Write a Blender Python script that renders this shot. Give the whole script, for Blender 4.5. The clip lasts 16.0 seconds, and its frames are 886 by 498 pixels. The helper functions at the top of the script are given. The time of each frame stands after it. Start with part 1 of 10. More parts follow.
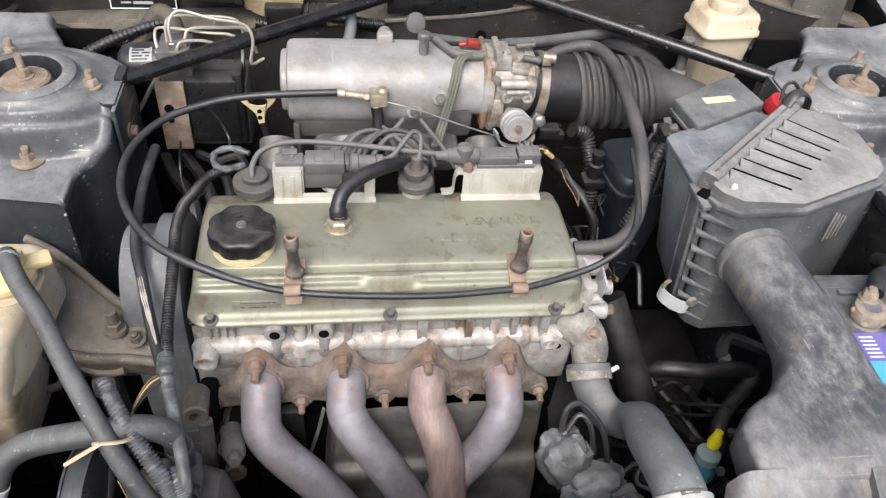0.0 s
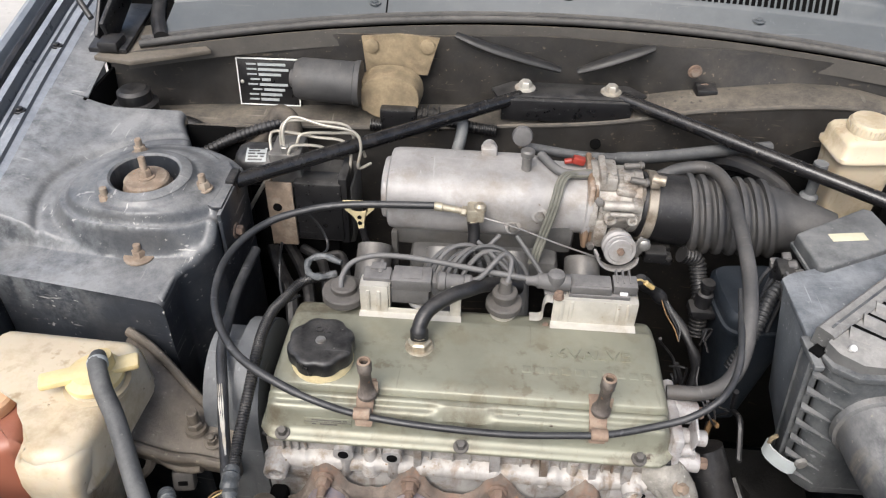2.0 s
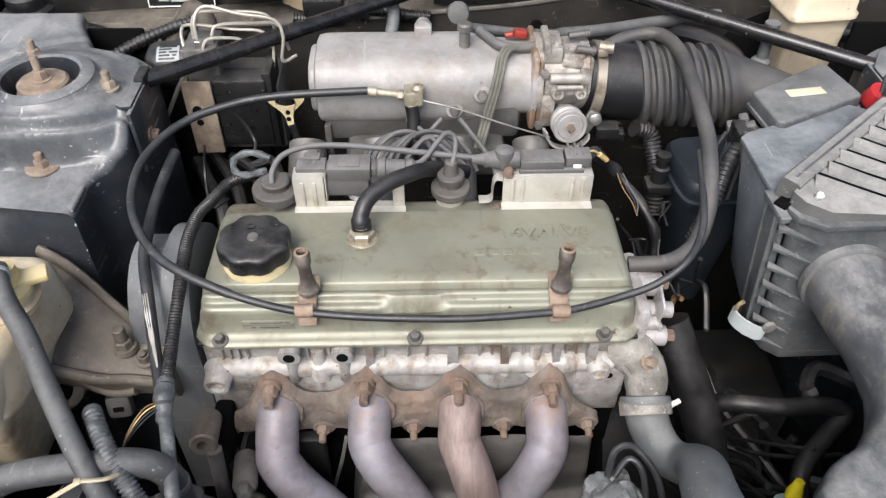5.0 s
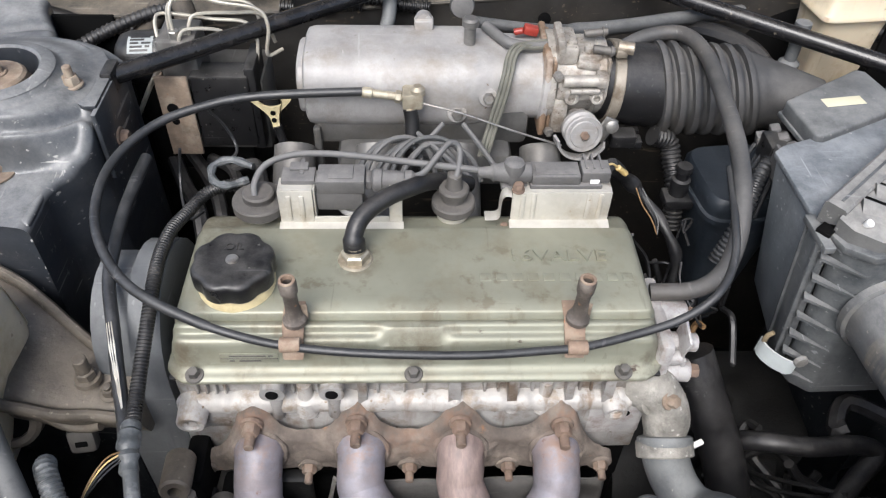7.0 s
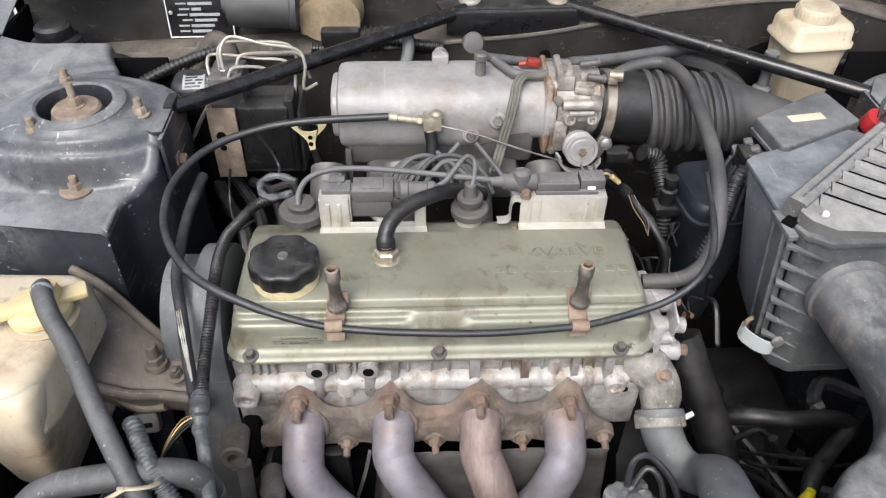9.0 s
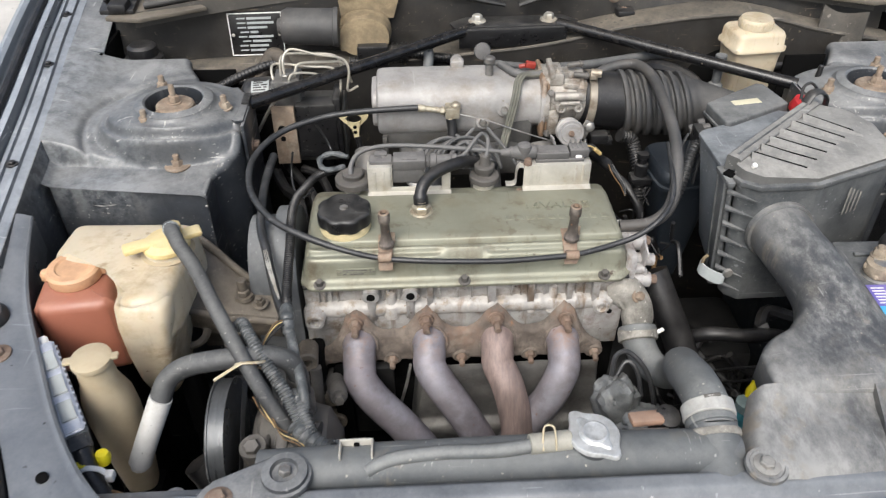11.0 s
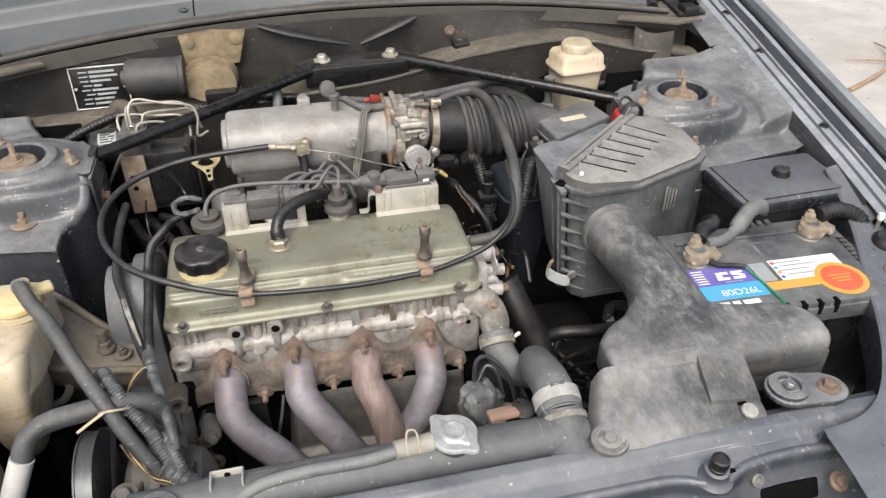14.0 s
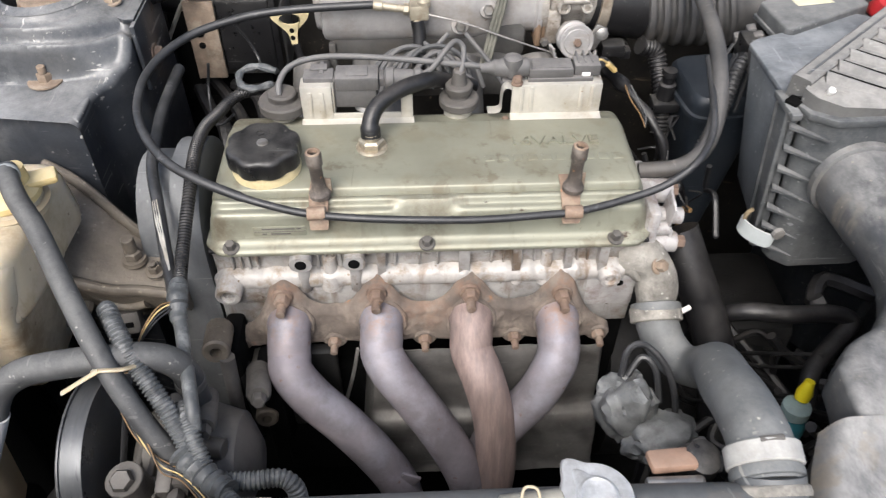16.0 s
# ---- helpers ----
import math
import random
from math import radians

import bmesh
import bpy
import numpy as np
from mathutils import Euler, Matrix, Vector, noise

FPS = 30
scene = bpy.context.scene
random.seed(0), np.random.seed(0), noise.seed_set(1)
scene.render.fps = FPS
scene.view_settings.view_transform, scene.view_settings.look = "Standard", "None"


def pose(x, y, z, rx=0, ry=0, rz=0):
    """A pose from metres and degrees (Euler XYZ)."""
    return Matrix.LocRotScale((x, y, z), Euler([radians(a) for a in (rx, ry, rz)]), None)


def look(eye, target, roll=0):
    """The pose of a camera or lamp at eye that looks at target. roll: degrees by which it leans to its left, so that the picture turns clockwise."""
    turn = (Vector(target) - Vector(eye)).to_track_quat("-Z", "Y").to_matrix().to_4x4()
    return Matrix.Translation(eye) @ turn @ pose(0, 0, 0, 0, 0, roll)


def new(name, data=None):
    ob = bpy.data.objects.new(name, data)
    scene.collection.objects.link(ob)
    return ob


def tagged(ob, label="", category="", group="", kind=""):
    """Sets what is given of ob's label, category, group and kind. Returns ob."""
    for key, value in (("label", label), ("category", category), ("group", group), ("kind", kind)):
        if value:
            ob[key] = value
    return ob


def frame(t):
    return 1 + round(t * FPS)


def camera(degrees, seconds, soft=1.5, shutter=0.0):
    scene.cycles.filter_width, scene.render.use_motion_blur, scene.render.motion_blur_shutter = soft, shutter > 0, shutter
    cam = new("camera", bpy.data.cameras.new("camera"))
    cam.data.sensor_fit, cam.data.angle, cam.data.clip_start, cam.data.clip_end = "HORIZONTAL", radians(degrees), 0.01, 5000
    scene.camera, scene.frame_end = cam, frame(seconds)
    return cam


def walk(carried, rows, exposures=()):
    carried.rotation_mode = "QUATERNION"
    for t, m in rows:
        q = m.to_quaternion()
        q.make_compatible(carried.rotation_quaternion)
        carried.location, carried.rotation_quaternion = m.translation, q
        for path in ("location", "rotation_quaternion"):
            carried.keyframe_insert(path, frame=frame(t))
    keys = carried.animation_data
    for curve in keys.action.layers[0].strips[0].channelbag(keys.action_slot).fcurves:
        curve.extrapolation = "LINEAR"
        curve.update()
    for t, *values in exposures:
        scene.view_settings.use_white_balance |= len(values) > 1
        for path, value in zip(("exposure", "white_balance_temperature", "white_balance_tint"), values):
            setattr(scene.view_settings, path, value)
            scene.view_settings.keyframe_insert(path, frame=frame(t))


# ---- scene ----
cam = camera(60.3, 16.0, soft=1.2, shutter=0.3)
PATH = [
    (0, (-0.161, 0.015, 1.408), (0.108, 1.455, 0.045), 6.0),
    (0.5, (-0.14, 0.041, 1.432), (0.024, 1.47, 0.042), 4.9),
    (1, (-0.116, 0.066, 1.48), (-0.081, 1.507, 0.095), 2.7),
    (1.5, (-0.105, 0.078, 1.479), (-0.173, 1.579, 0.16), 0.7),
    (2, (-0.105, 0.082, 1.453), (-0.197, 1.62, 0.178), 1.4),
    (2.5, (-0.141, 0.037, 1.446), (-0.163, 1.59, 0.185), 3.9),
    (3, (-0.174, -0.071, 1.429), (-0.118, 1.484, 0.172), 3.4),
    (3.5, (-0.194, -0.147, 1.415), (-0.09, 1.404, 0.156), 2.8),
    (4, (-0.17, -0.09, 1.406), (-0.072, 1.459, 0.145), 1.7),
    (4.5, (-0.123, -0.003, 1.384), (-0.07, 1.502, 0.068), 0.4),
    (5, (-0.096, 0.087, 1.364), (-0.059, 1.536, -0.015), 0.2),
    (5.2, (-0.108, 0.118, 1.35), (-0.063, 1.55, -0.046), 0.4),
    (7.3, (-0.11, 0.184, 1.332), (-0.037, 1.598, -0.081), 2.2),
    (7.5, (-0.118, 0.194, 1.32), (-0.049, 1.609, -0.091), 2.3),
    (8, (-0.122, 0.181, 1.326), (-0.073, 1.61, -0.072), 1.8),
    (8.2, (-0.117, 0.163, 1.336), (-0.076, 1.605, -0.05), 1.3),
    (10.3, (-0.152, -0.115, 1.42), (-0.062, 1.451, 0.18), -0.1),
    (10.5, (-0.153, -0.133, 1.425), (-0.066, 1.436, 0.187), -0.2),
    (11, (-0.169, -0.18, 1.439), (-0.1, 1.387, 0.197), -0.4),
    (11.5, (-0.206, -0.215, 1.447), (-0.186, 1.336, 0.185), -1.1),
    (12, (-0.218, -0.207, 1.47), (-0.227, 1.401, 0.281), -1.7),
    (12.5, (-0.178, -0.203, 1.472), (-0.057, 1.458, 0.365), -1.1),
    (13, (-0.12, -0.196, 1.473), (0.21, 1.453, 0.391), -0.2),
    (13.5, (-0.113, -0.209, 1.462), (0.292, 1.401, 0.347), -0.1),
    (14, (-0.136, -0.232, 1.455), (0.232, 1.35, 0.287), 0.1),
    (14.5, (-0.154, -0.225, 1.459), (0.151, 1.356, 0.272), 0.8),
    (15, (-0.157, -0.192, 1.431), (0.091, 1.386, 0.226), 1.7),
    (15.5, (-0.13, -0.042, 1.337), (0.054, 1.444, 0.01), 2.3),
    (16, (-0.117, 0.039, 1.311), (-0.056, 1.453, -0.102), 0.2),
]
walk(cam, [(t, look(eye, target, roll)) for t, eye, target, roll in PATH],
     [(0, 0.93, 6500, 10), (0.5, 0.88, 6500, 10), (1.5, 0.84, 6500, 10), (3.5, 0.80, 6550, 10), (5, 0.88, 6400, 10), (8, 0.86, 6250, 9), (10.5, 0.74, 6500, 8), (11.8, 0.68, 6500, 7), (13, 0.68, 6700, 9), (14.5, 0.70, 6750, 9), (15.2, 0.82, 6600, 9), (16, 0.98, 6500, 10)])

# ---------------------------------------------------------------- light
world = bpy.data.worlds.new("sky")
scene.world = world
world.use_nodes = True
wn = world.node_tree.nodes
sky = wn.new("ShaderNodeTexSky")
sky.sky_type = "NISHITA"
sky.sun_disc = False
sky.sun_elevation, sky.sun_rotation = radians(52), radians(200)
sky.air_density, sky.dust_density, sky.ozone_density = 1.0, 4.0, 0.6
wn["Background"].inputs["Strength"].default_value = 0.124
world.node_tree.links.new(sky.outputs["Color"], wn["Background"].inputs["Color"])
sun_data = bpy.data.lights.new("sun", "SUN")
sun_data.energy, sun_data.angle, sun_data.color = 2.1, radians(40), (0.985, 0.985, 0.985)
sun = new("sun", sun_data)
sun.matrix_world = look((-0.9, -1.9, 4.0), (0, 0.6, 0.8))


# ---------------------------------------------------------------- materials
def surf(name, col, rough=0.6, metal=0.0, vary=0.25, scale=45.0, bump=0.15, dust=0.0, dust_col=(0.30, 0.27, 0.23),
         grime=0.0, grime_col=(0.05, 0.04, 0.03), grime_scale=12.0, coat=0.0, stretch=(1, 1, 1), spec=0.5, thin=0.0, even=0.08, side=0.10,
         flecks=0.0, fleck_col=(0.04, 0.035, 0.03), fleck_scale=90.0, scratch=0.0, scratch_col=(0.45, 0.45, 0.44), streak=0.0, streak_col=(0.12, 0.10, 0.08), spots=(), spot_col=(0.09, 0.06, 0.035)):
    """A worn surface: fine and coarse mottling, blotches of grime, settled dust, chips, scratches, runs, fine relief."""
    m = bpy.data.materials.new(name)
    m.use_nodes = True
    nt = m.node_tree
    b = nt.nodes["Principled BSDF"]
    L = nt.links.new
    co = nt.nodes.new("ShaderNodeTexCoord")
    mp = nt.nodes.new("ShaderNodeMapping")
    mp.inputs["Scale"].default_value = stretch
    L(co.outputs["Object"], mp.inputs["Vector"])

    def noise_tex(s, detail=4.0, rgh=0.6, vec=None):
        n = nt.nodes.new("ShaderNodeTexNoise")
        n.inputs["Scale"].default_value, n.inputs["Detail"].default_value, n.inputs["Roughness"].default_value = s, detail, rgh
        L(vec or mp.outputs["Vector"], n.inputs["Vector"])
        return n.outputs["Fac"]

    def mapped(size, turn=(0, 0, 0)):
        q = nt.nodes.new("ShaderNodeMapping")
        q.inputs["Scale"].default_value, q.inputs["Rotation"].default_value = size, turn
        L(co.outputs["Object"], q.inputs["Vector"])
        return q.outputs["Vector"]

    def rng(fac, lo, hi, to0=0.0, to1=1.0):
        r = nt.nodes.new("ShaderNodeMapRange")
        for k, v in zip(("From Min", "From Max", "To Min", "To Max"), (lo, hi, to0, to1)):
            r.inputs[k].default_value = v
        L(fac, r.inputs["Value"])
        return r.outputs["Result"]

    def mix(fac, a, c):
        x = nt.nodes.new("ShaderNodeMix")
        x.data_type = "RGBA"
        for sock, v in ((x.inputs[0], fac), (x.inputs[6], a), (x.inputs[7], c)):
            if isinstance(v, (tuple, float)):
                sock.default_value = (*v, 1) if isinstance(v, tuple) else v
            else:
                L(v, sock)
        return x.outputs[2]

    def times(a, c):
        x = nt.nodes.new("ShaderNodeMath")
        x.operation = "MULTIPLY"
        L(a, x.inputs[0])
        if isinstance(c, float):
            x.inputs[1].default_value = c
        else:
            L(c, x.inputs[1])
        return x.outputs[0]

    fine, coarse = noise_tex(scale * 6, 5.0, 0.7), noise_tex(scale, 4.0)
    lo = tuple(c * (1 - vary) for c in col)
    hi = tuple(min(1.0, c * (1 + vary)) for c in col)
    c = mix(rng(coarse, 0.3, 0.7), lo, hi)
    c = mix(rng(fine, 0.35, 0.75, 0.0, vary), c, tuple(x * 0.6 for x in col))
    rough_out = rng(coarse, 0.3, 0.7, max(0.05, rough - 0.1), min(1.0, rough + 0.1))
    if grime:
        g = times(rng(noise_tex(grime_scale, 6.0, 0.68), 0.50, 0.66), grime)
        c = mix(g, c, grime_col)
    if dust:
        geo = nt.nodes.new("ShaderNodeNewGeometry")
        sep = nt.nodes.new("ShaderNodeSeparateXYZ")
        L(geo.outputs["Normal"], sep.inputs[0])
        up = rng(sep.outputs["Z"], 0.15, 0.95, side, 1.0)
        d = times(times(rng(noise_tex(scale * 0.45, 10.0, 0.82), 0.40, 0.61, even, 1.0), up), dust)
        c = mix(d, c, dust_col)
        r = nt.nodes.new("ShaderNodeMix")
        L(d, r.inputs[0])
        L(rough_out, r.inputs[2])
        r.inputs[3].default_value = 0.95
        rough_out = r.outputs[0]
    if streak:
        g = times(rng(noise_tex(55, 4.0, 0.6, mapped((1, 1, 0.12))), 0.56, 0.66), streak)
        c = mix(times(g, rng(noise_tex(9, 2.0, 0.5), 0.42, 0.60)), c, streak_col)
    for x, y, z, r, strong in spots:
        gap = nt.nodes.new("ShaderNodeVectorMath")
        gap.operation = "DISTANCE"
        L(co.outputs["Object"], gap.inputs[0])
        gap.inputs[1].default_value = (x, y, z)
        g = times(rng(gap.outputs["Value"], r * 0.3, r, 1.0, 0.0), rng(noise_tex(60, 6.0, 0.7), 0.40, 0.60))
        c = mix(times(g, strong), c, spot_col)
    if scratch:
        for size, turn in (((9, 170, 170), (0.3, 0.5, 0.4)), ((170, 12, 170), (0.2, 0.3, 0.9))):
            g = times(rng(noise_tex(1.0, 2.0, 0.5, mapped(size, turn)), 0.67, 0.72), rng(noise_tex(14, 2.0, 0.5), 0.45, 0.62))
            c = mix(times(g, scratch), c, scratch_col)
    if flecks:
        vo = nt.nodes.new("ShaderNodeTexVoronoi")
        vo.inputs["Scale"].default_value, vo.inputs["Randomness"].default_value = fleck_scale, 1.0
        warp = nt.nodes.new("ShaderNodeVectorMath")
        warp.operation = "MULTIPLY_ADD"
        wob = nt.nodes.new("ShaderNodeTexNoise")
        wob.inputs["Scale"].default_value, wob.inputs["Detail"].default_value = fleck_scale * 1.6, 3.0
        L(wob.outputs["Color"], warp.inputs[0])
        warp.inputs[1].default_value = (0.6 / fleck_scale,) * 3
        L(co.outputs["Object"], warp.inputs[2])
        L(warp.outputs[0], vo.inputs["Vector"])
        pick = nt.nodes.new("ShaderNodeSeparateColor")
        L(vo.outputs["Color"], pick.inputs[0])
        near = times(rng(vo.outputs["Distance"], 0.16, 0.30, 1.0, 0.0), rng(noise_tex(fleck_scale * 2.2, 3.0, 0.6), 0.40, 0.55))
        c = mix(times(near, rng(pick.outputs[0], 1.0 - flecks, 1.02 - flecks)), c, fleck_col)
    L(c, b.inputs["Base Color"])
    L(rough_out, b.inputs["Roughness"])
    b.inputs["Metallic"].default_value = metal
    b.inputs["Specular IOR Level"].default_value = spec
    if coat:
        b.inputs["Coat Weight"].default_value, b.inputs["Coat Roughness"].default_value = coat, 0.12
    if thin:
        b.inputs["Subsurface Weight"].default_value = thin
        b.inputs["Subsurface Radius"].default_value = (0.02, 0.014, 0.008)
        b.inputs["Subsurface Scale"].default_value = 0.5
    if bump:
        bn = nt.nodes.new("ShaderNodeBump")
        bn.inputs["Strength"].default_value, bn.inputs["Distance"].default_value = bump, 0.0015
        L(fine, bn.inputs["Height"])
        L(bn.outputs["Normal"], b.inputs["Normal"])
    return m


BLACK = surf("black_plastic", (0.008, 0.008, 0.009), 0.33, dust=0.28, dust_col=(0.20, 0.19, 0.175), bump=0.12, scale=80, even=0.12, scratch=0.25, scratch_col=(0.16, 0.16, 0.16), flecks=0.04, fleck_col=(0.2, 0.19, 0.17), fleck_scale=260.0)
GLOSSBLACK = surf("glossy_black_paint", (0.010, 0.010, 0.011), 0.2, dust=0.06, bump=0.05, grime=0.1, grime_col=(0.12, 0.10, 0.085), grime_scale=60, flecks=0.06, fleck_col=(0.16, 0.14, 0.11), fleck_scale=160.0)
CRUST = surf("corroded_clamp_metal", (0.3, 0.25, 0.19), 0.75, metal=0.2, vary=0.35, scale=70, bump=0.6, grime=0.6, grime_col=(0.22, 0.15, 0.10), grime_scale=60)
GREYPLASTIC = surf("dusty_box_plastic", (0.024, 0.0285, 0.033), 0.36, dust=0.8, dust_col=(0.235, 0.236, 0.230), bump=0.15, grime=0.35, grime_col=(0.085, 0.088, 0.09), grime_scale=28, vary=0.15, scale=16, even=0.18, side=0.55, streak=0.6, streak_col=(0.15, 0.155, 0.16), scratch=0.7, scratch_col=(0.26, 0.265, 0.27), flecks=0.06, fleck_col=(0.27, 0.265, 0.25), fleck_scale=200.0)
SNORK = surf("smeared_grey_plastic", (0.052, 0.054, 0.056), 0.36, dust=0.75, dust_col=(0.335, 0.33, 0.318), bump=0.15, grime=0.5, grime_col=(0.16, 0.145, 0.12), grime_scale=14, vary=0.2, scale=19, even=0.10, stretch=(1, 0.6, 1), side=0.22, streak=0.6, streak_col=(0.22, 0.19, 0.15), scratch=0.5, scratch_col=(0.30, 0.30, 0.29), flecks=0.05, fleck_col=(0.3, 0.27, 0.22), fleck_scale=200.0, spots=((0.300, 0.51, 0.885, 0.090, 0.55), (0.312, 0.45, 0.875, 0.110, 0.6), (0.285, 0.40, 0.862, 0.090, 0.5), (0.345, 0.37, 0.86, 0.100, 0.5), (0.415, 0.36, 0.86, 0.050, 0.6), (0.27, 0.29, 0.85, 0.050, 0.5), (0.18, 0.27, 0.848, 0.045, 0.5)), spot_col=(0.030, 0.033, 0.038))
CRUSTPALE = surf("crusted_pale_neck", (0.27, 0.255, 0.225), 0.8, vary=0.4, scale=60, bump=0.9, grime=0.85, grime_col=(0.10, 0.092, 0.080), grime_scale=32, flecks=0.3, fleck_col=(0.5, 0.48, 0.43), fleck_scale=150.0)
GREASY = surf("dark_greasy_metal", (0.115, 0.108, 0.1), 0.5, metal=0.3, dust=0.35, dust_col=(0.22, 0.2, 0.175), grime=0.5, grime_col=(0.02, 0.019, 0.018), grime_scale=30, bump=0.3)
RUBBER = surf("black_rubber", (0.007, 0.007, 0.008), 0.38, dust=0.3, dust_col=(0.14, 0.13, 0.12), scale=80, even=0.1, scratch=0.2, scratch_col=(0.14, 0.14, 0.13))
GREYHOSE = surf("greyed_hose_rubber", (0.092, 0.099, 0.102), 0.45, dust=0.55, dust_col=(0.30, 0.30, 0.285), grime=0.55, grime_col=(0.045, 0.048, 0.05), grime_scale=22, even=0.25, side=0.4, scratch=0.6, scratch_col=(0.33, 0.32, 0.29), flecks=0.05, fleck_col=(0.42, 0.4, 0.34), fleck_scale=200.0)
DARKHOSE = surf("dusty_grey_hose", (0.030, 0.031, 0.033), 0.45, dust=0.7, dust_col=(0.165, 0.165, 0.160), bump=0.1, even=0.3, side=0.3, scratch=0.5, scratch_col=(0.25, 0.24, 0.23), flecks=0.08, fleck_col=(0.3, 0.29, 0.26), fleck_scale=240.0)
CABLE = surf("cable_sheath", (0.02, 0.0205, 0.022), 0.38, dust=0.2, dust_col=(0.2, 0.2, 0.2), bump=0.05, scratch=0.3, scratch_col=(0.22, 0.22, 0.22))
LEAD = surf("greyed_lead", (0.085, 0.085, 0.085), 0.5, dust=0.5, dust_col=(0.22, 0.21, 0.20), bump=0.1, even=0.4, scratch=0.3, scratch_col=(0.3, 0.29, 0.27))
OLIVELINE = surf("olive_grey_line", (0.105, 0.105, 0.085), 0.5, dust=0.4, dust_col=(0.21, 0.20, 0.17), vary=0.3)
BOOT = surf("dusty_boot_rubber", (0.060, 0.056, 0.052), 0.6, dust=0.55, dust_col=(0.17, 0.155, 0.14), bump=0.2, even=0.3, side=0.3, grime=0.4, grime_col=(0.02, 0.018, 0.016), grime_scale=40)
TIMING = surf("dusty_timing_plastic", (0.085, 0.090, 0.095), 0.5, dust=0.6, dust_col=(0.23, 0.235, 0.235), bump=0.15, even=0.4, side=0.5, scratch=0.5, scratch_col=(0.32, 0.32, 0.32), streak=0.4, streak_col=(0.04, 0.04, 0.04))
SEAL = surf("weathered_seal", (0.035, 0.034, 0.033), 0.6, dust=0.6, dust_col=(0.19, 0.18, 0.165), even=0.2)
DUSTLOOM = surf("brown_dusty_loom", (0.03, 0.027, 0.024), 0.7, dust=0.8, dust_col=(0.20, 0.165, 0.125), even=0.3, side=0.35, bump=0.4)
CAPTIN = surf("scuffed_cap_tin", (0.58, 0.585, 0.58), 0.38, metal=0.5, vary=0.2, scale=60, grime=0.6, grime_col=(0.30, 0.30, 0.29), grime_scale=50, scratch=0.5, scratch_col=(0.75, 0.75, 0.74), bump=0.2)
REDCAP = surf("bright_red_cap", (0.58, 0.035, 0.04), 0.4, vary=0.1)
# The lid's even pale top layer is reflected sky painted into its colour.
FUSEGLOSS = surf("glossy_fuse_lid", (0.018, 0.021, 0.026), 0.22, dust=0.5, dust_col=(0.25, 0.26, 0.27), even=0.55, side=0.02, bump=0.03, scratch=0.5, scratch_col=(0.4, 0.4, 0.4), grime=0.2, grime_col=(0.006, 0.007, 0.008), grime_scale=14)
PANELNUT = surf("dusty_push_nut", (0.17, 0.165, 0.155), 0.6, vary=0.3, dust=0.5, dust_col=(0.33, 0.32, 0.30), grime=0.4, grime_scale=70)
SLEEVE = surf("dirty_white_sleeve", (0.56, 0.555, 0.54), 0.7, vary=0.12, grime=0.5, grime_col=(0.34, 0.32, 0.29), grime_scale=45, bump=0.2)
PULLEYBAND = surf("worn_pulley_steel", (0.085, 0.090, 0.096), 0.32, metal=0.4, vary=0.2, stretch=(6, 1, 1), dust=0.25, dust_col=(0.2, 0.2, 0.2), scratch=0.4, scratch_col=(0.25, 0.25, 0.25))
WRAP = surf("dusty_wrapping", (0.12, 0.125, 0.125), 0.4, vary=0.4, scale=60, dust=0.38, dust_col=(0.34, 0.345, 0.34), grime=0.8, grime_col=(0.02, 0.021, 0.022), grime_scale=40, bump=0.3, side=0.3)
TANKGREY = surf("smudged_tank_plastic", (0.050, 0.055, 0.060), 0.42, dust=0.5, dust_col=(0.205, 0.21, 0.208), even=0.35, side=0.3, vary=0.2, scale=18, grime=0.5, grime_col=(0.022, 0.024, 0.026), grime_scale=18, streak=0.4, streak_col=(0.16, 0.14, 0.11), scratch=0.6, scratch_col=(0.3, 0.3, 0.29), flecks=0.06, fleck_col=(0.34, 0.32, 0.27), fleck_scale=180.0)
GUTTER = surf("dusty_gutter_paint", (0.060, 0.069, 0.082), 0.28, dust=0.72, dust_col=(0.43, 0.455, 0.485), coat=0.5, even=0.55, scale=24, bump=0.03, grime=0.3, grime_col=(0.02, 0.022, 0.025), grime_scale=18, scratch=0.5, scratch_col=(0.5, 0.51, 0.52), side=0.10)
TANRUST = surf("tan_corroded_plate", (0.25, 0.195, 0.12), 0.75, vary=0.35, scale=50, bump=0.4, grime=0.6, grime_col=(0.13, 0.095, 0.06), grime_scale=34)
RIBDARK = surf("dark_pressed_steel", (0.022, 0.0215, 0.021), 0.5, vary=0.3, scratch=0.5, scratch_col=(0.12, 0.10, 0.08), grime=0.4, grime_col=(0.05, 0.045, 0.04))
GUSSETPLATE = surf("pale_brown_plate", (0.10, 0.086, 0.068), 0.65, vary=0.25, scale=40, dust=0.6, dust_col=(0.20, 0.176, 0.142), scratch=0.4, scratch_col=(0.34, 0.31, 0.27), bump=0.2)
# Near-black base: shade of holes, gaps and the low bay put into colour.
DARK = surf("deep_shade_black", (0.004, 0.004, 0.004), 0.9, dust=0.0, dust_col=(0.05, 0.045, 0.04), spec=0.08)
PAINT = surf("dark_blue_grey_paint", (0.055, 0.064, 0.078), 0.32, metal=0.3, dust=0.44, dust_col=(0.355, 0.362, 0.365), coat=0.8, bump=0.03, vary=0.12, grime=0.25, grime_scale=9, grime_col=(0.20, 0.20, 0.19), even=0.6, scratch=0.25, scratch_col=(0.45, 0.46, 0.46), flecks=0.04, fleck_col=(0.03, 0.03, 0.03), fleck_scale=120.0)
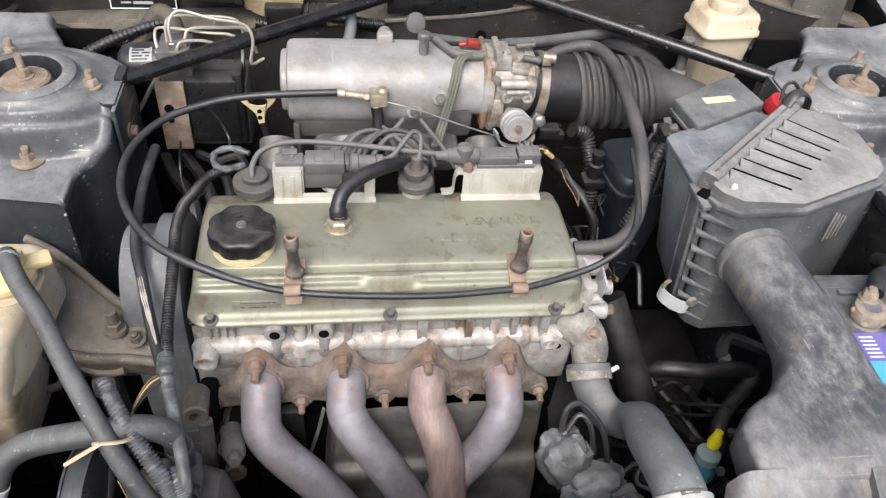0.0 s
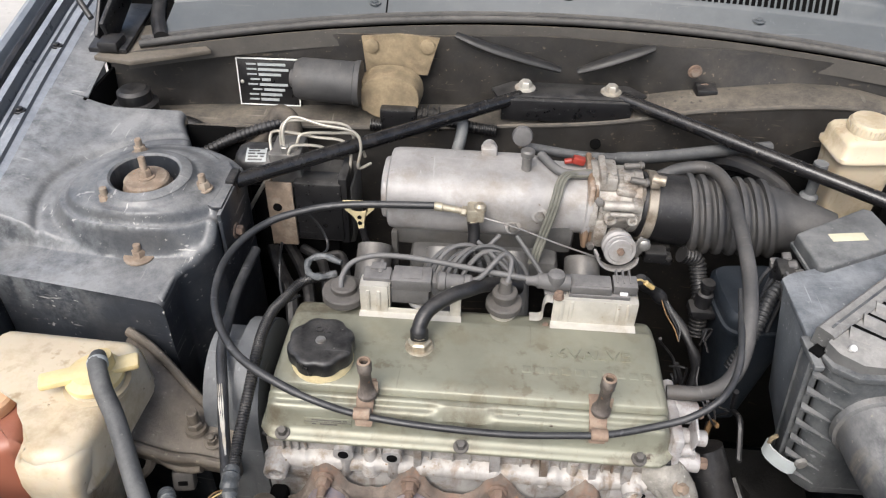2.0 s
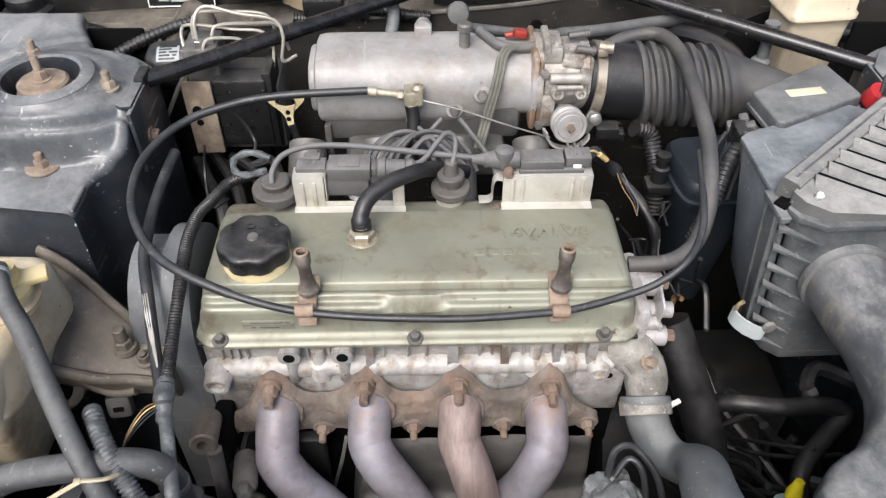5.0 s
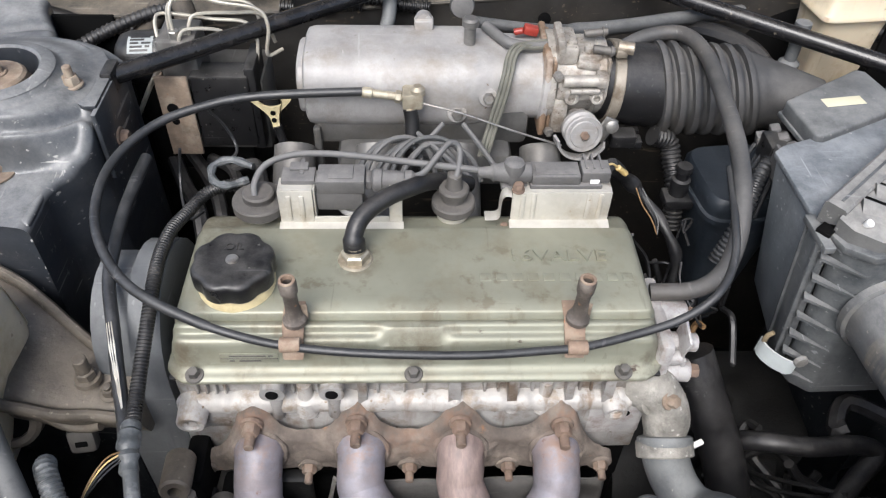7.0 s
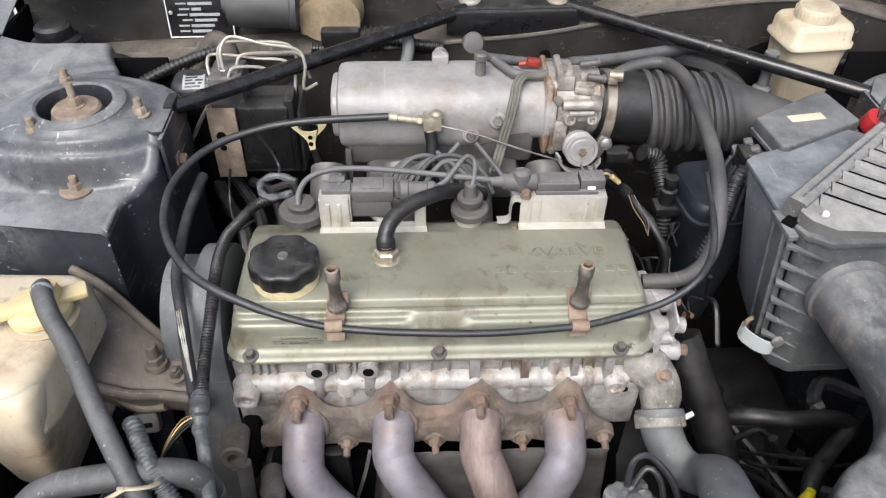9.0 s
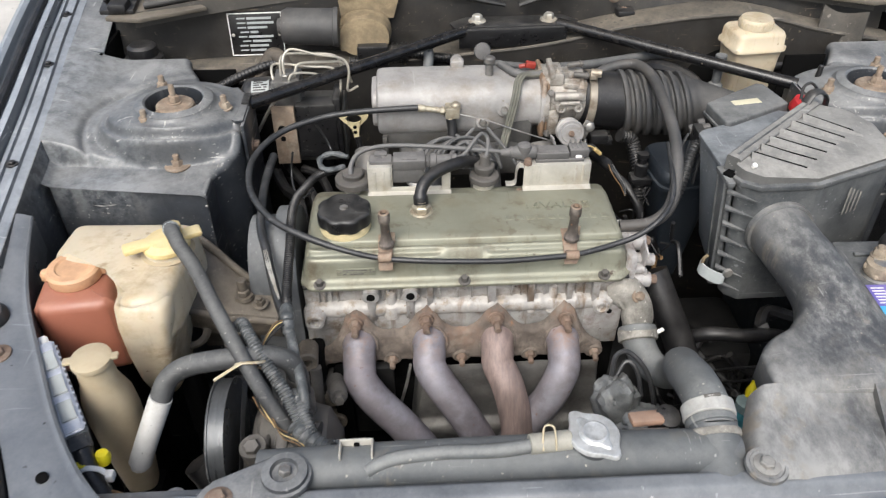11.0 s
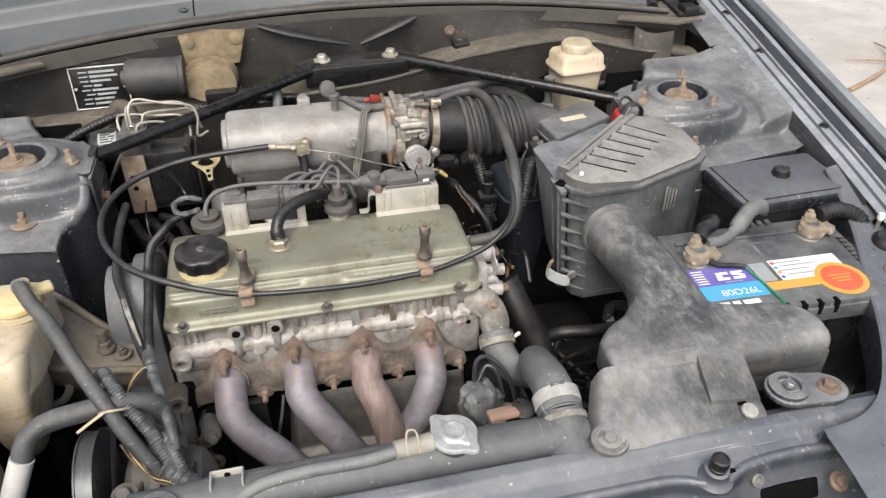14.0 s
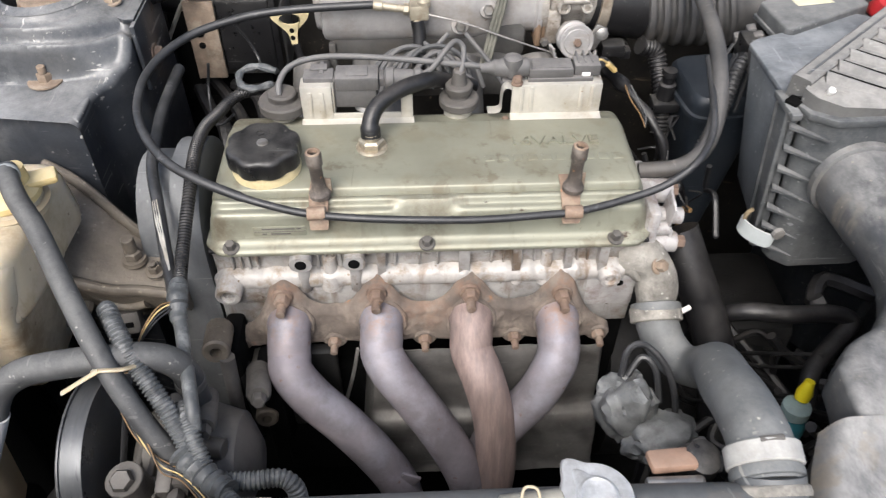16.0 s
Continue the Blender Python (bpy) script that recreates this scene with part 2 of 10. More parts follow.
# Wing paint with the bright sky's reflection put in as a pale film.
FENDERPAINT = surf("sky_paled_wing_paint", (0.075, 0.088, 0.105), 0.30, metal=0.2, dust=0.75, dust_col=(0.44, 0.465, 0.485), coat=0.8, bump=0.03, vary=0.15, scale=14, even=0.6, side=0.5, scratch=0.3, scratch_col=(0.55, 0.56, 0.57), grime=0.2, grime_col=(0.25, 0.25, 0.24), grime_scale=10)
# Dust is the paint's own; the pale spots paint sky reflection along the aprons.
BAYPAINT = surf("dusty_sky_toned_bay_paint", (0.012, 0.016, 0.023), 0.38, metal=0.0, dust=0.66, dust_col=(0.35, 0.35, 0.342), coat=0.35, bump=0.04, vary=0.2, scale=24, grime=0.4, grime_scale=34, grime_col=(0.055, 0.055, 0.056), even=0.36, side=0.10, scratch=0.7, scratch_col=(0.42, 0.41, 0.38), streak=0.3, streak_col=(0.13, 0.13, 0.125), flecks=0.06, fleck_col=(0.2, 0.195, 0.18), fleck_scale=130.0, spots=((-0.72, 0.97, 0.93, 0.15, 0.35), (-0.71, 0.84, 0.92, 0.14, 0.35), (-0.70, 0.71, 0.9, 0.12, 0.35), (-0.57, 0.69, 0.886, 0.08, 0.3), (0.69, 0.82, 0.92, 0.09, 0.3), (0.7, 0.92, 0.94, 0.09, 0.3)), spot_col=(0.36, 0.375, 0.38))
FIREWALL = surf("dirty_firewall_paint", (0.018, 0.0172, 0.0165), 0.45, dust=0.6, dust_col=(0.2, 0.17, 0.13), grime=0.35, grime_col=(0.05, 0.042, 0.034), grime_scale=14, side=0.10, even=0.10, flecks=0.06, fleck_col=(0.16, 0.13, 0.09), fleck_scale=120.0, scratch=0.5, scratch_col=(0.25, 0.2, 0.14))
COVER = surf("olive_cover_paint", (0.25, 0.252, 0.196), 0.44, metal=0.28, vary=0.14, scale=14, bump=0.03, dust=0.15, dust_col=(0.30, 0.27, 0.21), grime=0.35, grime_scale=24, grime_col=(0.17, 0.135, 0.08), coat=0.0, spec=0.5, flecks=0.05, fleck_col=(0.055, 0.035, 0.025), fleck_scale=60.0, scratch=0.35, scratch_col=(0.14, 0.12, 0.09), streak=0.5, streak_col=(0.12, 0.085, 0.05), spots=((-0.306, 0.54, 0.822, 0.03, 0.85), (-0.298, 0.545, 0.836, 0.022, 0.7), (-0.11, 0.546, 0.832, 0.034, 0.75), (-0.161, 0.64, 0.8545, 0.026, 0.9), (-0.285, 0.7, 0.848, 0.05, 0.55), (0.065, 0.538, 0.816, 0.02, 0.7), (-0.208, 0.545, 0.835, 0.02, 0.6), (0.023, 0.545, 0.835, 0.022, 0.6), (-0.245, 0.541, 0.822, 0.03, 0.35), (0.09, 0.545, 0.815, 0.03, 0.6), (-0.2, 0.56, 0.845, 0.03, 0.5)))
ALU = surf("cast_aluminium", (0.345, 0.334, 0.325), 0.6, metal=0.25, vary=0.22, scale=30, bump=0.45, dust=0.25, dust_col=(0.45, 0.42, 0.385), grime=0.7, grime_col=(0.22, 0.19, 0.155), flecks=0.05, fleck_col=(0.16, 0.12, 0.085), fleck_scale=150.0, scratch=0.4, scratch_col=(0.55, 0.54, 0.52), grime_scale=16.0)
HEAD = surf("stained_head_casting", (0.365, 0.352, 0.335), 0.48, metal=0.3, vary=0.3, scale=35, bump=0.5, grime=0.9, grime_col=(0.165, 0.118, 0.08), grime_scale=30, flecks=0.12, fleck_col=(0.10, 0.065, 0.04), fleck_scale=170.0, streak=0.9, streak_col=(0.15, 0.10, 0.065))
RUST = surf("rusty_cast_iron", (0.125, 0.102, 0.085), 0.85, vary=0.45, scale=40, bump=0.6, grime=0.75, grime_col=(0.235, 0.195, 0.16), grime_scale=24, flecks=0.12, fleck_col=(0.29, 0.15, 0.08), fleck_scale=70.0, spots=((-0.25, 0.53, 0.768, 0.030, 0.6), (-0.16, 0.53, 0.770, 0.032, 0.7), (-0.07, 0.53, 0.770, 0.030, 0.6), (0.02, 0.53, 0.768, 0.030, 0.6), (-0.115, 0.53, 0.735, 0.035, 0.4)), spot_col=(0.26, 0.14, 0.085))
RUSTED = surf("rusted_steel", (0.16, 0.11, 0.082), 0.8, vary=0.4, scale=60, bump=0.4, grime=0.6, grime_col=(0.24, 0.205, 0.165), grime_scale=40, flecks=0.12, fleck_col=(0.27, 0.15, 0.085), fleck_scale=200.0)
DUSTRUST = surf("dusty_rusted_steel", (0.225, 0.17, 0.125), 0.8, vary=0.35, scale=70, bump=0.35, grime=0.6, grime_col=(0.33, 0.29, 0.23), grime_scale=50, flecks=0.1, fleck_col=(0.26, 0.14, 0.08), fleck_scale=200.0)
GUSSET = surf("dusty_brown_plate", (0.052, 0.048, 0.042), 0.7, vary=0.25, scale=30, dust=0.6, dust_col=(0.235, 0.2, 0.155), scratch=0.4, scratch_col=(0.32, 0.29, 0.25), bump=0.2, even=0.05, flecks=0.15, fleck_col=(0.05, 0.045, 0.04), fleck_scale=90.0)
PIPE = surf("heat_tinted_pipe", (0.215, 0.195, 0.212), 0.6, metal=0.25, vary=0.25, scale=30, bump=0.12, grime=0.7, grime_col=(0.29, 0.285, 0.32), grime_scale=20, flecks=0.1, fleck_col=(0.17, 0.1, 0.075), fleck_scale=120.0, spots=((-0.25, 0.515, 0.728, 0.030, 0.45), (-0.157, 0.515, 0.728, 0.030, 0.45), (0.019, 0.515, 0.725, 0.030, 0.45), (-0.25, 0.52, 0.738, 0.022, 0.8), (-0.158, 0.52, 0.738, 0.022, 0.8), (0.02, 0.52, 0.734, 0.022, 0.8)), spot_col=(0.26, 0.165, 0.115))
PIPE_RUST = surf("heat_rusted_pipe", (0.26, 0.195, 0.175), 0.6, metal=0.15, vary=0.35, scale=60, bump=0.15, grime=0.6, grime_col=(0.2, 0.165, 0.16), grime_scale=26, stretch=(3, 1, 0.3))
SHIELD = surf("dull_shield_steel", (0.17, 0.165, 0.157), 0.45, metal=0.4, dust=0.2, grime=0.6, grime_col=(0.05, 0.045, 0.04), grime_scale=12, scratch=0.5, scratch_col=(0.28, 0.27, 0.25))
MOUNTCAST = surf("oily_cast_alloy", (0.150, 0.128, 0.102), 0.5, metal=0.15, vary=0.4, scale=40, bump=0.5, grime=0.6, grime_col=(0.06, 0.05, 0.04), grime_scale=22, flecks=0.2, fleck_col=(0.30, 0.26, 0.21), fleck_scale=160.0, dust=0.4, dust_col=(0.265, 0.228, 0.18), side=0.4)
CLAMP = surf("tarnished_clamp", (0.33, 0.29, 0.235), 0.45, metal=0.5, vary=0.3, grime=0.7, grime_col=(0.14, 0.10, 0.065), grime_scale=50)
STEEL = surf("dull_steel", (0.36, 0.35, 0.33), 0.45, metal=0.8, grime=0.5, grime_col=(0.14, 0.10, 0.07), grime_scale=60, bump=0.2)
TIN = surf("bright_tin_plate", (0.5, 0.48, 0.43), 0.42, metal=0.4, vary=0.12, grime=0.55, grime_col=(0.33, 0.27, 0.19), grime_scale=24, bump=0.1, flecks=0.06, fleck_col=(0.25, 0.17, 0.1), fleck_scale=190.0, streak=0.5, streak_col=(0.3, 0.22, 0.14))
CREAM = surf("yellowed_tank_plastic", (0.53, 0.455, 0.335), 0.45, vary=0.1, scale=10, bump=0.06, grime=0.8, grime_col=(0.36, 0.28, 0.17), grime_scale=16, thin=0.3, dust=0.2, dust_col=(0.45, 0.4, 0.31), streak=0.7, streak_col=(0.26, 0.18, 0.1), flecks=0.04, fleck_col=(0.16, 0.11, 0.07), fleck_scale=150.0, spots=((-0.47, 0.5, 0.74, 0.060, 0.45), (-0.445, 0.47, 0.78, 0.04, 0.4), (-0.47, 0.46, 0.8, 0.03, 0.5), (-0.462, 0.5, 0.875, 0.035, 0.4)), spot_col=(0.22, 0.15, 0.08))
TAN = surf("tan_tank_plastic", (0.42, 0.35, 0.24), 0.5, vary=0.1, scale=10, bump=0.06, grime=0.5, grime_col=(0.31, 0.24, 0.15), grime_scale=14, thin=0.1)
REDTANK = surf("red_brown_fluid_tank", (0.3, 0.11, 0.07), 0.42, vary=0.12, scale=12, bump=0.05, dust=0.25, dust_col=(0.5, 0.3, 0.21), grime=0.4, grime_col=(0.18, 0.06, 0.035), thin=0.08)
PINKCAP = surf("faded_cap_plastic", (0.55, 0.33, 0.19), 0.5, vary=0.2, grime=0.5, grime_col=(0.36, 0.2, 0.12), grime_scale=30)
YELLOWCAP = surf("amber_cap_plastic", (0.6, 0.43, 0.17), 0.45, vary=0.2, grime=0.4, grime_col=(0.42, 0.25, 0.07), grime_scale=30, dust=0.4, dust_col=(0.55, 0.47, 0.33))
WHITE = surf("white_plastic", (0.74, 0.73, 0.70), 0.5, vary=0.06, dust=0.1, grime=0.3, grime_col=(0.45, 0.40, 0.34), grime_scale=35)
STUDGREY = surf("chalky_stud", (0.36, 0.355, 0.335), 0.6, vary=0.2, scale=90, bump=0.3, grime=0.5, grime_col=(0.30, 0.28, 0.25), grime_scale=70)
ALUTAPE = surf("ribbed_silver_tape", (0.62, 0.63, 0.66), 0.35, metal=0.6, vary=0.15, grime=0.3, grime_scale=60)
YELLOW = surf("bright_yellow_plastic", (0.80, 0.66, 0.02), 0.45, vary=0.08)
TEAL = surf("teal_plastic", (0.05, 0.25, 0.29), 0.45, vary=0.12, grime=0.3)
SUPPORTPAINT = surf("scuffed_support_paint", (0.036, 0.043, 0.055), 0.34, dust=0.58, dust_col=(0.270, 0.282, 0.295), coat=0.4, bump=0.04, vary=0.25, scale=12, grime=0.5, grime_scale=16, grime_col=(0.11, 0.115, 0.12), even=0.42, scratch=0.7, scratch_col=(0.36, 0.37, 0.38), streak=0.3, streak_col=(0.26, 0.265, 0.27), flecks=0.07, fleck_col=(0.36, 0.36, 0.35), fleck_scale=130.0)
OILBLACK = surf("oily_black_metal", (0.010, 0.0098, 0.0095), 0.5, metal=0.1, vary=0.5, scale=30, bump=0.5, grime=0.6, grime_col=(0.004, 0.004, 0.004), grime_scale=18, dust=0.25, dust_col=(0.03, 0.028, 0.025))
# Scuffed plastic; the bluish pale layer paints the sky's sheen on the rear half.
BOXBLUE = surf("bluish_scuffed_plastic", (0.060, 0.070, 0.080), 0.34, dust=0.85, dust_col=(0.33, 0.345, 0.36), bump=0.12, grime=0.6, grime_col=(0.018, 0.022, 0.027), grime_scale=13, vary=0.2, scale=14, even=0.25, side=0.75, streak=0.7, streak_col=(0.22, 0.23, 0.24), scratch=0.7, scratch_col=(0.32, 0.33, 0.34), flecks=0.06, fleck_col=(0.35, 0.35, 0.34), fleck_scale=170.0)
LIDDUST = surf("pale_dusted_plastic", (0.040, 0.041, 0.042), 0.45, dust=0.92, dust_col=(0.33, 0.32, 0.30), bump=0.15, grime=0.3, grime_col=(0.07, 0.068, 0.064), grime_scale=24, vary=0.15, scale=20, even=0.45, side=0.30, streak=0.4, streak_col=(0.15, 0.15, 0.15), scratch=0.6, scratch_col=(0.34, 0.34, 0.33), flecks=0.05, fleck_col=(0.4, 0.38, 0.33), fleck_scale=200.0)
CANISTER = surf("dark_navy_plastic", (0.010, 0.014, 0.020), 0.35, dust=0.35, dust_col=(0.09, 0.10, 0.11), even=0.2, side=0.4, scratch=0.3, scratch_col=(0.12, 0.13, 0.14))
BELLOWS = surf("greyed_bellows_rubber", (0.024, 0.0245, 0.026), 0.42, dust=0.75, dust_col=(0.125, 0.12, 0.115), bump=0.12, even=0.35, side=0.5, scale=30, grime=0.3, grime_col=(0.10, 0.075, 0.05), grime_scale=14, scratch=0.4, scratch_col=(0.2, 0.19, 0.18))
CHIP = surf("bare_paint_chip", (0.33, 0.325, 0.31), 0.8, vary=0.3, scale=150, bump=0.3)
REDPLASTIC = surf("red_plastic", (0.26, 0.03, 0.02), 0.4, vary=0.1, dust=0.1)
ORANGE = surf("faded_orange_plastic", (0.3, 0.185, 0.13), 0.6, vary=0.25, dust=0.3)
GREENWIRE = surf("green_wire", (0.02, 0.22, 0.10), 0.5)
COPPER = surf("brown_wire", (0.2, 0.12, 0.055), 0.5)
BRASS = surf("dull_brass", (0.4, 0.36, 0.28), 0.45, metal=0.5, grime=0.6, grime_scale=50, grime_col=(0.2, 0.15, 0.10))
PURPLE = surf("purple_print", (0.11, 0.085, 0.42), 0.4, vary=0.05, dust=0.3, bump=0, scratch=0.3, scratch_col=(0.3, 0.29, 0.27))
CYAN = surf("cyan_print", (0.03, 0.38, 0.66), 0.4, vary=0.05, dust=0.3, bump=0, scratch=0.3, scratch_col=(0.3, 0.29, 0.27))
AMBER = surf("amber_print", (0.78, 0.36, 0.04), 0.4, vary=0.06, dust=0.3, bump=0, scratch=0.3, scratch_col=(0.3, 0.29, 0.27))
REDPRINT = surf("red_print", (0.80, 0.10, 0.03), 0.4, vary=0.06, dust=0.3, bump=0, scratch=0.3, scratch_col=(0.3, 0.29, 0.27))
PRINT = surf("white_print", (0.78, 0.77, 0.74), 0.45, vary=0.05, dust=0.3, bump=0, scratch=0.3, scratch_col=(0.3, 0.29, 0.27))
PALEGREY = surf("pale_grey_tape", (0.33, 0.355, 0.355), 0.55, vary=0.1, dust=0.2)
COWLGREY = surf("faded_cowl_plastic", (0.064, 0.073, 0.080), 0.36, dust=0.35, dust_col=(0.205, 0.215, 0.22), bump=0.12, vary=0.12, scale=12, even=0.6, scratch=0.25, scratch_col=(0.25, 0.25, 0.25), grime=0.3, grime_col=(0.15, 0.155, 0.155), grime_scale=9)
GROUND = surf("pale_concrete", (0.46, 0.435, 0.395), 0.9, vary=0.2, scale=3.0, bump=0.5, grime=0.6, grime_col=(0.33, 0.31, 0.275), grime_scale=1.3, flecks=0.06, fleck_col=(0.2, 0.17, 0.13), fleck_scale=30.0, spots=((2.9, 2.85, 0.0, 0.45, 0.7), (3.4, 2.5, 0.0, 0.5, 0.55), (2.75, 4.2, 0.0, 0.5, 0.4)), spot_col=(0.36, 0.31, 0.25))
# The bluish base puts some of the reflected sky into the glass colour.
GLASS_DARK = surf("tinted_glass", (0.035, 0.055, 0.066), 0.06, vary=0.05, bump=0, spec=0.6)
LENS = surf("clear_lamp_lens", (0.5, 0.51, 0.505), 0.12, vary=0.06, bump=0, coat=0.6)
LENSORANGE = surf("orange_lamp_lens", (0.66, 0.5, 0.38), 0.15, vary=0.06, bump=0, coat=0.6)

COILGREY = surf("dusty_coil_plastic", (0.055, 0.054, 0.055), 0.5, dust=0.75, dust_col=(0.225, 0.215, 0.205), bump=0.2, vary=0.3, scale=90, even=0.45, side=0.35, scratch=0.4, scratch_col=(0.28, 0.27, 0.25), flecks=0.05, fleck_col=(0.30, 0.28, 0.24), fleck_scale=240.0)
THROTTLE = surf("oily_throttle_alloy", (0.37, 0.345, 0.31), 0.5, metal=0.3, vary=0.35, scale=60, bump=0.4, grime=0.75, grime_col=(0.15, 0.11, 0.075), grime_scale=40, flecks=0.3, fleck_col=(0.10, 0.07, 0.045), fleck_scale=260.0)
BROWNFLANGE = surf("rust_stained_alloy", (0.24, 0.16, 0.105), 0.65, metal=0.15, vary=0.35, scale=60, bump=0.4, grime=0.7, grime_col=(0.42, 0.39, 0.35), grime_scale=30)
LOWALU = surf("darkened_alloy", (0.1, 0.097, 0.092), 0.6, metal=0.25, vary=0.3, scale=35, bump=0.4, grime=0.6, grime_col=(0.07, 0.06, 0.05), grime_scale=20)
BRIGHTALU = surf("scoured_alloy", (0.43, 0.41, 0.385), 0.58, metal=0.15, vary=0.2, scale=50, bump=0.4, grime=0.8, grime_col=(0.23, 0.17, 0.11), grime_scale=48, flecks=0.1, fleck_col=(0.2, 0.14, 0.08), fleck_scale=200.0, streak=0.7, streak_col=(0.2, 0.13, 0.075))
BRAKEPIPE = surf("zinc_pipe", (0.4, 0.375, 0.32), 0.42, metal=0.4, vary=0.15, grime=0.5, grime_col=(0.26, 0.21, 0.15), grime_scale=50)
HANDLE = surf("pale_yellow_handle", (0.66, 0.56, 0.33), 0.45, vary=0.15, grime=0.4, grime_col=(0.33, 0.25, 0.13), grime_scale=60)
CAPCREAM = surf("cream_amber_cap", (0.60, 0.47, 0.22), 0.5, vary=0.18, scale=30, dust=0.5, dust_col=(0.62, 0.55, 0.38), grime=0.5, grime_col=(0.42, 0.28, 0.10), grime_scale=35, bump=0.1)
RUSTSTRAP = surf("orange_rusted_strap", (0.25, 0.175, 0.125), 0.75, vary=0.3, scale=60, bump=0.35, grime=0.8, grime_col=(0.30, 0.25, 0.19), grime_scale=60, flecks=0.3, fleck_col=(0.36, 0.15, 0.07), fleck_scale=110.0)
SCUFFALU = surf("scuffed_painted_alloy", (0.40, 0.385, 0.375), 0.5, metal=0.15, vary=0.2, scale=40, bump=0.3, grime=0.7, grime_col=(0.20, 0.15, 0.13), grime_scale=60, flecks=0.2, fleck_col=(0.66, 0.65, 0.62), fleck_scale=120.0, streak=0.4, streak_col=(0.2, 0.14, 0.09))
POSTMETAL = surf("weathered_post_metal", (0.105, 0.088, 0.076), 0.6, metal=0.2, vary=0.4, scale=60, bump=0.4, grime=0.7, grime_col=(0.23, 0.20, 0.17), grime_scale=60, flecks=0.12, fleck_col=(0.25, 0.13, 0.07), fleck_scale=160.0)
CHALK = surf("chalk_scuff", (0.20, 0.19, 0.17), 0.9, vary=0.4, scale=120, bump=0.2)
TYRE = surf("tyre_rubber", (0.02, 0.02, 0.021), 0.8, dust=0.4)
BUNDLE = surf("blue_grey_tape", (0.075, 0.08, 0.082), 0.4, vary=0.4, scale=60, bump=0.4, grime=0.7, grime_col=(0.22, 0.225, 0.225), grime_scale=70)


# ---------------------------------------------------------------- mesh helpers
def thing(name, at, label, category, group="", kind=""):
    ob = new(name)
    ob.empty_display_size = 0.02
    ob.location = at
    return tagged(ob, label, category, group, kind)


def part(name, bm, material, parent=None, label="", sharp=38):
    me = bpy.data.meshes.new(name)
    bmesh.ops.recalc_face_normals(bm, faces=bm.faces)
    bm.to_mesh(me)
    bm.free()
    me.polygons.foreach_set("use_smooth", [True] * len(me.polygons))
    me.set_sharp_from_angle(angle=radians(sharp))
    me.materials.append(material)
    ob = new(name, me)
    if parent:
        ob.parent = parent
        top = Vector(parent.location) if parent.parent is None else Vector(parent.parent.location)
        ob.matrix_parent_inverse = Matrix.Translation(-top) if parent.parent is None else Matrix.Identity(4)
    if label:
        ob["label"] = label
    return ob


def solo(name, bm, material, label, category, group="", kind="", sharp=38):
    return tagged(part(name, bm, material, None, "", sharp), label, category, group, kind)


def merge(*bms):
    out = bms[0]
    for b in bms[1:]:
        me = bpy.data.meshes.new("tmp")
        b.to_mesh(me)
        b.free()
        out.from_mesh(me)
        bpy.data.meshes.remove(me)
    return out


def box(x0, x1, y0, y1, z0, z1, b=0.003, seg=2):
    bm = bmesh.new()
    bmesh.ops.create_cube(bm, size=1)
    bmesh.ops.transform(bm, matrix=Matrix.Translation(((x0 + x1) / 2, (y0 + y1) / 2, (z0 + z1) / 2)) @ Matrix.Diagonal((x1 - x0, y1 - y0, z1 - z0, 1)), verts=bm.verts)
    if b:
        bmesh.ops.bevel(bm, geom=bm.edges[:], offset=min(b, 0.49 * min(x1 - x0, y1 - y0, z1 - z0)), segments=seg, affect="EDGES", profile=0.5)
    return bm


def turned(bm, at, rx=0, ry=0, rz=0):
    m = Matrix.Translation(at) @ pose(0, 0, 0, rx, ry, rz) @ Matrix.Translation(-Vector(at))
    bmesh.ops.transform(bm, matrix=m, verts=bm.verts)
    return bm


def loft(rings, cap=True, loop=False):
    bm = bmesh.new()
    rows = [[bm.verts.new(p) for p in ring] for ring in rings]
    n = len(rows[0])
    pairs = list(zip(rows, rows[1:])) + ([(rows[-1], rows[0])] if loop else [])
    for a, c in pairs:
        for i in range(n):
            bm.faces.new((a[i], a[(i + 1) % n], c[(i + 1) % n], c[i]))
    if cap and not loop:
        bm.faces.new(rows[0][::-1])
        bm.faces.new(rows[-1])
    return bm


def prism(pts, z0, z1, b=0.004, shrink=1.0, seg=2):
    """A slab with the outline pts; its top may be smaller."""
    cx, cy = sum(p[0] for p in pts) / len(pts), sum(p[1] for p in pts) / len(pts)
    bm = loft([[(x, y, z0) for x, y in pts], [(cx + (x - cx) * shrink, cy + (y - cy) * shrink, z1) for x, y in pts]])
    if b:
        bmesh.ops.bevel(bm, geom=bm.edges[:], offset=b, segments=seg, affect="EDGES", profile=0.5)
    return bm


def basis(d):
    d = Vector(d).normalized()
    a = d.cross(Vector((0, 0, 1)))
    if a.length < 1e-3:
        a = Vector((1, 0, 0))
    a.normalize()
    return a, d.cross(a).normalized(), d


def lathe(at, axis, profile, n=24, cap=True):
    """A turned solid: profile of (radius, height along the axis)."""
    a, b, d = basis(axis)
    at = Vector(at)
    rings = []
    for r, hgt in profile:
        r = max(r, 1e-4)
        rings.append([at + d * hgt + a * (r * math.cos(2 * math.pi * k / n)) + b * (r * math.sin(2 * math.pi * k / n)) for k in range(n)])
    return loft(rings, cap)


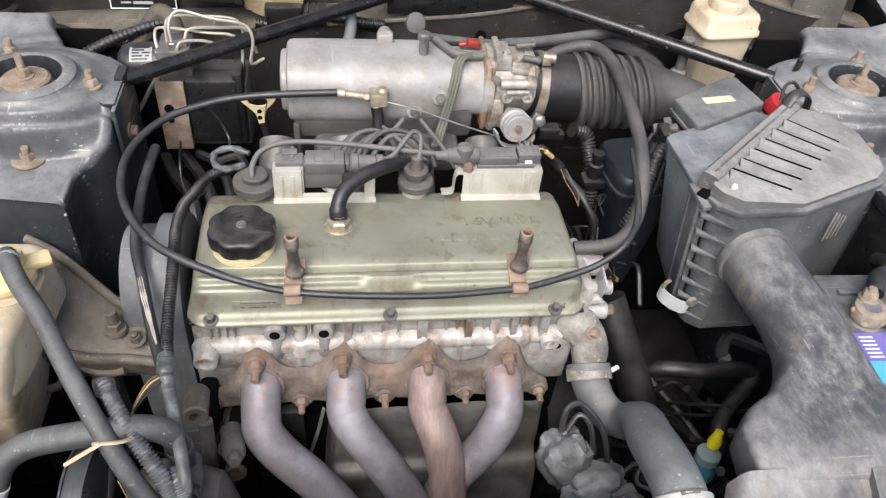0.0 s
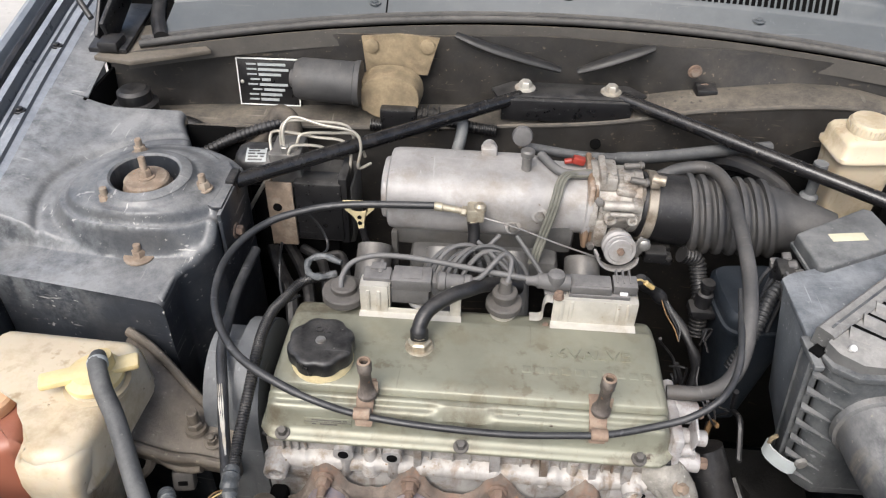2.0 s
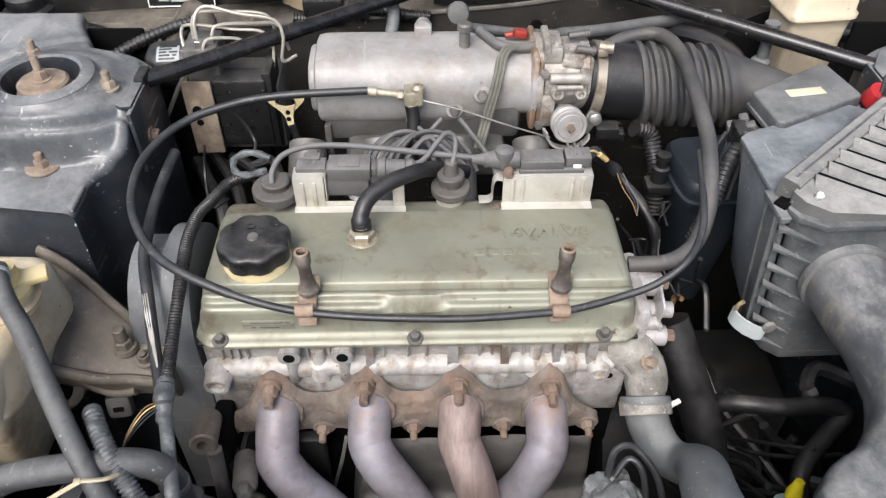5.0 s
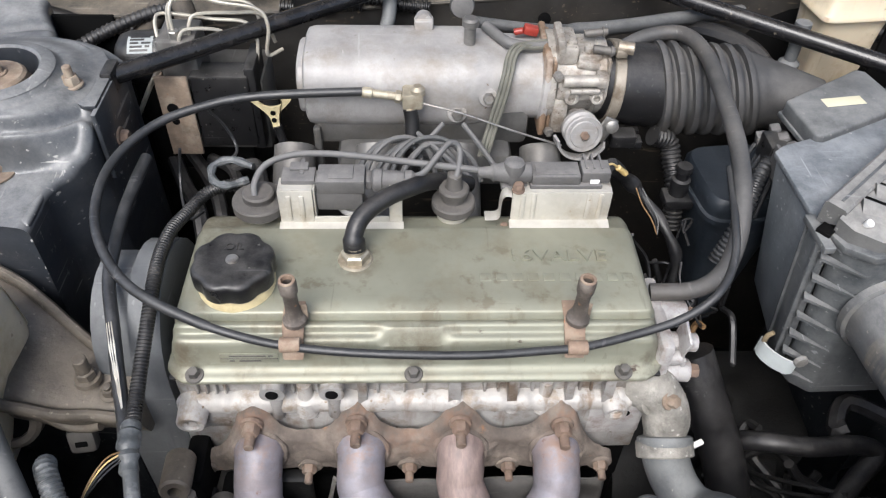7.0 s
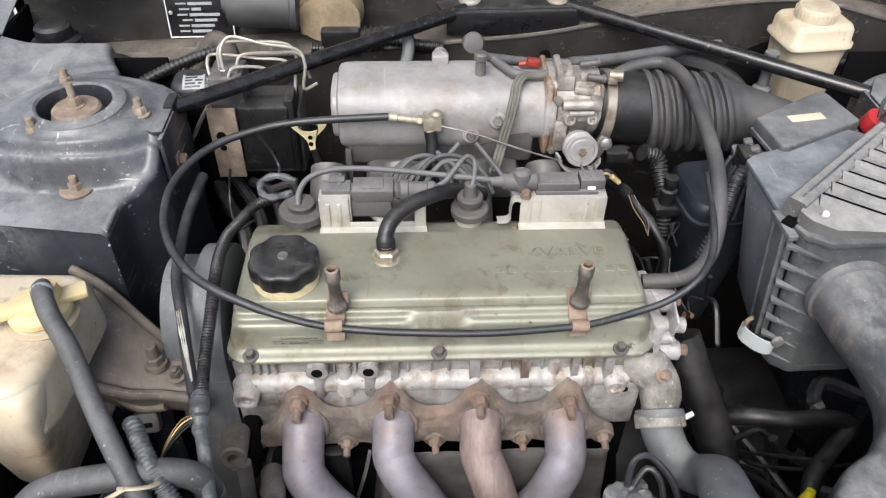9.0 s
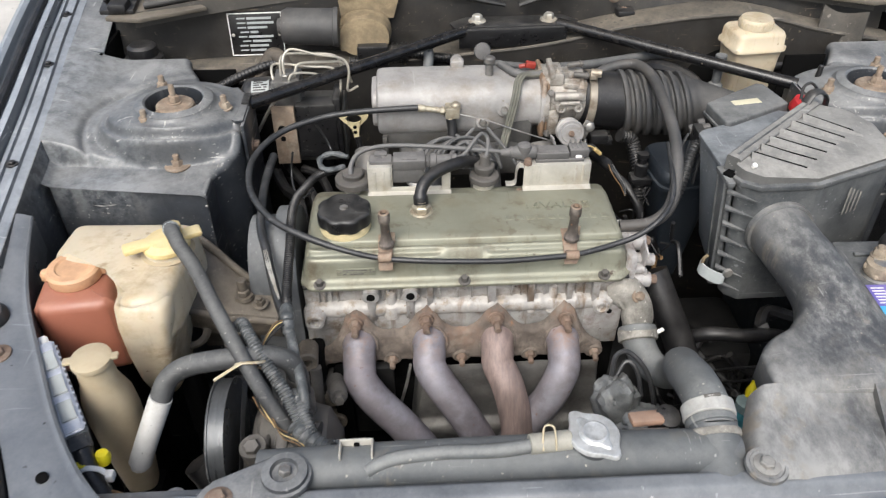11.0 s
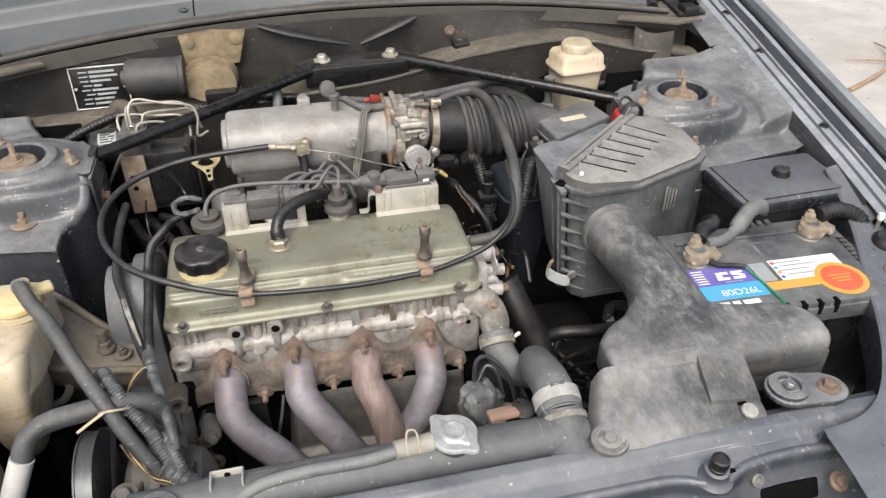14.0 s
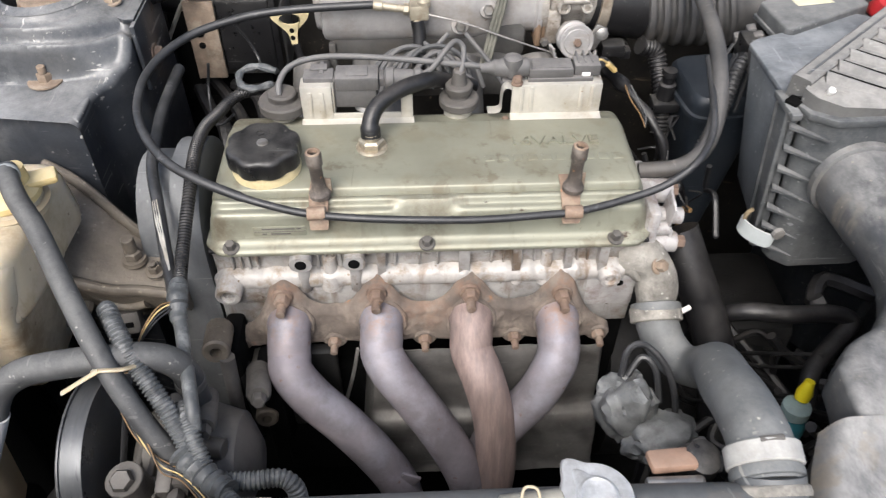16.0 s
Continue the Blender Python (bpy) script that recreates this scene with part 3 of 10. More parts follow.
def rod(p0, p1, r, r1=None, n=14, edge=0.0008):
    h = (Vector(p1) - Vector(p0)).length
    r1 = r if r1 is None else r1
    e = min(edge, h / 4, r / 3)
    return lathe(p0, Vector(p1) - Vector(p0), [(r - e, 0), (r, e), (r1, h - e), (r1 - e, h)], n)


def crumpled(at, size, seed, level=4):
    """A lump with creases, as of wrapped or dented stuff."""
    bm = bmesh.new()
    bmesh.ops.create_icosphere(bm, subdivisions=level, radius=1.0)
    for v in bm.verts:
        q = v.co * 1.7 + Vector((seed, seed * 0.7, 0))
        v.co = v.co * (1 + 0.30 * noise.noise(q) + 0.20 * abs(noise.noise(q * 1.9)) - 0.12 * abs(noise.noise(q * 3.3)))
    bmesh.ops.transform(bm, matrix=Matrix.Translation(at) @ Matrix.Diagonal((*size, 1)), verts=bm.verts)
    return bm


def curve_pts(pts, steps=6):
    """Smooth points through pts."""
    p = [Vector(q) for q in pts]
    p = [2 * p[0] - p[1]] + p + [2 * p[-1] - p[-2]]
    out = []
    for i in range(1, len(p) - 2):
        for k in range(steps):
            t = k / steps
            out.append(0.5 * ((2 * p[i]) + (p[i + 1] - p[i - 1]) * t + (2 * p[i - 1] - 5 * p[i] + 4 * p[i + 1] - p[i + 2]) * t * t + (3 * p[i] - p[i - 1] - 3 * p[i + 1] + p[i + 2]) * t ** 3))
    out.append(p[-2])
    return out


def tube(pts, r, n=10, steps=6, shape=None, flat=1.0):
    """A hose or wire through pts; r a number or a function of 0..1."""
    c = curve_pts(pts, steps) if steps else [Vector(q) for q in pts]
    tang = [(c[min(i + 1, len(c) - 1)] - c[max(i - 1, 0)]).normalized() for i in range(len(c))]
    a = basis(tang[0])[0]
    rings = []
    for i, (q, d) in enumerate(zip(c, tang)):
        a = (a - d * a.dot(d)).normalized()
        b = d.cross(a)
        rr = r(i / (len(c) - 1)) if callable(r) else r
        rings.append([q + a * (rr * math.cos(2 * math.pi * k / n)) + b * (rr * flat * math.sin(2 * math.pi * k / n)) for k in range(n)])
    return loft(rings)


def corrugated(pts, r, pitch=0.004, depth=0.0012, n=12):
    """A ribbed loom or bellows."""
    c = curve_pts(pts, 24)
    total = sum((q - p).length for p, q in zip(c, c[1:]))
    count = max(4, int(total / pitch) * 4)
    fine, acc, i, step = [], 0.0, 0, total / count
    fine.append(c[0])
    need = step
    for p, q in zip(c, c[1:]):
        seg = (q - p).length
        while acc + seg >= need - 1e-9 and len(fine) <= count:
            fine.append(p + (q - p) * ((need - acc) / max(seg, 1e-9)))
            need += step
        acc += seg
    m = len(fine)
    rings_r = lambda u: (r(u) if callable(r) else r) + (0 if round(u * (m - 1)) % 4 in (0, 1) else -depth)
    return tube(fine, rings_r, n, 0)


def sheet(fn, nu, nv, thick=0.0):
    """A sheet over u, v in 0..1."""
    bm = bmesh.new()
    v = [[bm.verts.new(fn(i / nu, j / nv)) for j in range(nv + 1)] for i in range(nu + 1)]
    for i in range(nu):
        for j in range(nv):
            bm.faces.new((v[i][j], v[i + 1][j], v[i + 1][j + 1], v[i][j + 1]))
    if thick:
        bmesh.ops.recalc_face_normals(bm, faces=bm.faces)
        bmesh.ops.solidify(bm, geom=bm.faces[:], thickness=thick)
    return bm


def oval(c, a, b, w, h, n=20, power=2.0):
    """A ring of points: half widths w along a and h along b; a higher power is squarer."""
    c, a, b = Vector(c), Vector(a).normalized(), Vector(b).normalized()
    out = []
    for k in range(n):
        t = 2 * math.pi * k / n
        s, q = math.sin(t), math.cos(t)
        out.append(c + a * (w * math.copysign(abs(q) ** (2 / power), q)) + b * (h * math.copysign(abs(s) ** (2 / power), s)))
    return out


def mix_v(rows, t):
    """Reads a table of (t, values...) at t."""
    if t <= rows[0][0]:
        return rows[0][1:]
    for p, q in zip(rows, rows[1:]):
        if t <= q[0]:
            k = (t - p[0]) / (q[0] - p[0])
            return tuple(x + (y - x) * k for x, y in zip(p[1:], q[1:]))
    return rows[-1][1:]


def hexa(at, axis, r, h, n=6):
    """A hexagon head with a chamfered top."""
    return lathe(at, axis, [(r, 0), (r, h * 0.8), (r * 0.82, h)], n)


def bolt(parent, at, axis=(0, 0, 1), r=0.006, h=0.006, stud=0.0, washer=0.0, material=None, name="bolt", label=""):
    at, d = Vector(at), Vector(axis).normalized()
    bits = [hexa(at + d * 0.001, d, r, h)]
    if washer:
        bits.append(lathe(at - d * 0.0005, d, [(washer, 0), (washer, 0.0016), (washer * 0.93, 0.0022)], 18))
    if stud:
        bits.append(lathe(at + d * h * 0.9, d, [(r * 0.55, 0), (r * 0.55, stud * 0.92), (r * 0.42, stud)], 10))
    return part(name, merge(*bits), material or STEEL, parent, label)


def words(text, size, depth, m, material, parent, name="lettering"):
    cu = bpy.data.curves.new("t", "FONT")
    cu.body, cu.size, cu.extrude, cu.align_x, cu.align_y = text, size, depth, "CENTER", "CENTER"
    tmp = new("t", cu)
    me = bpy.data.meshes.new_from_object(tmp)
    bpy.data.objects.remove(tmp)
    bpy.data.curves.remove(cu)
    bm = bmesh.new()
    bm.from_mesh(me)
    bpy.data.meshes.remove(me)
    bmesh.ops.transform(bm, matrix=m, verts=bm.verts)
    return part(name, bm, material, parent)


# ---------------------------------------------------------------- ground
def ground_z(u, v):
    x, y = (u - 0.5) * 300, (v - 0.5) * 300
    return (x, y, 0)


solo("ground", sheet(ground_z, 24, 24), GROUND, "pale dusty concrete ground with faint stains", "ground", kind="structure")

# ---------------------------------------------------------------- car body round the engine bay
body = thing("car_body", (0, 0.7, 0), "dark blue-grey car body with dusty open engine bay", "car")

RAIL = [(0.10, 0.470, 0.815), (0.16, 0.545, 0.832), (0.25, 0.632, 0.855), (0.35, 0.672, 0.875), (0.45, 0.690, 0.893), (0.60, 0.703, 0.918),
        (0.80, 0.722, 0.945), (1.0, 0.750, 0.966), (1.2, 0.775, 0.985), (1.45, 0.795, 1.005)]


def rail(y):
    return mix_v(RAIL, y)


def swept(s, profile, y0, y1, n=26, thick=0.0):
    """A strip along the bay's edge; profile of (outward, up)."""
    m = len(profile) - 1

    def fn(u, v):
        y = y0 + (y1 - y0) * u
        x, z = rail(y)
        k = min(int(v * m + 1e-6), m - 1)
        f = v * m - k
        ox = profile[k][0] + (profile[k + 1][0] - profile[k][0]) * f
        oz = profile[k][1] + (profile[k + 1][1] - profile[k][1]) * f
        return (s * (x + ox), y, z + oz)
    return sheet(fn, n, m, thick)


# Drawn near-black, the disc stands for the shade inside a hole.
def hole_disc(at, axis, r):
    return lathe(at, axis, [(r, -0.004), (r, 0.0008), (r * 0.8, 0.0012)], 16)


def bay_side(s):
    """One side of the bay: fender, gutter, apron with its strut tower, shelf and front corner."""
    tower_x, tower_y = s * 0.5, 0.8
    part("fender", swept(s, [(0.028, -0.006), (0.032, 0.007), (0.038, 0.011), (0.045, 0.009), (0.052, 0.000), (0.060, -0.022), (0.072, -0.08), (0.085, -0.20), (0.092, -0.42), (0.08, -0.60)], 0.450, 1.45, 30, 0.002), FENDERPAINT, body)
    part("gutter", swept(s, [(-0.045, -0.020), (-0.034, -0.0165), (-0.0325, -0.0120), (-0.0300, -0.0115), (-0.0285, -0.0150), (-0.0180, -0.0140), (-0.0165, -0.0100), (-0.0140, -0.0100), (-0.0125, -0.0130), (-0.0090, -0.0120), (-0.0060, 0.003), (0.001, 0.003), (0.005, -0.008), (0.012, -0.010), (0.026, -0.010), (0.030, -0.004)], 0.450, 1.45, 30, 0.0015), GUTTER, body)
    ex, ez = rail(0.456)
    part("fender_end", box(min(s * (ex - 0.044), s * (ex + 0.056)), max(s * (ex - 0.044), s * (ex + 0.056)), 0.453, 0.458, ez - 0.20, ez - 0.021, 0.001), GUTTER, body)
    pts = [(s * (rail(y)[0] + 0.018), y, rail(y)[1] - 0.003) for y in np.linspace(0.450, 1.40, 16)]
    part("rubber_seal", tube(pts, 0.006, 8, 3), RUBBER, body)
    # apron sheet: gutter side, dome over the strut, step down to the front shelf
    def ease(a, b, t):
        k = max(0.0, min(1.0, (t - a) / (b - a)))
        return k * k * (3 - 2 * k)

    def apron_z(x, y):
        x0, zz = rail(y)
        base = zz - 0.018 - 0.024 * ease(0.0, 0.10, x0 - 0.040 - x)
        d = math.hypot(x - 0.5, y - 0.8)
        de = math.hypot(x - 0.5, (y - 0.8) * (1.42 if y < 0.8 else 1.0))
        ys = 0.738 - 0.012 * ease(0.66, 0.54, x)
        drop = ease(ys + 0.005, ys - 0.007, y) * ease(0.694, 0.646, x)
        z = base + (0.886 - base) * drop
        top = 0.9150 + 0.0125 * ease(0.1015, 0.0905, de) + 0.0085 * ease(0.088, 0.062, d) + 0.008 * ease(0.060, 0.049, d)
        z = z + (top - z) * ease(0.122, 0.104, de)
        z += 0.0022 * math.exp(-((de - 0.1040) / 0.0042) ** 2)
        fold = ease(0.700, 0.662, x) * ease(0.060, 0.030, abs(y - 0.700 - 0.35 * (x - 0.60)))
        return z - 0.004 * math.exp(-((d - 0.130) / 0.005) ** 2) * (1 - drop) - 0.003 * fold * drop

    def apron(u, v):
        roll = max(0.0, (u * 168 - 144) / 24)
        u = min(1.0, u * 168 / 144)
        y0 = 0.650 + 0.034 * (1 - u)
        y = y0 + (0.985 - y0) * v
        x0 = rail(y)[0] - 0.040
        inner = 0.417 + 0.033 * ease(0.752, 0.690, y)
        if y > 0.83:
            inner = max(0.417, 0.5 - math.sqrt(max(0.0, 0.0117 - (y - 0.8) ** 2))) + 0.03 * ease(0.905, 0.985, y)
        x = x0 + (inner - x0) * u
        z, bend = apron_z(x, y), radians(90) * min(1.0, roll / 0.4)
        x -= 0.011 * math.sin(bend)
        z -= 0.011 * (1 - math.cos(bend))
        return (s * x, y, z + (0.42 - z) * max(0.0, roll - 0.4) / 0.6)
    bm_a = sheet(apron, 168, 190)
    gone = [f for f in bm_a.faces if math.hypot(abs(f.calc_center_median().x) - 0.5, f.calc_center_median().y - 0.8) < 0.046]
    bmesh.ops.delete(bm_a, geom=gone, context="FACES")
    part("apron", bm_a, BAYPAINT, body, "dusty inner wing panel with strut dome and painted sky sheen")
    # narrow apron strip behind the tower
    def strip(u, v):
        y = 0.985 + 0.22 * v
        x0, zz = rail(y)
        return (s * (x0 - 0.040 - 0.055 * u), y, zz - 0.018 - 0.01 * u)
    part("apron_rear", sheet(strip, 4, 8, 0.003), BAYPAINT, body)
    # recess behind the apron, its shade put into the near-black walls
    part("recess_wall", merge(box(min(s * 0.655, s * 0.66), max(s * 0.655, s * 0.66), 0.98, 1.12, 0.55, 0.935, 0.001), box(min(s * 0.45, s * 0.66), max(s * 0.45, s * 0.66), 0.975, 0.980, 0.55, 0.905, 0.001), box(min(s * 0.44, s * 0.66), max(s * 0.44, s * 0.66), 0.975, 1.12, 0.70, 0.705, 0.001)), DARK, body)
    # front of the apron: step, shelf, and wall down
    shelf = prism([(s * 0.440, 0.655), (s * 0.440, 0.76), (s * 0.655, 0.745), (s * 0.660, 0.71), (s * 0.650, 0.682)], 0.30, 0.8825, 0.004, seg=3)
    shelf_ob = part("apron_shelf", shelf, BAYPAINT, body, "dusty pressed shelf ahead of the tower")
    part("wheel_arch_wall", swept(s, [(-0.044, -0.019), (-0.050, -0.045), (-0.055, -0.14), (-0.055, -0.55)], 0.52, 0.76, 12, 0.003), BAYPAINT, body)
    chip_rng = random.Random(31 + s)
    for k in range(9):
        z = 0.882 - 0.0075 * k - chip_rng.uniform(0, 0.004)
        bm = lathe((0, 0, 0), (0, 0, 1), [(chip_rng.uniform(0.0006, 0.0022), -0.0006), (0.0008, 0.0007)], 6)
        bmesh.ops.transform(bm, matrix=Matrix.Translation((s * (0.4425 + chip_rng.uniform(-0.001, 0.004)), 0.6565 + chip_rng.uniform(-0.0015, 0.001), z)) @ Matrix.Rotation(radians(62), 4, "X") @ Matrix.Diagonal((1, chip_rng.uniform(0.8, 2.2), 1, 1)), verts=bm.verts)
        part("paint_chip", bm, CHIP, shelf_ob)
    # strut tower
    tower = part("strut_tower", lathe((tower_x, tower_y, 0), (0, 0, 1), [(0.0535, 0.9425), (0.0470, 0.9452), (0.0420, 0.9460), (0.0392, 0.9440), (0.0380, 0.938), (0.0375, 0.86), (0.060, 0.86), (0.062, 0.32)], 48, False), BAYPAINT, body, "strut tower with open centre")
    part("strut_seat", lathe((tower_x, tower_y, 0), (0, 0, 1), [(0.034, 0.872), (0.031, 0.878), (0.0295, 0.905), (0.0290, 0.928), (0.0272, 0.9300), (0.0262, 0.9370), (0.0235, 0.9395), (0.009, 0.940)], 32), DUSTRUST, tower, "rusty strut bearing seat")
    bolt(tower, (tower_x, tower_y, 0.940), r=0.0075, h=0.010, stud=0.018, washer=0.0105, material=DUSTRUST, name="strut_nut")
    for dx, dy in ((0.070, -0.006), (-0.031, -0.043), (-0.032, 0.062)):
        bolt(tower, (tower_x - s * dx, tower_y + dy, 0.9320), r=0.0078, h=0.009, stud=0.012, washer=0.0105, material=DUSTRUST, name="tower_nut")
    bolt(body, (s * 0.489, 0.719, 0.8868), r=0.0078, h=0.008, stud=0.010, washer=0.0175, material=DUSTRUST, name="shelf_bolt")
    # folded plate that carries the brace
    plate = prism([(s * 0.424, 0.772), (s * 0.412, 0.765), (s * 0.402, 0.766), (s * 0.402, 0.83), (s * 0.425, 0.868), (s * 0.452, 0.862)], 0.9225, 0.9275, 0.001)
    part("brace_plate", merge(plate, box(min(s * 0.400, s * 0.405), max(s * 0.400, s * 0.405), 0.755, 0.845, 0.850, 0.9245, 0.0015)), BAYPAINT, tower)
    bolt(tower, (s * 0.3995, 0.79, 0.875), (-s, 0, 0), r=0.007, h=0.008, washer=0.010, material=RUSTED, name="plate_bolt")
    # gutter screws
    for y in (0.45, 0.683, 0.921, 1.08):
        x, z = rail(y)
        bolt(body, (s * (x - 0.026), y, z - 0.011), r=0.0048, h=0.004, washer=0.008, material=RUBBER, name="gutter_screw")
    # front corner panel that runs to the lamp
    inner = curve_pts([(0.366, 0.196, 0.845), (0.398, 0.200, 0.845), (0.425, 0.208, 0.845), (0.457, 0.229, 0.846), (0.493, 0.270, 0.847), (0.532, 0.330, 0.848), (0.574, 0.412, 0.852), (0.602, 0.470, 0.860), (0.622, 0.530, 0.874), (0.636, 0.600, 0.893)], 5)
    outer = curve_pts([(0.362, 0.095, 0.832), (0.420, 0.100, 0.836), (0.470, 0.115, 0.839), (0.505, 0.160, 0.842), (0.535, 0.225, 0.845), (0.580, 0.310, 0.848), (0.632, 0.398, 0.854), (0.662, 0.465, 0.864), (0.664, 0.530, 0.880), (0.664, 0.600, 0.898)], 5)

    def lamp_panel(u, v):
        k = min(int(u * (len(inner) - 1)), len(inner) - 2)
        f = u * (len(inner) - 1) - k
        a, b = inner[k].lerp(inner[k + 1], f), outer[k].lerp(outer[k + 1], f)
        p = a.lerp(b, max(0.0, min(1.0, (v - 0.2) / 0.8)))
        lip = 0.006 * max(0.0, 1 - abs(v - 0.24) / 0.05) * 0.35 + 0.0025 * math.sin(math.pi * max(0.0, (v - 0.2) / 0.8))
        return (s * p.x, p.y, p.z + lip - 0.26 * max(0.0, 0.2 - v))
    part("corner_panel", sheet(lamp_panel, 60, 24, 0.002), PAINT, body, "smooth painted lamp panel with small holes")
    for x, y, z, r in ((0.515, 0.250, 0.8500, 0.0058), (0.481, 0.198, 0.8480, 0.0068), (0.648, 0.487, 0.8705, 0.0068)):
        part("panel_hole", hole_disc((s * x, y, z), (0, -0.1, 1), r), DARK, body)
    part("panel_plug", lathe((s * 0.640, 0.452, 0.8630), (0, -0.12, 1), [(0.0210, -0.002), (0.0205, 0.003), (0.0160, 0.0085), (0.0150, 0.0080), (0.003, 0.0078)], 26), RUBBER, body)
    bolt(body, (s * 0.612, 0.403, 0.8560), (0, -0.1, 1), r=0.0062, h=0.005, washer=0.0125, material=RUSTED, name="panel_bolt")
    # lamp and its rubber edge
    pts = [(p.x * s + s * 0.013, p.y - 0.004, p.z - 0.002) for p in outer[12:38:5]]
    part("lamp_seal", tube(pts, 0.0125, 12, 5), RUBBER, body, "dirty black rubber seal beside the lamp")
    lamp = part("headlight", prism([(s * 0.692, 0.448), (s * 0.662, 0.392), (s * 0.612, 0.305), (s * 0.568, 0.222), (s * 0.536, 0.150), (s * 0.60, 0.06), (s * 0.74, 0.16), (s * 0.81, 0.30), (s * 0.835, 0.42), (s * 0.80, 0.455)], 0.62, 0.838, 0.012, 0.985, 3), LENS, body, "clear headlight lens")
    part("indicator_lens", prism([(s * 0.702, 0.415), (s * 0.680, 0.372), (s * 0.698, 0.365), (s * 0.725, 0.41)], 0.70, 0.8385, 0.004), LENSORANGE, lamp)
bay_side(-1)
bay_side(1)


# firewall: upper panel, pressed ledge, lower panel
LEDGE = [(-0.66, 0.872, 0.03), (-0.48, 0.874, 0.03), (-0.27, 0.874, 0.03), (-0.14, 0.880, 0.035), (0.02, 0.893, 0.04), (0.10, 0.905, 0.04), (0.178, 0.925, 0.04), (0.327, 0.947, 0.035), (0.40, 0.950, 0.03), (0.451, 0.942, 0.025), (0.52, 0.925, 0.02), (0.66, 0.905, 0.02)]


def cowl_edge(x):
    return 1.170 - 0.30 * x * x, 1.000 - 0.05 * x * x


def upper_wall(u, v):
    x = -0.66 + 1.32 * u
    z0 = mix_v(LEDGE, x)[0]
    ye, ze = cowl_edge(x)
    z = z0 - 0.01 + (ze - 0.012 - z0 + 0.01) * v
    return (x, 1.125 - 0.12 * x * x + 0.012 * v + 0.004 * math.sin(x * 21 + v * 2), z)


def lower_wall(u, v):
    x = -0.66 + 1.32 * u
    z0 = mix_v(LEDGE, x)[0]
    y = 1.055 - 0.10 * x * x + 0.012 * math.sin(x * 9) * (1 - v)
    return (x, y - 0.02 * (1 - v), 0.25 + (z0 - 0.25) * v)


def ledge(u, v):
    x = -0.66 + 1.32 * u
    z0 = mix_v(LEDGE, x)[0]
    y0, y1 = 1.055 - 0.10 * x * x, 1.127 - 0.12 * x * x
    return (x, y0 + (y1 - y0) * v, z0 + 0.006 * math.sin(math.pi * v))


firewall = part("firewall", sheet(upper_wall, 40, 8, 0.004), FIREWALL, body, "dirty dark firewall panel")
part("firewall_lower", sheet(lower_wall, 40, 12, 0.004), FIREWALL, firewall)
part("firewall_ledge", sheet(ledge, 40, 4, 0.004), GUSSET, firewall, "dust-covered pressed ledge")
lip = [(x, 1.052 - 0.10 * x * x, mix_v(LEDGE, x)[0] + 0.002) for x in np.linspace(-0.62, 0.62, 24)]
part("ledge_seam", tube(lip, 0.0035, 8, 2), GUSSET, firewall, "brown dusty seam along the ledge")
for run in ([(-0.156, 1.116, 0.994), (-0.110, 1.112, 0.979), (-0.060, 1.110, 0.966), (-0.002, 1.108, 0.952)], [(0.127, 1.116, 0.989), (0.095, 1.112, 0.978), (0.060, 1.110, 0.965), (0.022, 1.108, 0.951)]):
    part("pressed_rib", tube(run, lambda u: 0.0115 * math.sin(math.pi * (0.10 + 0.80 * u)) ** 0.5, 14, 8, flat=0.6), RIBDARK, firewall, "dusty pressed stiffening rib")
for x, z in ((0.187, 0.962), (0.205, 0.935), (-0.06, 0.90), (0.04, 0.885)):
    bolt(firewall, (x, 1.108 - 0.1 * x * x, z), (0, -1, 0), r=0.007, h=0.006, washer=0.010, material=RUSTED, name="wall_stud")
part("wall_clip", box(0.192, 0.222, 1.085, 1.115, 0.925, 0.943, 0.004), RUBBER, firewall)
part("wall_hole", hole_disc((0.055, 1.047, 0.868), (0, -1, 0.1), 0.008), DARK, firewall)

# cowl: brown metal lip, rubber strip, plastic panel with slots, wipers, screen
edge = [(x, cowl_edge(x)[0], cowl_edge(x)[1]) for x in np.linspace(-0.60, 0.60, 21)]


def cowl_lip(u, v):
    x = -0.615 + 1.23 * u
    y, z = cowl_edge(x)
    return (x, y - 0.012 + 0.004 * v, z - 0.024 * (1 - v) - 0.006)


cowl = part("cowl_lip", sheet(cowl_lip, 40, 3, 0.004), GUSSET, body, "brown dusty metal lip under the cowl")
part("cowl_seal", merge(tube([(x, y, z - 0.001) for x, y, z in edge], 0.0055, 10, 2), tube([(x, y + 0.010, z + 0.003) for x, y, z in edge], 0.0042, 8, 2)), SEAL, cowl, "long black rubber strip")


def cowl_top(u, v):
    """Front slope, a riser that fades round the wiper pivot, then the flat up to the glass."""
    x = -0.575 + 1.15 * u
    y0, z0 = cowl_edge(x)
    y1, yr = 1.335 - 0.25 * x * x, 1.202 - 0.16 * x * x
    k = max(0.0, min(1.0, (abs(x - 0.005) - 0.018) / 0.060))
    r = (1 - (1 - k) ** 2) ** 0.5 * max(0.0, min(1.0, (0.52 - x) / 0.08))
    steps = [(0, y0 + 0.012, 0.004), (0.36, yr, 0.024), (0.40, yr + 0.003, 0.026 + 0.003 * r), (0.50, yr + 0.012, 0.030 + 0.021 * r), (0.54, yr + 0.017, 0.032 + 0.022 * r), (0.60, yr + 0.026, 0.034 + 0.021 * r), (1.0, y1, 0.066)]
    y, dz = mix_v(steps, v)
    return (x, y, z0 + dz)
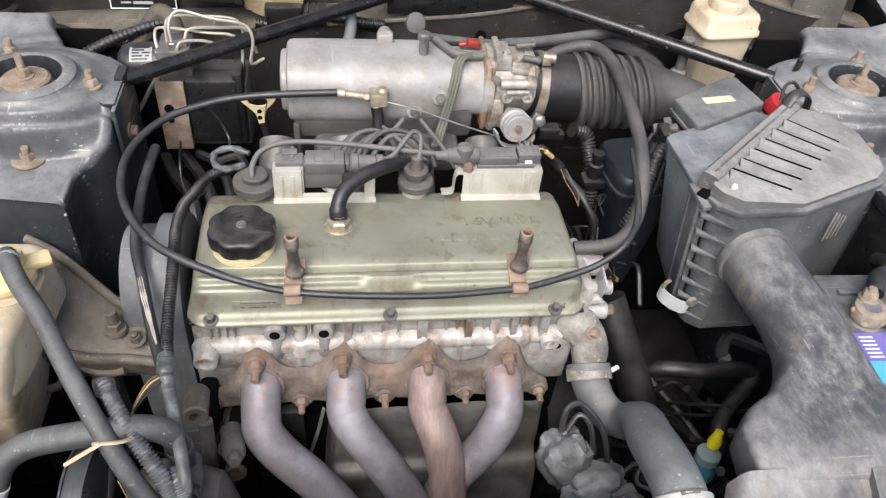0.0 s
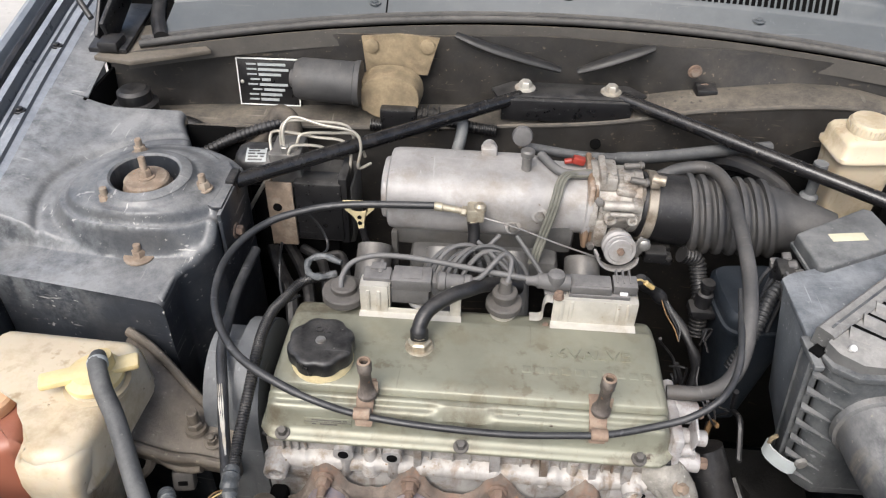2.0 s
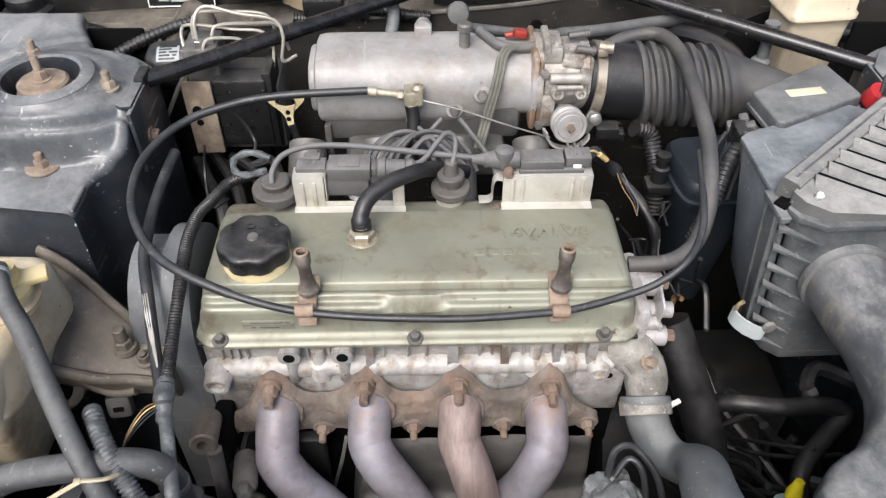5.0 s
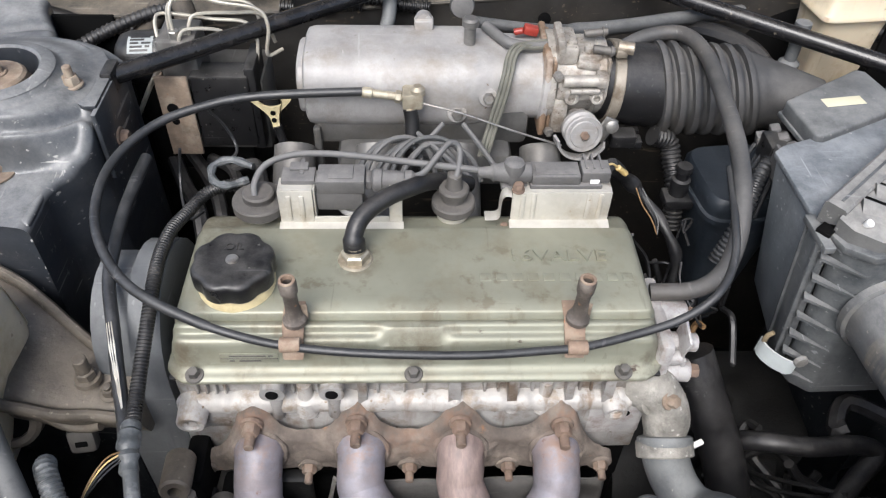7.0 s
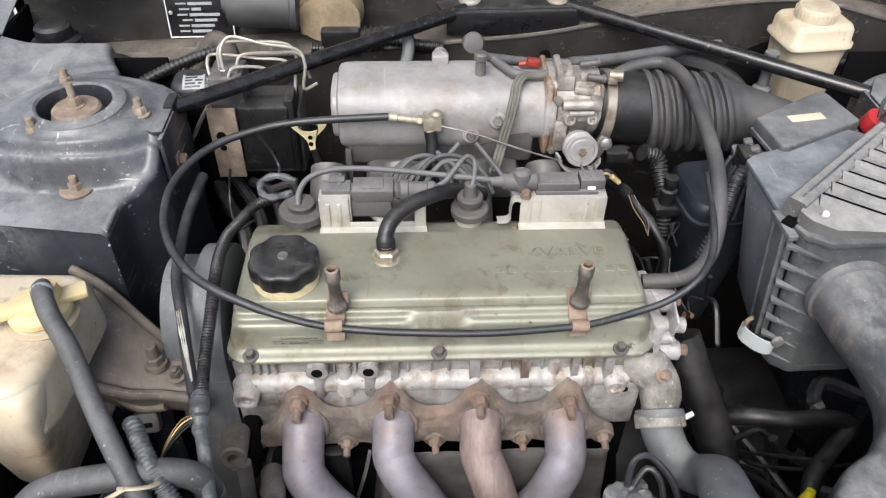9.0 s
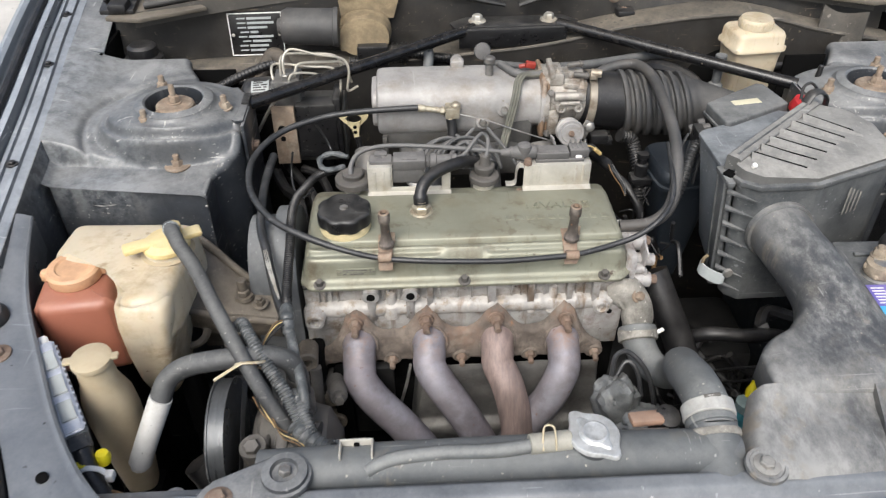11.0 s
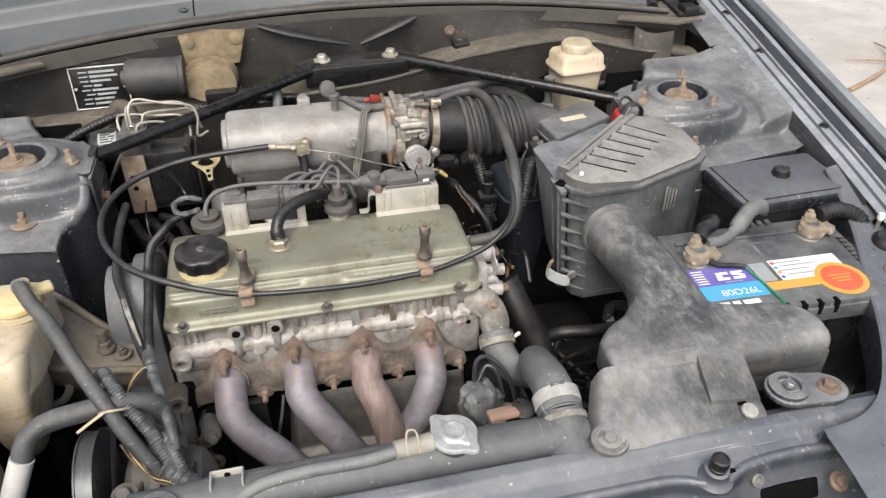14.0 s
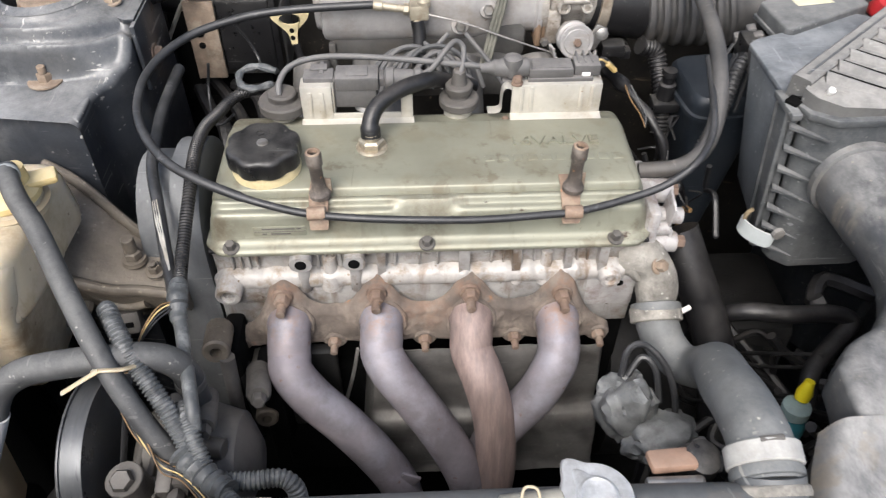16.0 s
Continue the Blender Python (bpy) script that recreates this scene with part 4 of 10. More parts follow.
cowl_panel = part("cowl_panel", sheet(cowl_top, 90, 50, 0.003), COWLGREY, body, "faded grey plastic cowl panel")
for x in (-0.56, 0.56):
    s = math.copysign(1, x)
    pts = [(s * 0.572, 1.075, 0.986), (s * 0.590, 1.12, 0.998), (s * 0.600, 1.18, 1.018), (s * 0.602, 1.24, 1.04)]
    part("cowl_side_seal", tube(pts, 0.011, 10, 5), RUBBER, cowl_panel)
    part("cowl_gusset", prism([(s * 0.50, 1.068), (s * 0.60, 1.02), (s * 0.655, 1.03), (s * 0.64, 1.13), (s * 0.58, 1.16)], 0.968, 0.975, 0.002), GUSSETPLATE, body, "brown dusty gusset plate")
for x in (-0.28, 0.28, 0.46):
    bolt(cowl_panel, Vector(cowl_top((x + 0.575) / 1.15, 0.20)), r=0.005, h=0.003, washer=0.009, material=COWLGREY, name="cowl_screw")
def slot_row(lo, hi, v, long, lean):
    slots = []
    for k in range(int((hi - lo) / 0.0088)):
        x = lo + 0.0088 * k
        c = Vector(cowl_top((x + 0.575) / 1.15, v))
        slots.append(turned(box(x - 0.0026, x + 0.0026, c.y - long, c.y + long, c.z - 0.0012, c.z + 0.0012, 0), c, lean, 0, 0))
    part("vent_slot", merge(*slots), DARK, cowl_panel, "row of dark vent slots")


for lo, hi in ((-0.246, -0.084), (0.104, 0.400)):
    slot_row(lo, hi, 0.45, 0.0105, 66)
    slot_row(lo, hi, 0.66, 0.0085, 10)
part("panel_seam", tube([cowl_top((-0.262 + 0.575) / 1.15, v) for v in np.linspace(0.02, 0.50, 14)], 0.0013, 6, 2), DARK, cowl_panel)
for x in (-0.40, -0.235):
    c = Vector(cowl_top((x + 0.575) / 1.15, 0.56))
    part("crest_notch", box(x - 0.012, x + 0.012, c.y - 0.004, c.y + 0.006, c.z - 0.002, c.z + 0.0022, 0.0005), COWLGREY, cowl_panel)
def wiper(px, py, pz, tip):
    w = thing("wiper", (px, py, pz), "black windscreen wiper arm on its pivot", "wiper", "wipers")
    part("pivot", lathe((px, py, pz), (0, -0.25, 1), [(0.017, -0.012), (0.017, 0.004), (0.013, 0.012), (0.011, 0.013), (0.010, 0.022), (0.004, 0.024)], 20), BLACK, w)
    part("arm", tube([(px, py, pz + 0.016), (px + (tip[0] - px) * 0.3, py + (tip[1] - py) * 0.35, pz + 0.05), tip], lambda u: 0.010 - 0.004 * u, 8, 6, flat=0.6), BLACK, w)


wiper(0.005, 1.212, 1.030, (-0.17, 1.37, 1.13))
wiper(0.50, 1.225, 1.035, (0.20, 1.40, 1.14))


def screen(u, v):
    x = -0.66 + 1.32 * u
    return (x, 1.345 - 0.25 * x * x + 0.75 * v, 1.062 - 0.03 * x * x + 0.42 * v)


part("windscreen", sheet(screen, 24, 6, 0.005), GLASS_DARK, body, "dark tinted windscreen glass")
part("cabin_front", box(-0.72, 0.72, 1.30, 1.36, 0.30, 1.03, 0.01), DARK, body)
for s in (-1, 1):
    part("door_pillar", box(min(s * 0.70, s * 0.86), max(s * 0.70, s * 0.86), 1.40, 1.9, 0.25, 1.03, 0.03), PAINT, body)

# hood hinges with their gas struts
for s in (-1, 1):
    hinge = thing("hood_hinge", (s * 0.64, 1.10, 0.98), "black folded hood hinge with thin stay rod", "hinge", "hood hinges")
    part("base_plate", prism([(s * 0.610, 1.04), (s * 0.665, 1.04), (s * 0.690, 1.20), (s * 0.630, 1.20)], 0.975, 0.983, 0.002), BLACK, hinge)
    part("arm", turned(box(min(s * 0.640, s * 0.648), max(s * 0.640, s * 0.648), 1.06, 1.30, 0.984, 1.030, 0.004), (s * 0.644, 1.10, 1.0), 22, 0, 0), BLACK, hinge)
    part("link", turned(box(min(s * 0.655, s * 0.662), max(s * 0.655, s * 0.662), 1.05, 1.22, 1.01, 1.034, 0.004), (s * 0.66, 1.10, 1.02), 48, 0, 0), BLACK, hinge)
    part("bump_stop", box(min(s * 0.620, s * 0.650), max(s * 0.620, s * 0.650), 1.035, 1.070, 0.978, 0.994, 0.005), RUBBER, hinge)
    part("stay_rod", rod((s * 0.690, 1.115, 0.992), (s * 0.86, 1.25, 1.17), 0.0045), BLACK, hinge)
    part("stay_sleeve", rod((s * 0.77, 1.1785, 1.0767), (s * 0.86, 1.25, 1.17), 0.009), BLACK, hinge)

# the open hood stands over the rear of the bay
hood = part("hood", sheet(lambda u, v: ((-0.66 + 1.32 * u) * (1 - 0.12 * v), 1.30 - 0.50 * v - 0.06 * math.sin(math.pi * v), 1.14 + 0.88 * v + 0.05 * math.sin(math.pi * u)), 20, 12, 0.012), BAYPAINT, body, "raised hood seen only as shade")
for s in (-0.5, 0.5):
    part("hood_rib", tube([(s, 1.27, 1.17), (s * 0.9, 1.0, 1.60), (s * 0.7, 0.80, 1.98)], 0.02, 8, 5), BAYPAINT, hood)

# radiator support, latch panel, front bumper
def rim_y(x):
    return 0.186 - 0.016 * math.exp(-((abs(x) - 0.240) / 0.026) ** 2) + 0.004 * math.exp(-((abs(x) - 0.335) / 0.05) ** 2)


def support_top(u, v):
    """Cross member: vertical rear, flat top, step down, lower flat, raised rim, front drop."""
    x = -0.50 + 1.0 * u
    e = rim_y(x)
    y, z = mix_v([(0, 0.262, 0.60), (0.08, 0.258, 0.795), (0.13, 0.250, 0.822), (0.20, 0.240, 0.828), (0.27, 0.232, 0.838), (0.34, 0.2190, 0.8385), (0.37, 0.2160, 0.8370), (0.40, 0.2110, 0.8320), (0.43, 0.2060, 0.8285), (0.46, 0.2020, 0.8280), (0.60, e + 0.006, 0.8262), (0.64, e + 0.0025, 0.8285), (0.68, e - 0.001, 0.8290), (0.72, e - 0.004, 0.8255), (0.78, e - 0.006, 0.8120), (0.90, e - 0.020, 0.785), (1.0, e - 0.030, 0.74)], v)
    return (x, y, z)


support = part("radiator_support", sheet(support_top, 80, 60, 0.003), SUPPORTPAINT, body, "stepped blue-grey radiator support panel", sharp=50)
for x in (-0.2385, 0.2385):
    part("stop_cup", lathe((x, 0.1800, 0.8262), (0, -0.05, 1), [(0.0190, -0.002), (0.0160, 0.001), (0.0130, 0.005), (0.0122, 0.012), (0.0100, 0.0135)], 28), SUPPORTPAINT, support, "pressed cup of the hood stop")
    stop = part("hood_stop", lathe((x, 0.1795, 0.8350), (0.02, -0.05, 1), [(0.0090, 0), (0.0092, 0.008), (0.0080, 0.009), (0.0092, 0.010), (0.0096, 0.015), (0.0090, 0.0195), (0.0070, 0.0205), (0.0064, 0.0190), (0.002, 0.0190)], 24), RUBBER, support, "black rubber hood stop")
    part("slot_hole", box(x + 0.0160, x + 0.0235, 0.1785, 0.1835, 0.8262, 0.8292, 0.001), DARK, support)
for x in (-0.2880, 0.2880):
    part("dimple", lathe((x, 0.1765, 0.8105), (0, -0.8, 0.6), [(0.0075, -0.003), (0.0070, 0.003), (0.0045, 0.0036), (0.003, 0.0020)], 16), SHIELD, support)
for x, y, z in ((-0.3715, 0.1590, 0.806), (0.3715, 0.1590, 0.806)):
    bolt(support, (x, y, z), (0.1, -0.5, 0.8), r=0.0065, h=0.006, washer=0.0105, material=RUSTED, name="support_bolt")
for x in (-0.335, 0.335):
    part("vent_opening", turned(box(x - 0.042, x + 0.026, 0.1680, 0.1735, 0.776, 0.7985, 0.003), (x, 0.170, 0.788), -30, 0, 0), DARK, support)
part("bumper", sheet(lambda u, v: (-0.80 + 1.6 * u, *[a - 0.0 for a in (lambda q, z: (0.06 - 0.16 * math.cos((u - 0.5) * 2.6) + q + 0.30 * abs(2 * u - 1) ** 4, z))(*mix_v([(0, 0.08, 0.78), (0.1, 0.0, 0.77), (0.3, -0.06, 0.68), (0.7, -0.08, 0.45), (1, 0.02, 0.22)], v))]), 30, 14, 0.004), PAINT, body)
# The tray's near-black colour carries the shade of the bay floor.
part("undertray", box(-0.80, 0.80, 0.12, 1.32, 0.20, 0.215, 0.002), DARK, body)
part("white_sticker", box(-0.262, -0.196, 0.1920, 0.2015, 0.8290, 0.8296, 0.0002), PRINT, support, "blank white paper sticker")

# wheels under the wings
for s in (-1, 1):
    wheel = part("wheel", lathe((s * 0.68, 0.72, 0.30), (s, 0, 0), [(0.17, 0), (0.19, 0.01), (0.19, 0.02), (0.12, 0.05), (0.12, 0.12), (0.19, 0.14), (0.185, 0.15), (0.10, 0.12), (0.02, 0.12)], 36), STEEL, body, "dull steel wheel")
    part("tyre", lathe((s * 0.67, 0.72, 0.30), (s, 0, 0), [(0.185, 0), (0.27, 0.004), (0.298, 0.025), (0.300, 0.08), (0.298, 0.145), (0.27, 0.166), (0.185, 0.17)], 48, False), TYRE, wheel, "worn black tyre")


# ---------------------------------------------------------------- engine
engine = thing("engine", (-0.105, 0.62, 0.22), "four-cylinder engine with olive valve cover and bare exhaust pipes", "engine")
# Block coloured near-black, with the shade low in the bay painted in.
part("cylinder_block", merge(box(-0.315, 0.105, 0.565, 0.79, 0.24, 0.735, 0.01), box(-0.29, 0.08, 0.548, 0.57, 0.40, 0.62, 0.008)), DARK, engine, "near-black engine block with deep shade in its colour")

# head casting with its bosses and ribs
bits = [box(-0.316, 0.100, 0.556, 0.716, 0.725, 0.8058, 0.006), box(-0.316, 0.098, 0.5480, 0.560, 0.690, 0.7575, 0.003), box(-0.313, 0.0985, 0.5495, 0.560, 0.8005, 0.8052, 0.0015), box(-0.318, -0.262, 0.5455, 0.560, 0.732, 0.772, 0.008)]
for x in (-0.229, -0.179):
    bits.append(rod((x, 0.5475, 0.752), (x, 0.5475, 0.790), 0.0060, n=14))
    bits.append(loft([oval((x, y, 0.7955), (1, 0, 0), (0, 0, 1), 0.0105, 0.0088, 20, 2.6) for y in (0.560, 0.5395, 0.5380)]))
    bits.append(box(x - 0.016, x + 0.016, 0.5475, 0.560, 0.7985, 0.8050, 0.002))
for x in (-0.296, -0.288, -0.280, -0.272, -0.214, -0.207, -0.200, -0.193, -0.150, -0.141, -0.118, -0.100, -0.048, -0.036, -0.006, 0.010, 0.036, 0.046):
    bits.append(box(x - 0.0013, x + 0.0013, 0.5515, 0.558, 0.778, 0.8045, 0.0008))
for x, w in ((-0.154, 0.0040), (-0.0745, 0.0052), (-0.024, 0.0042), (0.026, 0.0035), (0.060, 0.0045)):
    bits.append(loft([[(x - w, y, z) for y, z in ((0.558, 0.805), (0.5465, 0.804), (0.5455, 0.770), (0.5490, 0.757), (0.558, 0.755))], [(x + w, y, z) for y, z in ((0.558, 0.805), (0.5465, 0.804), (0.5455, 0.770), (0.5490, 0.757), (0.558, 0.755))]]))
head = part("cylinder_head", merge(*bits), HEAD, engine, "stained aluminium cylinder head", sharp=45)
def ledge_ring(k, n=150):
    """One ring of the rounded ledge under the ports' top edge."""
    x = -0.306 + 0.394 * k / n
    dip = 0.0022 * noise.noise((x * 45, 2.0, 0)) + 0.0012 * noise.noise((x * 130, 5.0, 0))
    e = min(1.0, 0.4 + 0.3 * min(k, n - k))
    return oval((x, 0.5560, 0.7650 + dip), (0, 1, 0), (0, 0, 1), (0.0125 + 1.5 * dip) * e, 0.0110 + dip, 16, 2.8)


part("cast_ledge", loft([ledge_ring(k) for k in range(151)]), BRIGHTALU, head, "scoured bright ledge of the casting", sharp=60)
for x, r in ((-0.204, 0.0112), (-0.022, 0.0075), (0.006, 0.0095)):
    part("cast_bulge", lathe((x, 0.553, 0.752), (0, 0, 1), [(r, 0), (r, 0.016), (r * 0.92, 0.019), (r * 0.62, 0.021), (r * 0.58, 0.040)], 20), BRIGHTALU, head)
for x, z, y, r in ((-0.302, 0.763, 0.531, 0.0125), (0.068, 0.766, 0.536, 0.0105)):
    part("core_plug", lathe((x, 0.560, z), (0, -1, -0.08), [(r * 1.12, 0), (r, 0.560 - y - 0.002), (r * 0.9, 0.560 - y), (r * 0.62, 0.560 - y), (r * 0.55, 0.560 - y - 0.003), (r * 0.42, 0.560 - y - 0.003), (r * 0.38, 0.560 - y - 0.009)], 22), BRIGHTALU, head)
part("end_plate", merge(prism([(0.044, 0.548), (0.100, 0.548), (0.100, 0.562), (0.044, 0.562)], 0.712, 0.762, 0.005)), SCUFFALU, head, "smooth pale end face of the head")
part("end_hole", hole_disc((0.082, 0.548, 0.748), (0, -1, 0), 0.0038), DARK, head)
for x in (-0.229, -0.179):
    part("bolt_hole", hole_disc((x, 0.5380, 0.7955), (0, -1, 0), 0.0055), DARK, head)
for x, text in ((-0.109, "G"), (-0.047, "GO"), (0.0015, "E")):
    words(text, 0.014, 0.0012, Matrix.Translation((x, 0.5555, 0.792)) @ pose(0, 0, 0, 90, 0, 0), HEAD, head, "cast_lettering")
# valve cover: one pressed shell, stepped at the front
COVER_PROFILE = [(0.5440, 0.8030), (0.5425, 0.8065), (0.5435, 0.8085), (0.5480, 0.8100), (0.5525, 0.8115), (0.5550, 0.8150), (0.5563, 0.8260), (0.5572, 0.8355), (0.5582, 0.8398), (0.5602, 0.8420), (0.5630, 0.8424), (0.5654, 0.8426), (0.5668, 0.8438), (0.5677, 0.8474), (0.5689, 0.8492),
                 (0.5715, 0.8496), (0.5738, 0.8490), (0.5750, 0.8470), (0.5766, 0.8466), (0.5776, 0.8486), (0.5784, 0.8528), (0.5802, 0.8545), (0.5950, 0.8545), (0.6200, 0.8545), (0.6500, 0.8543), (0.6780, 0.8540), (0.6840, 0.8520), (0.6880, 0.8495), (0.6980, 0.8485), (0.7070, 0.8440), (0.7120, 0.8350), (0.7135, 0.8165), (0.7190, 0.8140), (0.7200, 0.8068)]
def cover_ring(x):
    e = min(x + 0.3165, 0.1035 - x)
    k = 0.0 if e < 0.003 else min(1.0, math.sqrt(max(0.0, 1 - (1 - min(1, (e - 0.003) / 0.013)) ** 2)) * 0.98 + 0.02)
    ring = []
    for y, z in COVER_PROFILE:
        pull = (1 - min(1.0, e / 0.02)) ** 2 * 0.014
        yy = y + (pull if y < 0.6 else -pull)
        zz = 0.8068 + (z - 0.8068) * (k if z > 0.8100 else 1)
        zz = max(zz, min(z, 0.8100))
        d = abs(x + 0.110)
        if 0.5575 < y < 0.5680 and d < 0.034:
            lift = min(1.0, (0.034 - d) / 0.013)
            zz = zz + (min(0.8490, 0.8335 + (y - 0.5575) * 1.75) - zz) * lift
        ring.append((x, yy, zz))
    return ring


xs = [-0.3165, -0.3150, -0.3135, -0.3120, -0.3100, -0.3070, -0.3035, -0.300, -0.295] + list(np.linspace(-0.288, 0.070, 109)) + [0.078, 0.084, 0.0875, 0.0905, 0.0935, 0.0965, 0.0985, 0.1005, 0.1020, 0.1035]
cover = part("valve_cover", loft([cover_ring(x) for x in xs]), COVER, engine, "worn olive-gold painted valve cover", sharp=50)
part("cover_gasket", box(-0.314, 0.101, 0.5475, 0.716, 0.8040, 0.8070, 0.001), RUBBER, cover)
for x, y, z in ((-0.292, 0.5490, 0.8100), (-0.110, 0.5480, 0.8100), (0.068, 0.5490, 0.8100)):
    bolt(cover, (x, y, z), (0, -0.25, 1), r=0.0050, h=0.0075, washer=0.0078, material=GREASY, name="cover_bolt")
plate_c = part("part_plate", turned(box(-0.270, -0.222, 0.5551, 0.5562, 0.8190, 0.8290, 0.0002), (-0.245, 0.5558, 0.824), -6, 0, 0), COVER, cover, "small unreadable stamped plate")
for z0, z1, x0, x1 in ((0.8262, 0.8274, -0.262, -0.232), (0.8262, 0.8274, -0.230, -0.226), (0.8206, 0.8220, -0.262, -0.258), (0.8206, 0.8220, -0.254, -0.236), (0.8238, 0.8242, -0.270, -0.222)):
    part("stamped_bar", turned(box(x0, x1, 0.5547, 0.5553, z0, z1, 0), (-0.245, 0.5558, 0.824), -6, 0, 0), GREASY, plate_c)
words("16VALVE", 0.0190, 0.0020, Matrix.Translation((0.018, 0.6428, 0.8545)) @ Matrix.Diagonal((1.22, 1, 1, 1)), COVER, cover, "embossed_lettering")
for k in range(10):
    part("embossed_bar", box(-0.052 + 0.0138 * k, -0.0428 + 0.0138 * k, 0.6130, 0.6220, 0.8538, 0.8552, 0.0004), COVER, cover)
for x, y in ((-0.025, 0.689), (-0.200, 0.689)):
    part("rivet", lathe((x, y, 0.8495), (0, 0, 1), [(0.004, 0), (0.003, 0.0015), (0.001, 0.002)], 12), RUSTED, cover)

# oil filler cap with eight grips
cap_at = Vector((-0.2590, 0.611, 0.8545))
part("filler_collar", lathe(cap_at, (0, 0, 1), [(0.0315, -0.002), (0.0325, 0.002), (0.0310, 0.006), (0.0315, 0.012)], 32), HANDLE, cover, "cream filler collar")


def lobed(r, z, depth):
    return [cap_at + Vector(((r - depth * (0.5 + 0.5 * math.cos(8 * t)) ** 1.6) * math.cos(t), (r - depth * (0.5 + 0.5 * math.cos(8 * t)) ** 1.6) * math.sin(t), z)) for t in np.linspace(0, 2 * math.pi, 96, endpoint=False)]


part("oil_filler_cap", loft([lobed(0.030, 0.010, 0), lobed(0.0337, 0.0105, 0.0024), lobed(0.0348, 0.0125, 0.0026), lobed(0.0348, 0.0255, 0.0026), lobed(0.0342, 0.0280, 0.0026), lobed(0.0326, 0.0296, 0.0025), lobed(0.0298, 0.0302, 0.0016), lobed(0.0262, 0.0299, 0.0), lobed(0.010, 0.0295, 0), lobed(0.001, 0.0295, 0)]), BLACK, cover, "black eight-lobed oil cap", sharp=60)
words("OIL", 0.011, 0.0004, Matrix.Translation(cap_at + Vector((0, 0.014, 0.0302))), BLACK, cover, "cap_lettering")
part("cap_button", lathe(cap_at + Vector((0, 0, 0.0295)), (0, 0, 1), [(0.0055, 0), (0.005, 0.0015), (0.002, 0.0018)], 16), STEEL, cover)

# breather fitting and its hose
part("breather_fitting", merge(lathe((-0.161, 0.640, 0.8540), (0, 0, 1), [(0.016, 0), (0.0145, 0.0025)], 20), hexa((-0.161, 0.640, 0.856), (0, 0, 1), 0.0125, 0.009), lathe((-0.161, 0.640, 0.862), (0, 0, 1), [(0.008, 0), (0.0085, 0.010)], 14)), BRASS, cover, "oily brass breather fitting")
solo("breather_hose", tube([(-0.161, 0.640, 0.866), (-0.161, 0.646, 0.880), (-0.153, 0.659, 0.890), (-0.133, 0.676, 0.895), (-0.112, 0.690, 0.8945), (-0.098, 0.705, 0.888), (-0.080, 0.726, 0.872), (-0.055, 0.742, 0.855)], lambda u: 0.0098 if u < 0.1 else 0.0082, 14), RUBBER, "short black rubber breather hose on the cover", "hose")


# stays for the throttle cable
def cable_stay(x, lean):
    """A bent strap over the cover's front edge that holds the cable, with a hollow post on it."""
    run = [(0.590, 0.8560), (0.574, 0.8562), (0.5690, 0.8535), (0.5640, 0.8490), (0.5585, 0.8450), (0.5535, 0.8390), (0.5495, 0.8320)]
    strap = loft([[(x - w, y, z), (x + w, y, z), (x + w, y - 0.0014, z - 0.0016), (x - w, y - 0.0014, z - 0.0016)] for (y, z), w in zip(run, (0.0085, 0.0088, 0.0090, 0.0088, 0.0086, 0.0088, 0.0080))])
    bmesh.ops.bevel(strap, geom=strap.edges[:], offset=0.0004, segments=1, affect="EDGES")
    st = part("cable_stay", strap, RUSTSTRAP, cover, "orange-rusted bent strap stay")
    part("stay_tab", turned(box(x + 0.004, x + 0.013, 0.5735, 0.5755, 0.855, 0.872, 0.001), (x, 0.574, 0.86), 0, 0, -12), DUSTRUST, st)
    part("cable_clasp", lathe((x - 0.0085, 0.5462, 0.8470 if lean > 0 else 0.8530), (1, 0.02, 0), [(0.0050, 0), (0.0062, 0.0006), (0.0062, 0.0162), (0.0050, 0.0168)], 14), RUSTSTRAP, st)
    part("post", merge(lathe((x + 0.002, 0.569, 0.855), (0.03 * lean, 0, 1), [(0.0098, 0), (0.0098, 0.004), (0.0080, 0.006), (0.0064, 0.012), (0.0058, 0.020), (0.0058, 0.034), (0.0072, 0.036), (0.0074, 0.0465), (0.0064, 0.0490), (0.0046, 0.0485), (0.0044, 0.040)], 18)), POSTMETAL, cover, "weathered dark post with a rusty mouth")
    part("post_mouth", lathe((x + 0.002 + 0.0014 * lean, 0.569, 0.9005), (0.03 * lean, 0, 1), [(0.0066, 0), (0.0066, 0.0038), (0.0045, 0.0040), (0.0043, 0)], 18, False), RUSTSTRAP, cover)
cable_stay(-0.208, -1)
cable_stay(0.023, 1)

